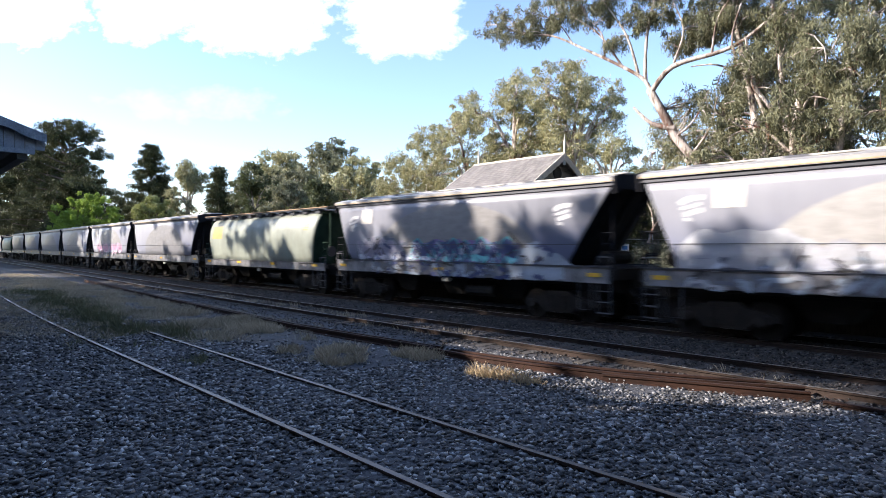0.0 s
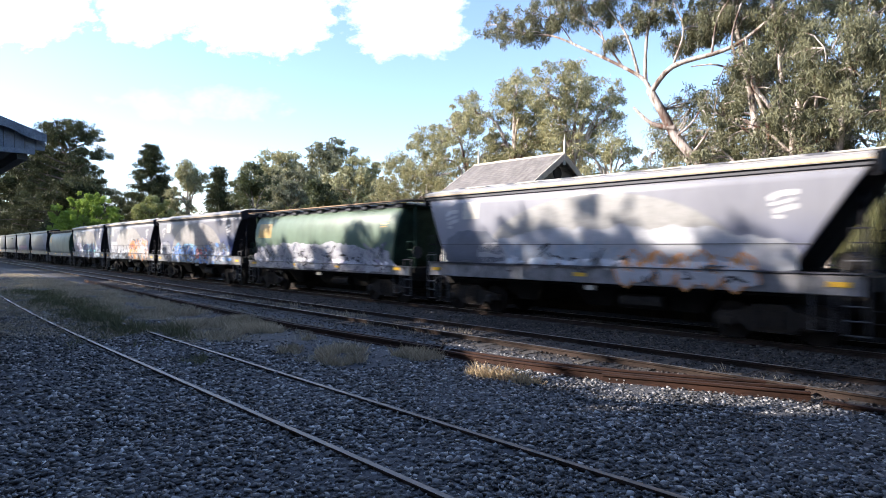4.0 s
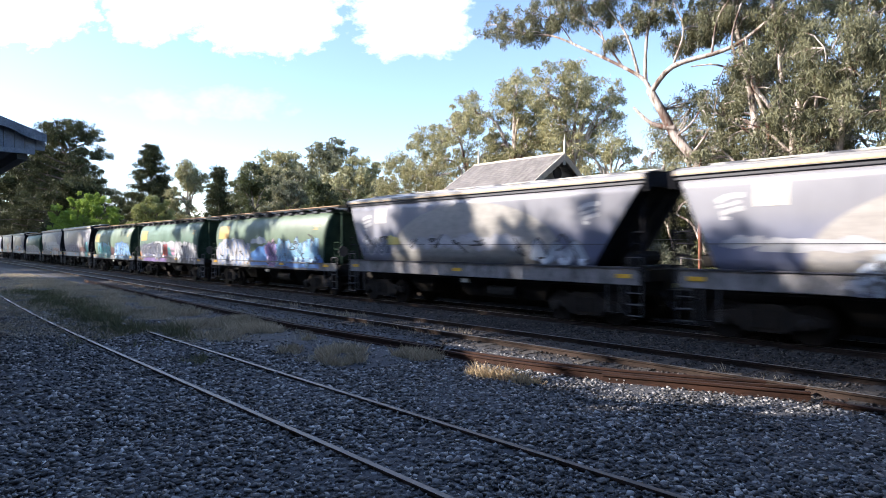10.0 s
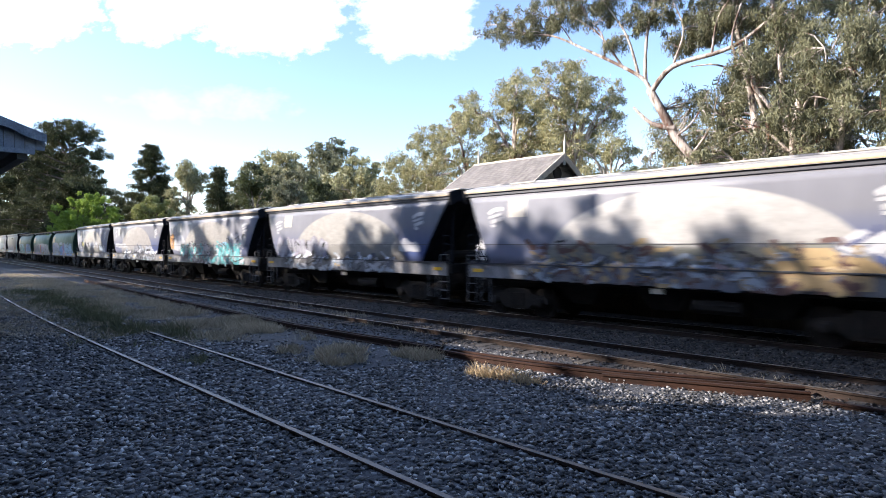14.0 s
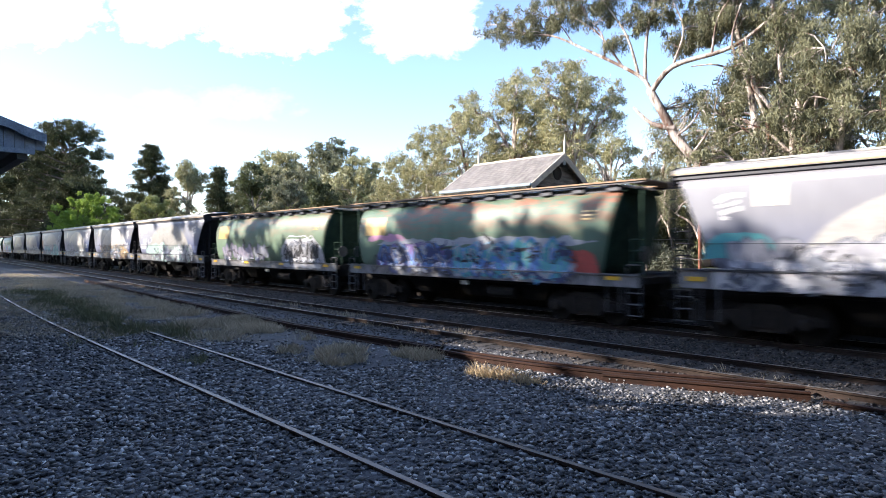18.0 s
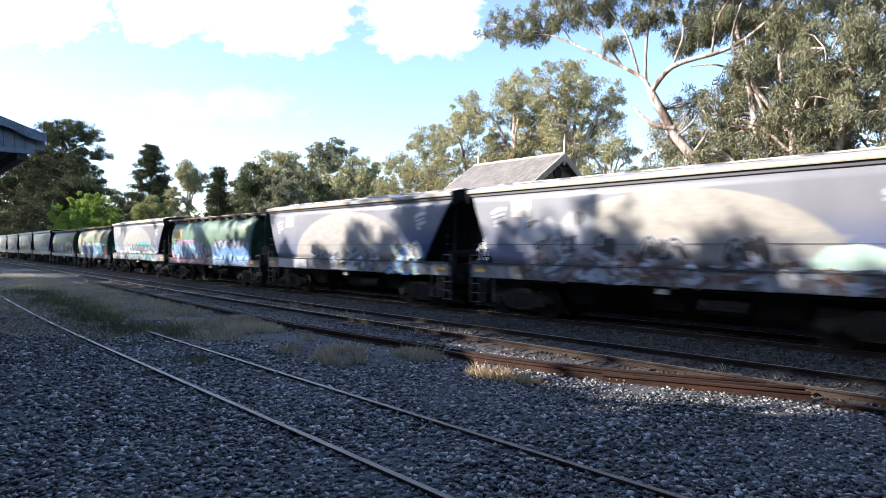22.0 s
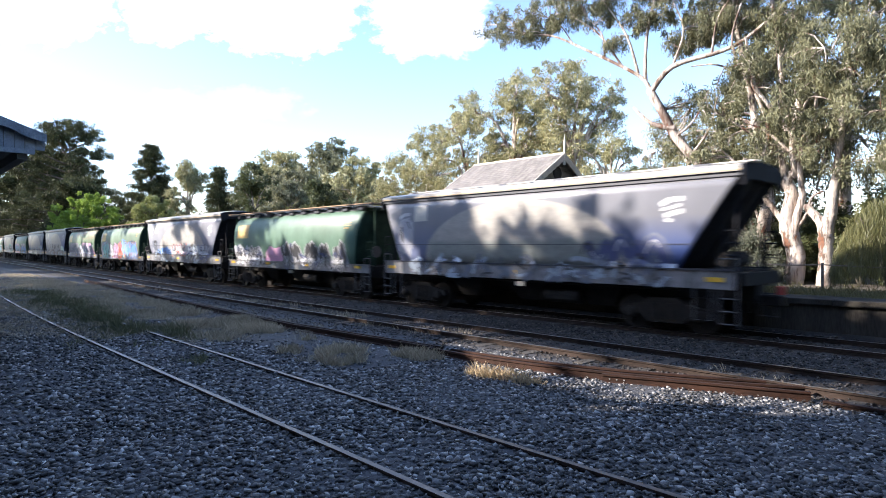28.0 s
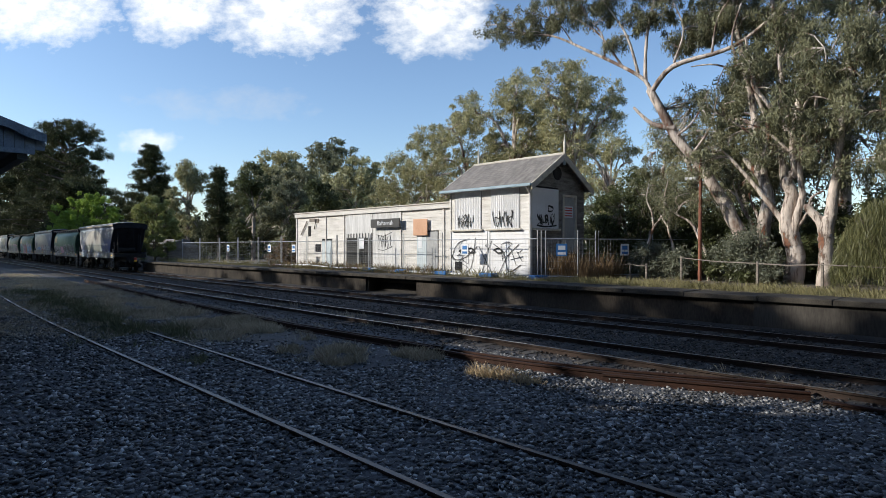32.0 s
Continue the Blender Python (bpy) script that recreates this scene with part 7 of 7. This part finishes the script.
        p = np.repeat(c, 26, axis=0) + nr.normal(size=(n * 26, 3)) * (1.0, 1.0, 0.7)
        leaves_at(A, nr, p, 0.85, 0.45, 0.3)
    w = A.done("woodland", M_BUSHLEAF)
    tagged(w, "dark belt of woodland behind the station", "woods", kind="stuff")
    # unseen shade trees, added on the near side, behind the camera
    for i, (x, y, h, wd, tufts) in enumerate(((-150, -8, 21, 9, 300), (-132, -9, 22, 9, 300), (-114, -8, 21, 9, 280), (-98, -9, 20, 8, 220), (-78, -8, 13, 5, 110), (-62, -8, 13, 5, 110), (-50, -9, 14, 5, 110),
                                             (-42, -9, 14.5, 5, 150), (-35, -9, 14.5, 5, 190), (-28, -9, 13.0, 3.2, 110), (9, 6, 15, 5.5, 220), (10, -5, 15, 6, 220), (10, 17, 15, 5.5, 220))):
        gum("gum_tree", "unseen gum tree added to shade the yard", (x, y, -0.1), h, wd, 200 + i, M_GUMLEAF, tufts, 34, 1.15, 0.5, spread=0.55, low=0.0, forks=9, group="gums behind the canopy", twigs=False)
    # unseen second row, added to keep sky light off the far wagons
    for i, (x, h) in enumerate(((-152, 30), (-136, 31), (-120, 30), (-106, 27))):
        gum("gum_tree", "unseen tall dense gum added to block sky light", (x, -17, -0.1), h, 9, 260 + i, M_GUMLEAF, 300, 26, 1.95, 0.6, spread=1.2, low=0.0, forks=10, group="tall gums round the yard", twigs=False)
    # unseen ring of tall gums, added to cut sky light on yard and wagons
    for i, (x, y) in enumerate(((-9, -26), (5, -25), (18, -21), (28, -10), (33, 4), (30, 18))):
        gum("gum_tree", "unseen tall bushy gum added to block sky light", (x, y, -0.1), 25, 9, 240 + i, M_GUMLEAF, 260, 30, 1.9, 0.6, spread=1.1, low=0.0, forks=9, group="tall gums round the yard", twigs=False)
    # unseen flat crown, added to shade the ballast beside the main line
    limbs = [([(0, 0, -0.2), (0.3, 0, 8), (0, 0, 14)], 0.5, 0.3), ([(0, 0, 13), (-4, 0, 16), (-7, 0, 18)], 0.2, 0.06), ([(0, 0, 13), (4, 0, 16.5), (9, 0, 18)], 0.2, 0.06)]
    crowns = [((x, 0, 18.7 + 0.3 * math.sin(x)), (3.0, 1.2, 0.7), 26) for x in (-7.5, -3, 1.5, 6, 10.5)]
    crowns += [((x, 0.3, z), (2.2, 1.2, 1.1), 26) for x, z in ((2.6, 16.8), (6.5, 16.2), (10.5, 16.6), (4.5, 15.0), (8.5, 14.6))]
    plant("gum_tree", "unseen flat-crowned gum tree added to shade the tracks", (-22, -14, -0.1), limbs, crowns, M_BARK, M_GUMLEAF, 215, 60, 0.9, 0.5, 0.7, (0.7, 0.7, 0.4))
    # unseen open-crowned gums, added and shaped so that their tufts dapple the wagons
    rise = (14.5 + 10.0) / SUN_TRAVEL.y
    for i, x0 in enumerate((-98, -86, -74, -62, -52, -42.5, -33.5)):
        nr, rng = np.random.default_rng(300 + i), random.Random(300 + i)
        x1 = (-86, -74, -62, -52, -42.5, -33.5, -22)[i]
        c = 0.5 * (x0 + x1)
        t = empty("gum_tree", (c, -10, -0.1))
        tagged(t, "unseen open-crowned gum tree shaped to dapple the wagons", "tree", "gums behind the canopy")
        W, F = Arrays(), Arrays()
        limb(W, [(0, 0, -0.2), (0.4, 0, 7), (0, 0, 13.5)], 0.42, 0.25)
        spots = []
        for gx in np.arange(x0, x1, 0.42):
            for gz in np.arange(14.6, 20.6, 0.38):
                # X, Z: where this tuft's shade lands on the wagon side
                X, Z = gx + rise * SUN_TRAVEL.x, gz - rise * math.tan(SUN_EL)
                if X < -58:
                    cut = -0.12 if X < -76 else 0.1
                elif X < -42:
                    cut = 0.42
                elif X < -31:
                    cut = 0.16
                elif X < -14:
                    cut = (0.14 if X < -22 else 0.0) + 0.08 * (Z - 2.4)
                else:
                    cut = -0.17 + 0.5 * (Z - (2.15 + 0.09 * (-9 - X)) + 0.25 * max(0.0, X + 8.5))
                if Z < 0.95:
                    cut = -0.55
                n = noise.noise((gx * 0.42, gz * 0.5, 3.0)) + 0.5 * noise.noise((gx * 1.1, gz * 1.2, 8.0))
                if n > cut:
                    spots.append((gx - c + rng.uniform(-0.2, 0.2), rng.uniform(-0.7, 0.7), gz + rng.uniform(-0.2, 0.2)))
        P = np.repeat(np.array(spots), 30, axis=0)
        P = P + nr.normal(size=P.shape) * 0.16
        leaves_at(F, nr, P, 0.46, 0.5, 0.7)
        for k in range(5):
            s = rng.choice(spots)
            limb(W, [(0, 0, 12 + 0.3 * k), (s[0] * 0.5, 0, 0.5 * (s[2] + 13.5)), s], 0.13, 0.04)
        W.done("trunk", M_BARK, t, smooth=True)
        F.done("crown", M_GUMLEAF, t)
    # unseen hedge, added; its heights set the shadow edge across the yard
    for i in range(8):
        shrub((-23 + 3.6 * i, -6.5, -0.1), 2.7, (9.0, 8.7, 9.6, 11.2, 11.4, 11.4, 11.4, 11.4)[i], 220 + i, M_BUSHLEAF, "unseen dense hedge tree added to shade the yard", 200, 36, 0.78, "hedge_tree")


make_far_trees()


# ---- grass and stones ----
def make_grass():
    nr = np.random.default_rng(5)

    def blades(A, x, y, h, n_per, spread, lean=0.35):
        n = len(x)
        m = n * n_per
        X = np.repeat(x, n_per) + nr.normal(size=m) * spread
        Y = np.repeat(y, n_per) + nr.normal(size=m) * spread
        H = np.repeat(h, n_per) * nr.uniform(0.4, 1.15, m)
        Z = np.array([ground_z(a, b) for a, b in zip(X, Y)]) if m < 60000 else np.full(m, -0.07)
        dx, dy = nr.normal(size=m) * lean * H, nr.normal(size=m) * lean * H
        w = 0.004 + 0.004 * nr.uniform(size=m)
        a = nr.uniform(0, 2 * math.pi, m)
        v = np.empty((m, 4, 3))
        v[:, 0] = np.stack([X - w * np.cos(a), Y - w * np.sin(a), Z - 0.02], 1)
        v[:, 1] = np.stack([X + w * np.cos(a), Y + w * np.sin(a), Z - 0.02], 1)
        v[:, 2] = np.stack([X + dx * 0.5 + w * 0.7, Y + dy * 0.5, Z + H * 0.6], 1)
        v[:, 3] = np.stack([X + dx, Y + dy, Z + H], 1)
        A.add(v.reshape(-1, 3), np.arange(4 * m).reshape(m, 4))
    A = Arrays()
    n = 52
    x = nr.uniform(-7.5, -6.15, n)
    blades(A, x, 7.82 + 0.18 * (x + 7.3) + nr.normal(size=n) * 0.09, nr.uniform(0.08, 0.26, n), 15, 0.045, 0.5)
    g = A.done("grass_tuft", M_DRYGRASS)
    tagged(g, "sunlit tuft of dry straw-coloured grass beside loose rails", "grass", kind="stuff")
    def patchy(x, y, cut):
        ok = np.array([noise.noise((a * 0.55, b * 0.9, 1.0)) + 0.5 * noise.noise((a * 1.7, b * 1.9, 4.0)) > cut for a, b in zip(x, y)])
        return x[ok], y[ok]
    A = Arrays()
    n = 5200
    x = -9.0 - 14 * nr.uniform(0, 1, n)
    y = 7.5 + nr.normal(size=n) * 0.75
    x, y = patchy(x, np.clip(y, 5.9, 8.4), 0.16)
    blades(A, x, y, nr.uniform(0.08, 0.24, len(x)), 15, 0.07, 0.45)
    n = 3600
    x = -18.0 - 30 * nr.uniform(0, 1, n)
    y = 7.4 + nr.normal(size=n) * 0.9
    x, y = patchy(x, np.clip(y, 5.6, 9.0 - 0.02 * (x + 18)), 0.0)
    blades(A, x, y, nr.uniform(0.06, 0.2, len(x)), 13, 0.12, 0.6)
    n = 5000
    x = nr.uniform(-60, -14, n)
    y = nr.uniform(1.6, 9.2, n)
    ok = x < 1.35 * y - 21.5
    x, y = patchy(x[ok], y[ok], -0.14)
    blades(A, x, y, nr.uniform(0.05, 0.16, len(x)), 13, 0.2, 0.85)
    n = 500
    x, y = patchy(nr.uniform(-40, -9, n), 11.2 + nr.normal(size=n) * 0.35, 0.12)
    blades(A, x, y, nr.uniform(0.06, 0.18, len(x)), 12, 0.1)
    n = 12
    blades(A, nr.uniform(-6, -3, n), 11.1 + nr.normal(size=n) * 0.25, nr.uniform(0.06, 0.18, n), 7, 0.05)
    g = A.done("dry_grass", M_DULLGRASS)
    tagged(g, "dull dry grass growing along the sidings", "grass", kind="stuff")
    A = Arrays()
    n = 1500
    x = -14.5 - 22 * nr.uniform(0, 1, n)
    y = np.array([5.0 + siding_bend(v) for v in x]) + nr.normal(size=n) * 0.5
    x, y = patchy(x, y, -0.08)
    blades(A, x, y, nr.uniform(0.08, 0.3, len(x)), 15, 0.1, 0.3)
    n = 22
    blades(A, -11.9 + nr.normal(size=n) * 0.28, 4.75 + nr.normal(size=n) * 0.2, nr.uniform(0.06, 0.16, n), 15, 0.06)
    g = A.done("green_grass", M_LUSHGRASS)
    tagged(g, "rank green grass growing over the curved siding", "grass", kind="stuff")
    A = Arrays()
    n = 1500
    blades(A, nr.uniform(-16, 2, n), 18.9 + np.abs(nr.normal(size=n)) * 1.4, nr.uniform(0.08, 0.27, n), 12, 0.12)
    n = 700
    blades(A, nr.uniform(-58, -16, n), nr.uniform(18.9, 20.6, n), nr.uniform(0.1, 0.45, n), 12, 0.12)
    g = A.done("platform_grass", M_GREENGRASS)
    tagged(g, "yellow-green grass along the back of the platform", "grass", kind="stuff")
    A = Arrays()
    n = 130
    blades(A, nr.uniform(-15.6, -13.6, n), nr.uniform(20.5, 23.8, n), nr.uniform(0.5, 1.25, n), 22, 0.1, 0.22)
    n = 220
    blades(A, nr.uniform(-37, -21, n), 18.6 + 2.1 * nr.uniform(0, 1, n) ** 0.6, nr.uniform(0.15, 0.55, n), 14, 0.12, 0.3)
    g = A.done("tall_dry_weeds", M_WEEDS)
    tagged(g, "tall brown dry weeds against the signal box", "weeds", kind="stuff")


make_grass()


def make_ballast():
    """Angular stones over the yard, thickest near at hand."""
    nr = np.random.default_rng(2)
    lump = np.array([(1, 0.3, 0), (-1, -0.2, 0.1), (0.2, 1, 0), (-0.1, -1, 0.1), (0.2, 0.1, 1), (-0.2, 0, -1)], float) * 0.66
    sides = np.array([(0, 2, 4), (2, 1, 4), (1, 3, 4), (3, 0, 4), (2, 0, 5), (1, 2, 5), (3, 1, 5), (0, 3, 5)])

    def scatter(A, x0, x1, y0, y1, per, size, keep=None, lift=0.0):
        n = int((x1 - x0) * (y1 - y0) * per)
        x, y = nr.uniform(x0, x1, n), nr.uniform(y0, y1, n)
        ok = (y > -0.1 * x) & (y < -5.5 * x + 8) & (np.hypot(x, y) > 3.6)
        if keep is not None:
            ok &= keep(x, y)
        x, y = x[ok], y[ok]
        n = len(x)
        s = size * nr.uniform(0.55, 1.45, (n, 1)) * nr.uniform(0.65, 1.25, (n, 3))
        v = lump[None] * (1 + nr.uniform(-0.35, 0.3, (n, 6, 3))) + nr.uniform(-0.16, 0.16, (n, 6, 3))
        v = v * s[:, None, :]
        q = nr.normal(size=(n, 4))
        q /= np.linalg.norm(q, axis=1)[:, None]
        w, a, b, c = q.T
        R = np.stack([np.stack([1 - 2 * (b * b + c * c), 2 * (a * b - c * w), 2 * (a * c + b * w)], -1), np.stack([2 * (a * b + c * w), 1 - 2 * (a * a + c * c), 2 * (b * c - a * w)], -1), np.stack([2 * (a * c - b * w), 2 * (b * c + a * w), 1 - 2 * (a * a + b * b)], -1)], 1)
        v = np.einsum('nij,nkj->nki', R, v)
        v[:, :, 2] *= 0.62
        z = np.where(y < 6.8, -0.075, -0.075 - 0.06 * np.clip((y - 6.8) / 2.2, 0, 1)) + nr.uniform(-0.022, 0.024, n) + lift
        v += np.stack([x, y, z], 1)[:, None, :]
        A.add(v.reshape(-1, 3), (sides[None] + 6 * np.arange(n)[:, None, None]).reshape(-1, 3))
    A = Arrays()
    scatter(A, -9, 1.5, 0.3, 7.5, 640, 0.058)
    scatter(A, -26, -9, 0.6, 6.4, 240, 0.066)
    scatter(A, -10, 2, 7.5, 10.0, 480, 0.052)
    scatter(A, -30, -9, 6.2, 9.8, 70, 0.05)
    g = A.done("ballast_stones", M_STONE, smooth=True)
    tagged(g, "loose blue-grey angular ballast stones", "ballast", kind="stuff")
    A = Arrays()
    scatter(A, -14, 1, 12.4, 14.9, 260, 0.055)
    scatter(A, -14, 1, 10.0, 12.4, 200, 0.052)
    scatter(A, -45, -14, 12.2, 15.0, 60, 0.07)
    scatter(A, -26, 1, 15.15, 16.5, 130, 0.058)
    scatter(A, -26, 1, 16.9, 17.6, 150, 0.06, lift=0.09)
    scatter(A, -24, -10, 9.3, 12.4, 110, 0.056)
    scatter(A, -40, -24, 9.6, 12.2, 40, 0.07)
    g = A.done("track_stones", M_TRACKSTONE, smooth=True)
    tagged(g, "dark brown-grey ballast between the tracks", "ballast", kind="stuff")


make_ballast()


# ---- clouds ----
CLOUDS = []


def cloud_bank(name, px, py, wide, high, seed, cover, strength, far=2400.0, scale=5.5, soft=0.75):
    """A distant glowing cloud sheet, at degrees right of and above the view's axis."""
    fwd = (Vector(AIM) - Vector(EYE)).normalized()
    right = fwd.cross(Vector((0, 0, 1))).normalized()
    up = right.cross(fwd)
    at = Vector(EYE) + (fwd + right * px + up * py) * far
    m, nt, p = nodes_of(name + "_vapour")
    tc = nt.nodes.new("ShaderNodeTexCoord").outputs["Object"]
    sep = nt.nodes.new("ShaderNodeSeparateXYZ")
    link(nt, tc, sep.inputs[0])
    W, H = wide * far, high * far
    ex, ey = calc(nt, 'DIVIDE', sep.outputs[0], W / 2), calc(nt, 'DIVIDE', sep.outputs[1], H / 2)
    d = calc(nt, 'ADD', calc(nt, 'POWER', calc(nt, 'ABSOLUTE', ex), 2.6), calc(nt, 'POWER', calc(nt, 'ABSOLUTE', ey), 2.6))
    mp = nt.nodes.new("ShaderNodeMapping")
    mp.inputs["Location"].default_value = (seed * 7.3, seed * 3.1, seed)
    mp.inputs["Scale"].default_value = (scale / (0.2 * far), 1.5 * scale / (0.2 * far), 1)
    link(nt, tc, mp.inputs["Vector"])
    n = noise_node(nt, 1.0, 9, 0.6, mp.outputs[0])
    f = calc(nt, 'SUBTRACT', calc(nt, 'MULTIPLY_ADD', n, 1.5, cover), calc(nt, 'MULTIPLY', d, 0.9))
    alpha = calc(nt, 'DIVIDE', calc(nt, 'SUBTRACT', f, 0.35), soft, clamp=True)
    em, tr, mx = nt.nodes.new("ShaderNodeEmission"), nt.nodes.new("ShaderNodeBsdfTransparent"), nt.nodes.new("ShaderNodeMixShader")
    em.inputs["Color"].default_value, em.inputs["Strength"].default_value = (1.0, 0.98, 0.955, 1), strength
    link(nt, alpha, mx.inputs[0])
    link(nt, tr.outputs[0], mx.inputs[1])
    link(nt, em.outputs[0], mx.inputs[2])
    link(nt, mx.outputs[0], nt.nodes["Material Output"].inputs["Surface"])
    ob = finish(name, [(-W / 2, -H / 2, 0), (W / 2, -H / 2, 0), (W / 2, H / 2, 0), (-W / 2, H / 2, 0)], [(0, 1, 2, 3)], m)
    rot = Matrix((right, up, -fwd)).transposed().to_4x4()
    ob.matrix_basis = Matrix.Translation(at) @ rot
    tagged(ob, "bright white cumulus cloud drifting across the sky", "cloud", kind="structure")
    CLOUDS.append((ob, tuple(at), tuple(right * far * 0.05)))


cloud_bank("cloud_bank", -0.735, 0.405, 0.36, 0.165, 1.0, 0.23, 1.2)
cloud_bank("cloud_bank", -0.495, 0.405, 0.2, 0.155, 3.3, 0.22, 1.2, 2350)
cloud_bank("cloud_bank", -0.31, 0.395, 0.3, 0.185, 2.1, 0.22, 1.2, 2420)
cloud_bank("cloud_bank", -0.07, 0.39, 0.25, 0.18, 2.6, 0.2, 1.2, 2380)
cloud_bank("cloud_wisp", -0.42, 0.24, 0.5, 0.09, 4.2, -0.12, 0.8, 2600, 4.0, 2.2)
cloud_bank("cloud_low", -0.54, 0.178, 0.14, 0.052, 5.5, 0.06, 1.2, 2700, 6.0, 1.1)


def roll_wheels():
    """The wheels of one bogie turn as it rolls; all others share their turning."""
    sets = [o for _, car in CARS for b in car.children if b.name.startswith("bogie") for o in b.children if o.name.startswith("wheelset")]
    for dx in (-0.9, 0.9):
        alike = [o for o in sets if abs(o.location.x - dx) < 0.1]
        first = alike[0]
        walk(first, [(i / 30, pose(dx, 0, 0.46, 0, -math.degrees(run(i / 30) / 0.46), 0)) for i in range(961)])
        for o in alike[1:]:
            o.rotation_mode = "QUATERNION"
            o.animation_data_create()
            o.animation_data.action = first.animation_data.action
            o.animation_data.action_slot = first.animation_data.action_slot


def motions():
    for k, car in CARS:
        x = GAP0 + k * PITCH - PITCH / 2
        walk(car, [(t, on_line(x - run(t))) for t in range(0, 33, 2)])
    roll_wheels()
    for bank, at, go in CLOUDS:
        walk(bank, [(t, Matrix.Translation(Vector(at) + Vector(go) * (t / 32.0)) @ bank.matrix_basis.to_3x3().to_4x4()) for t in (0.0, 16.0, 32.0)])


motions()
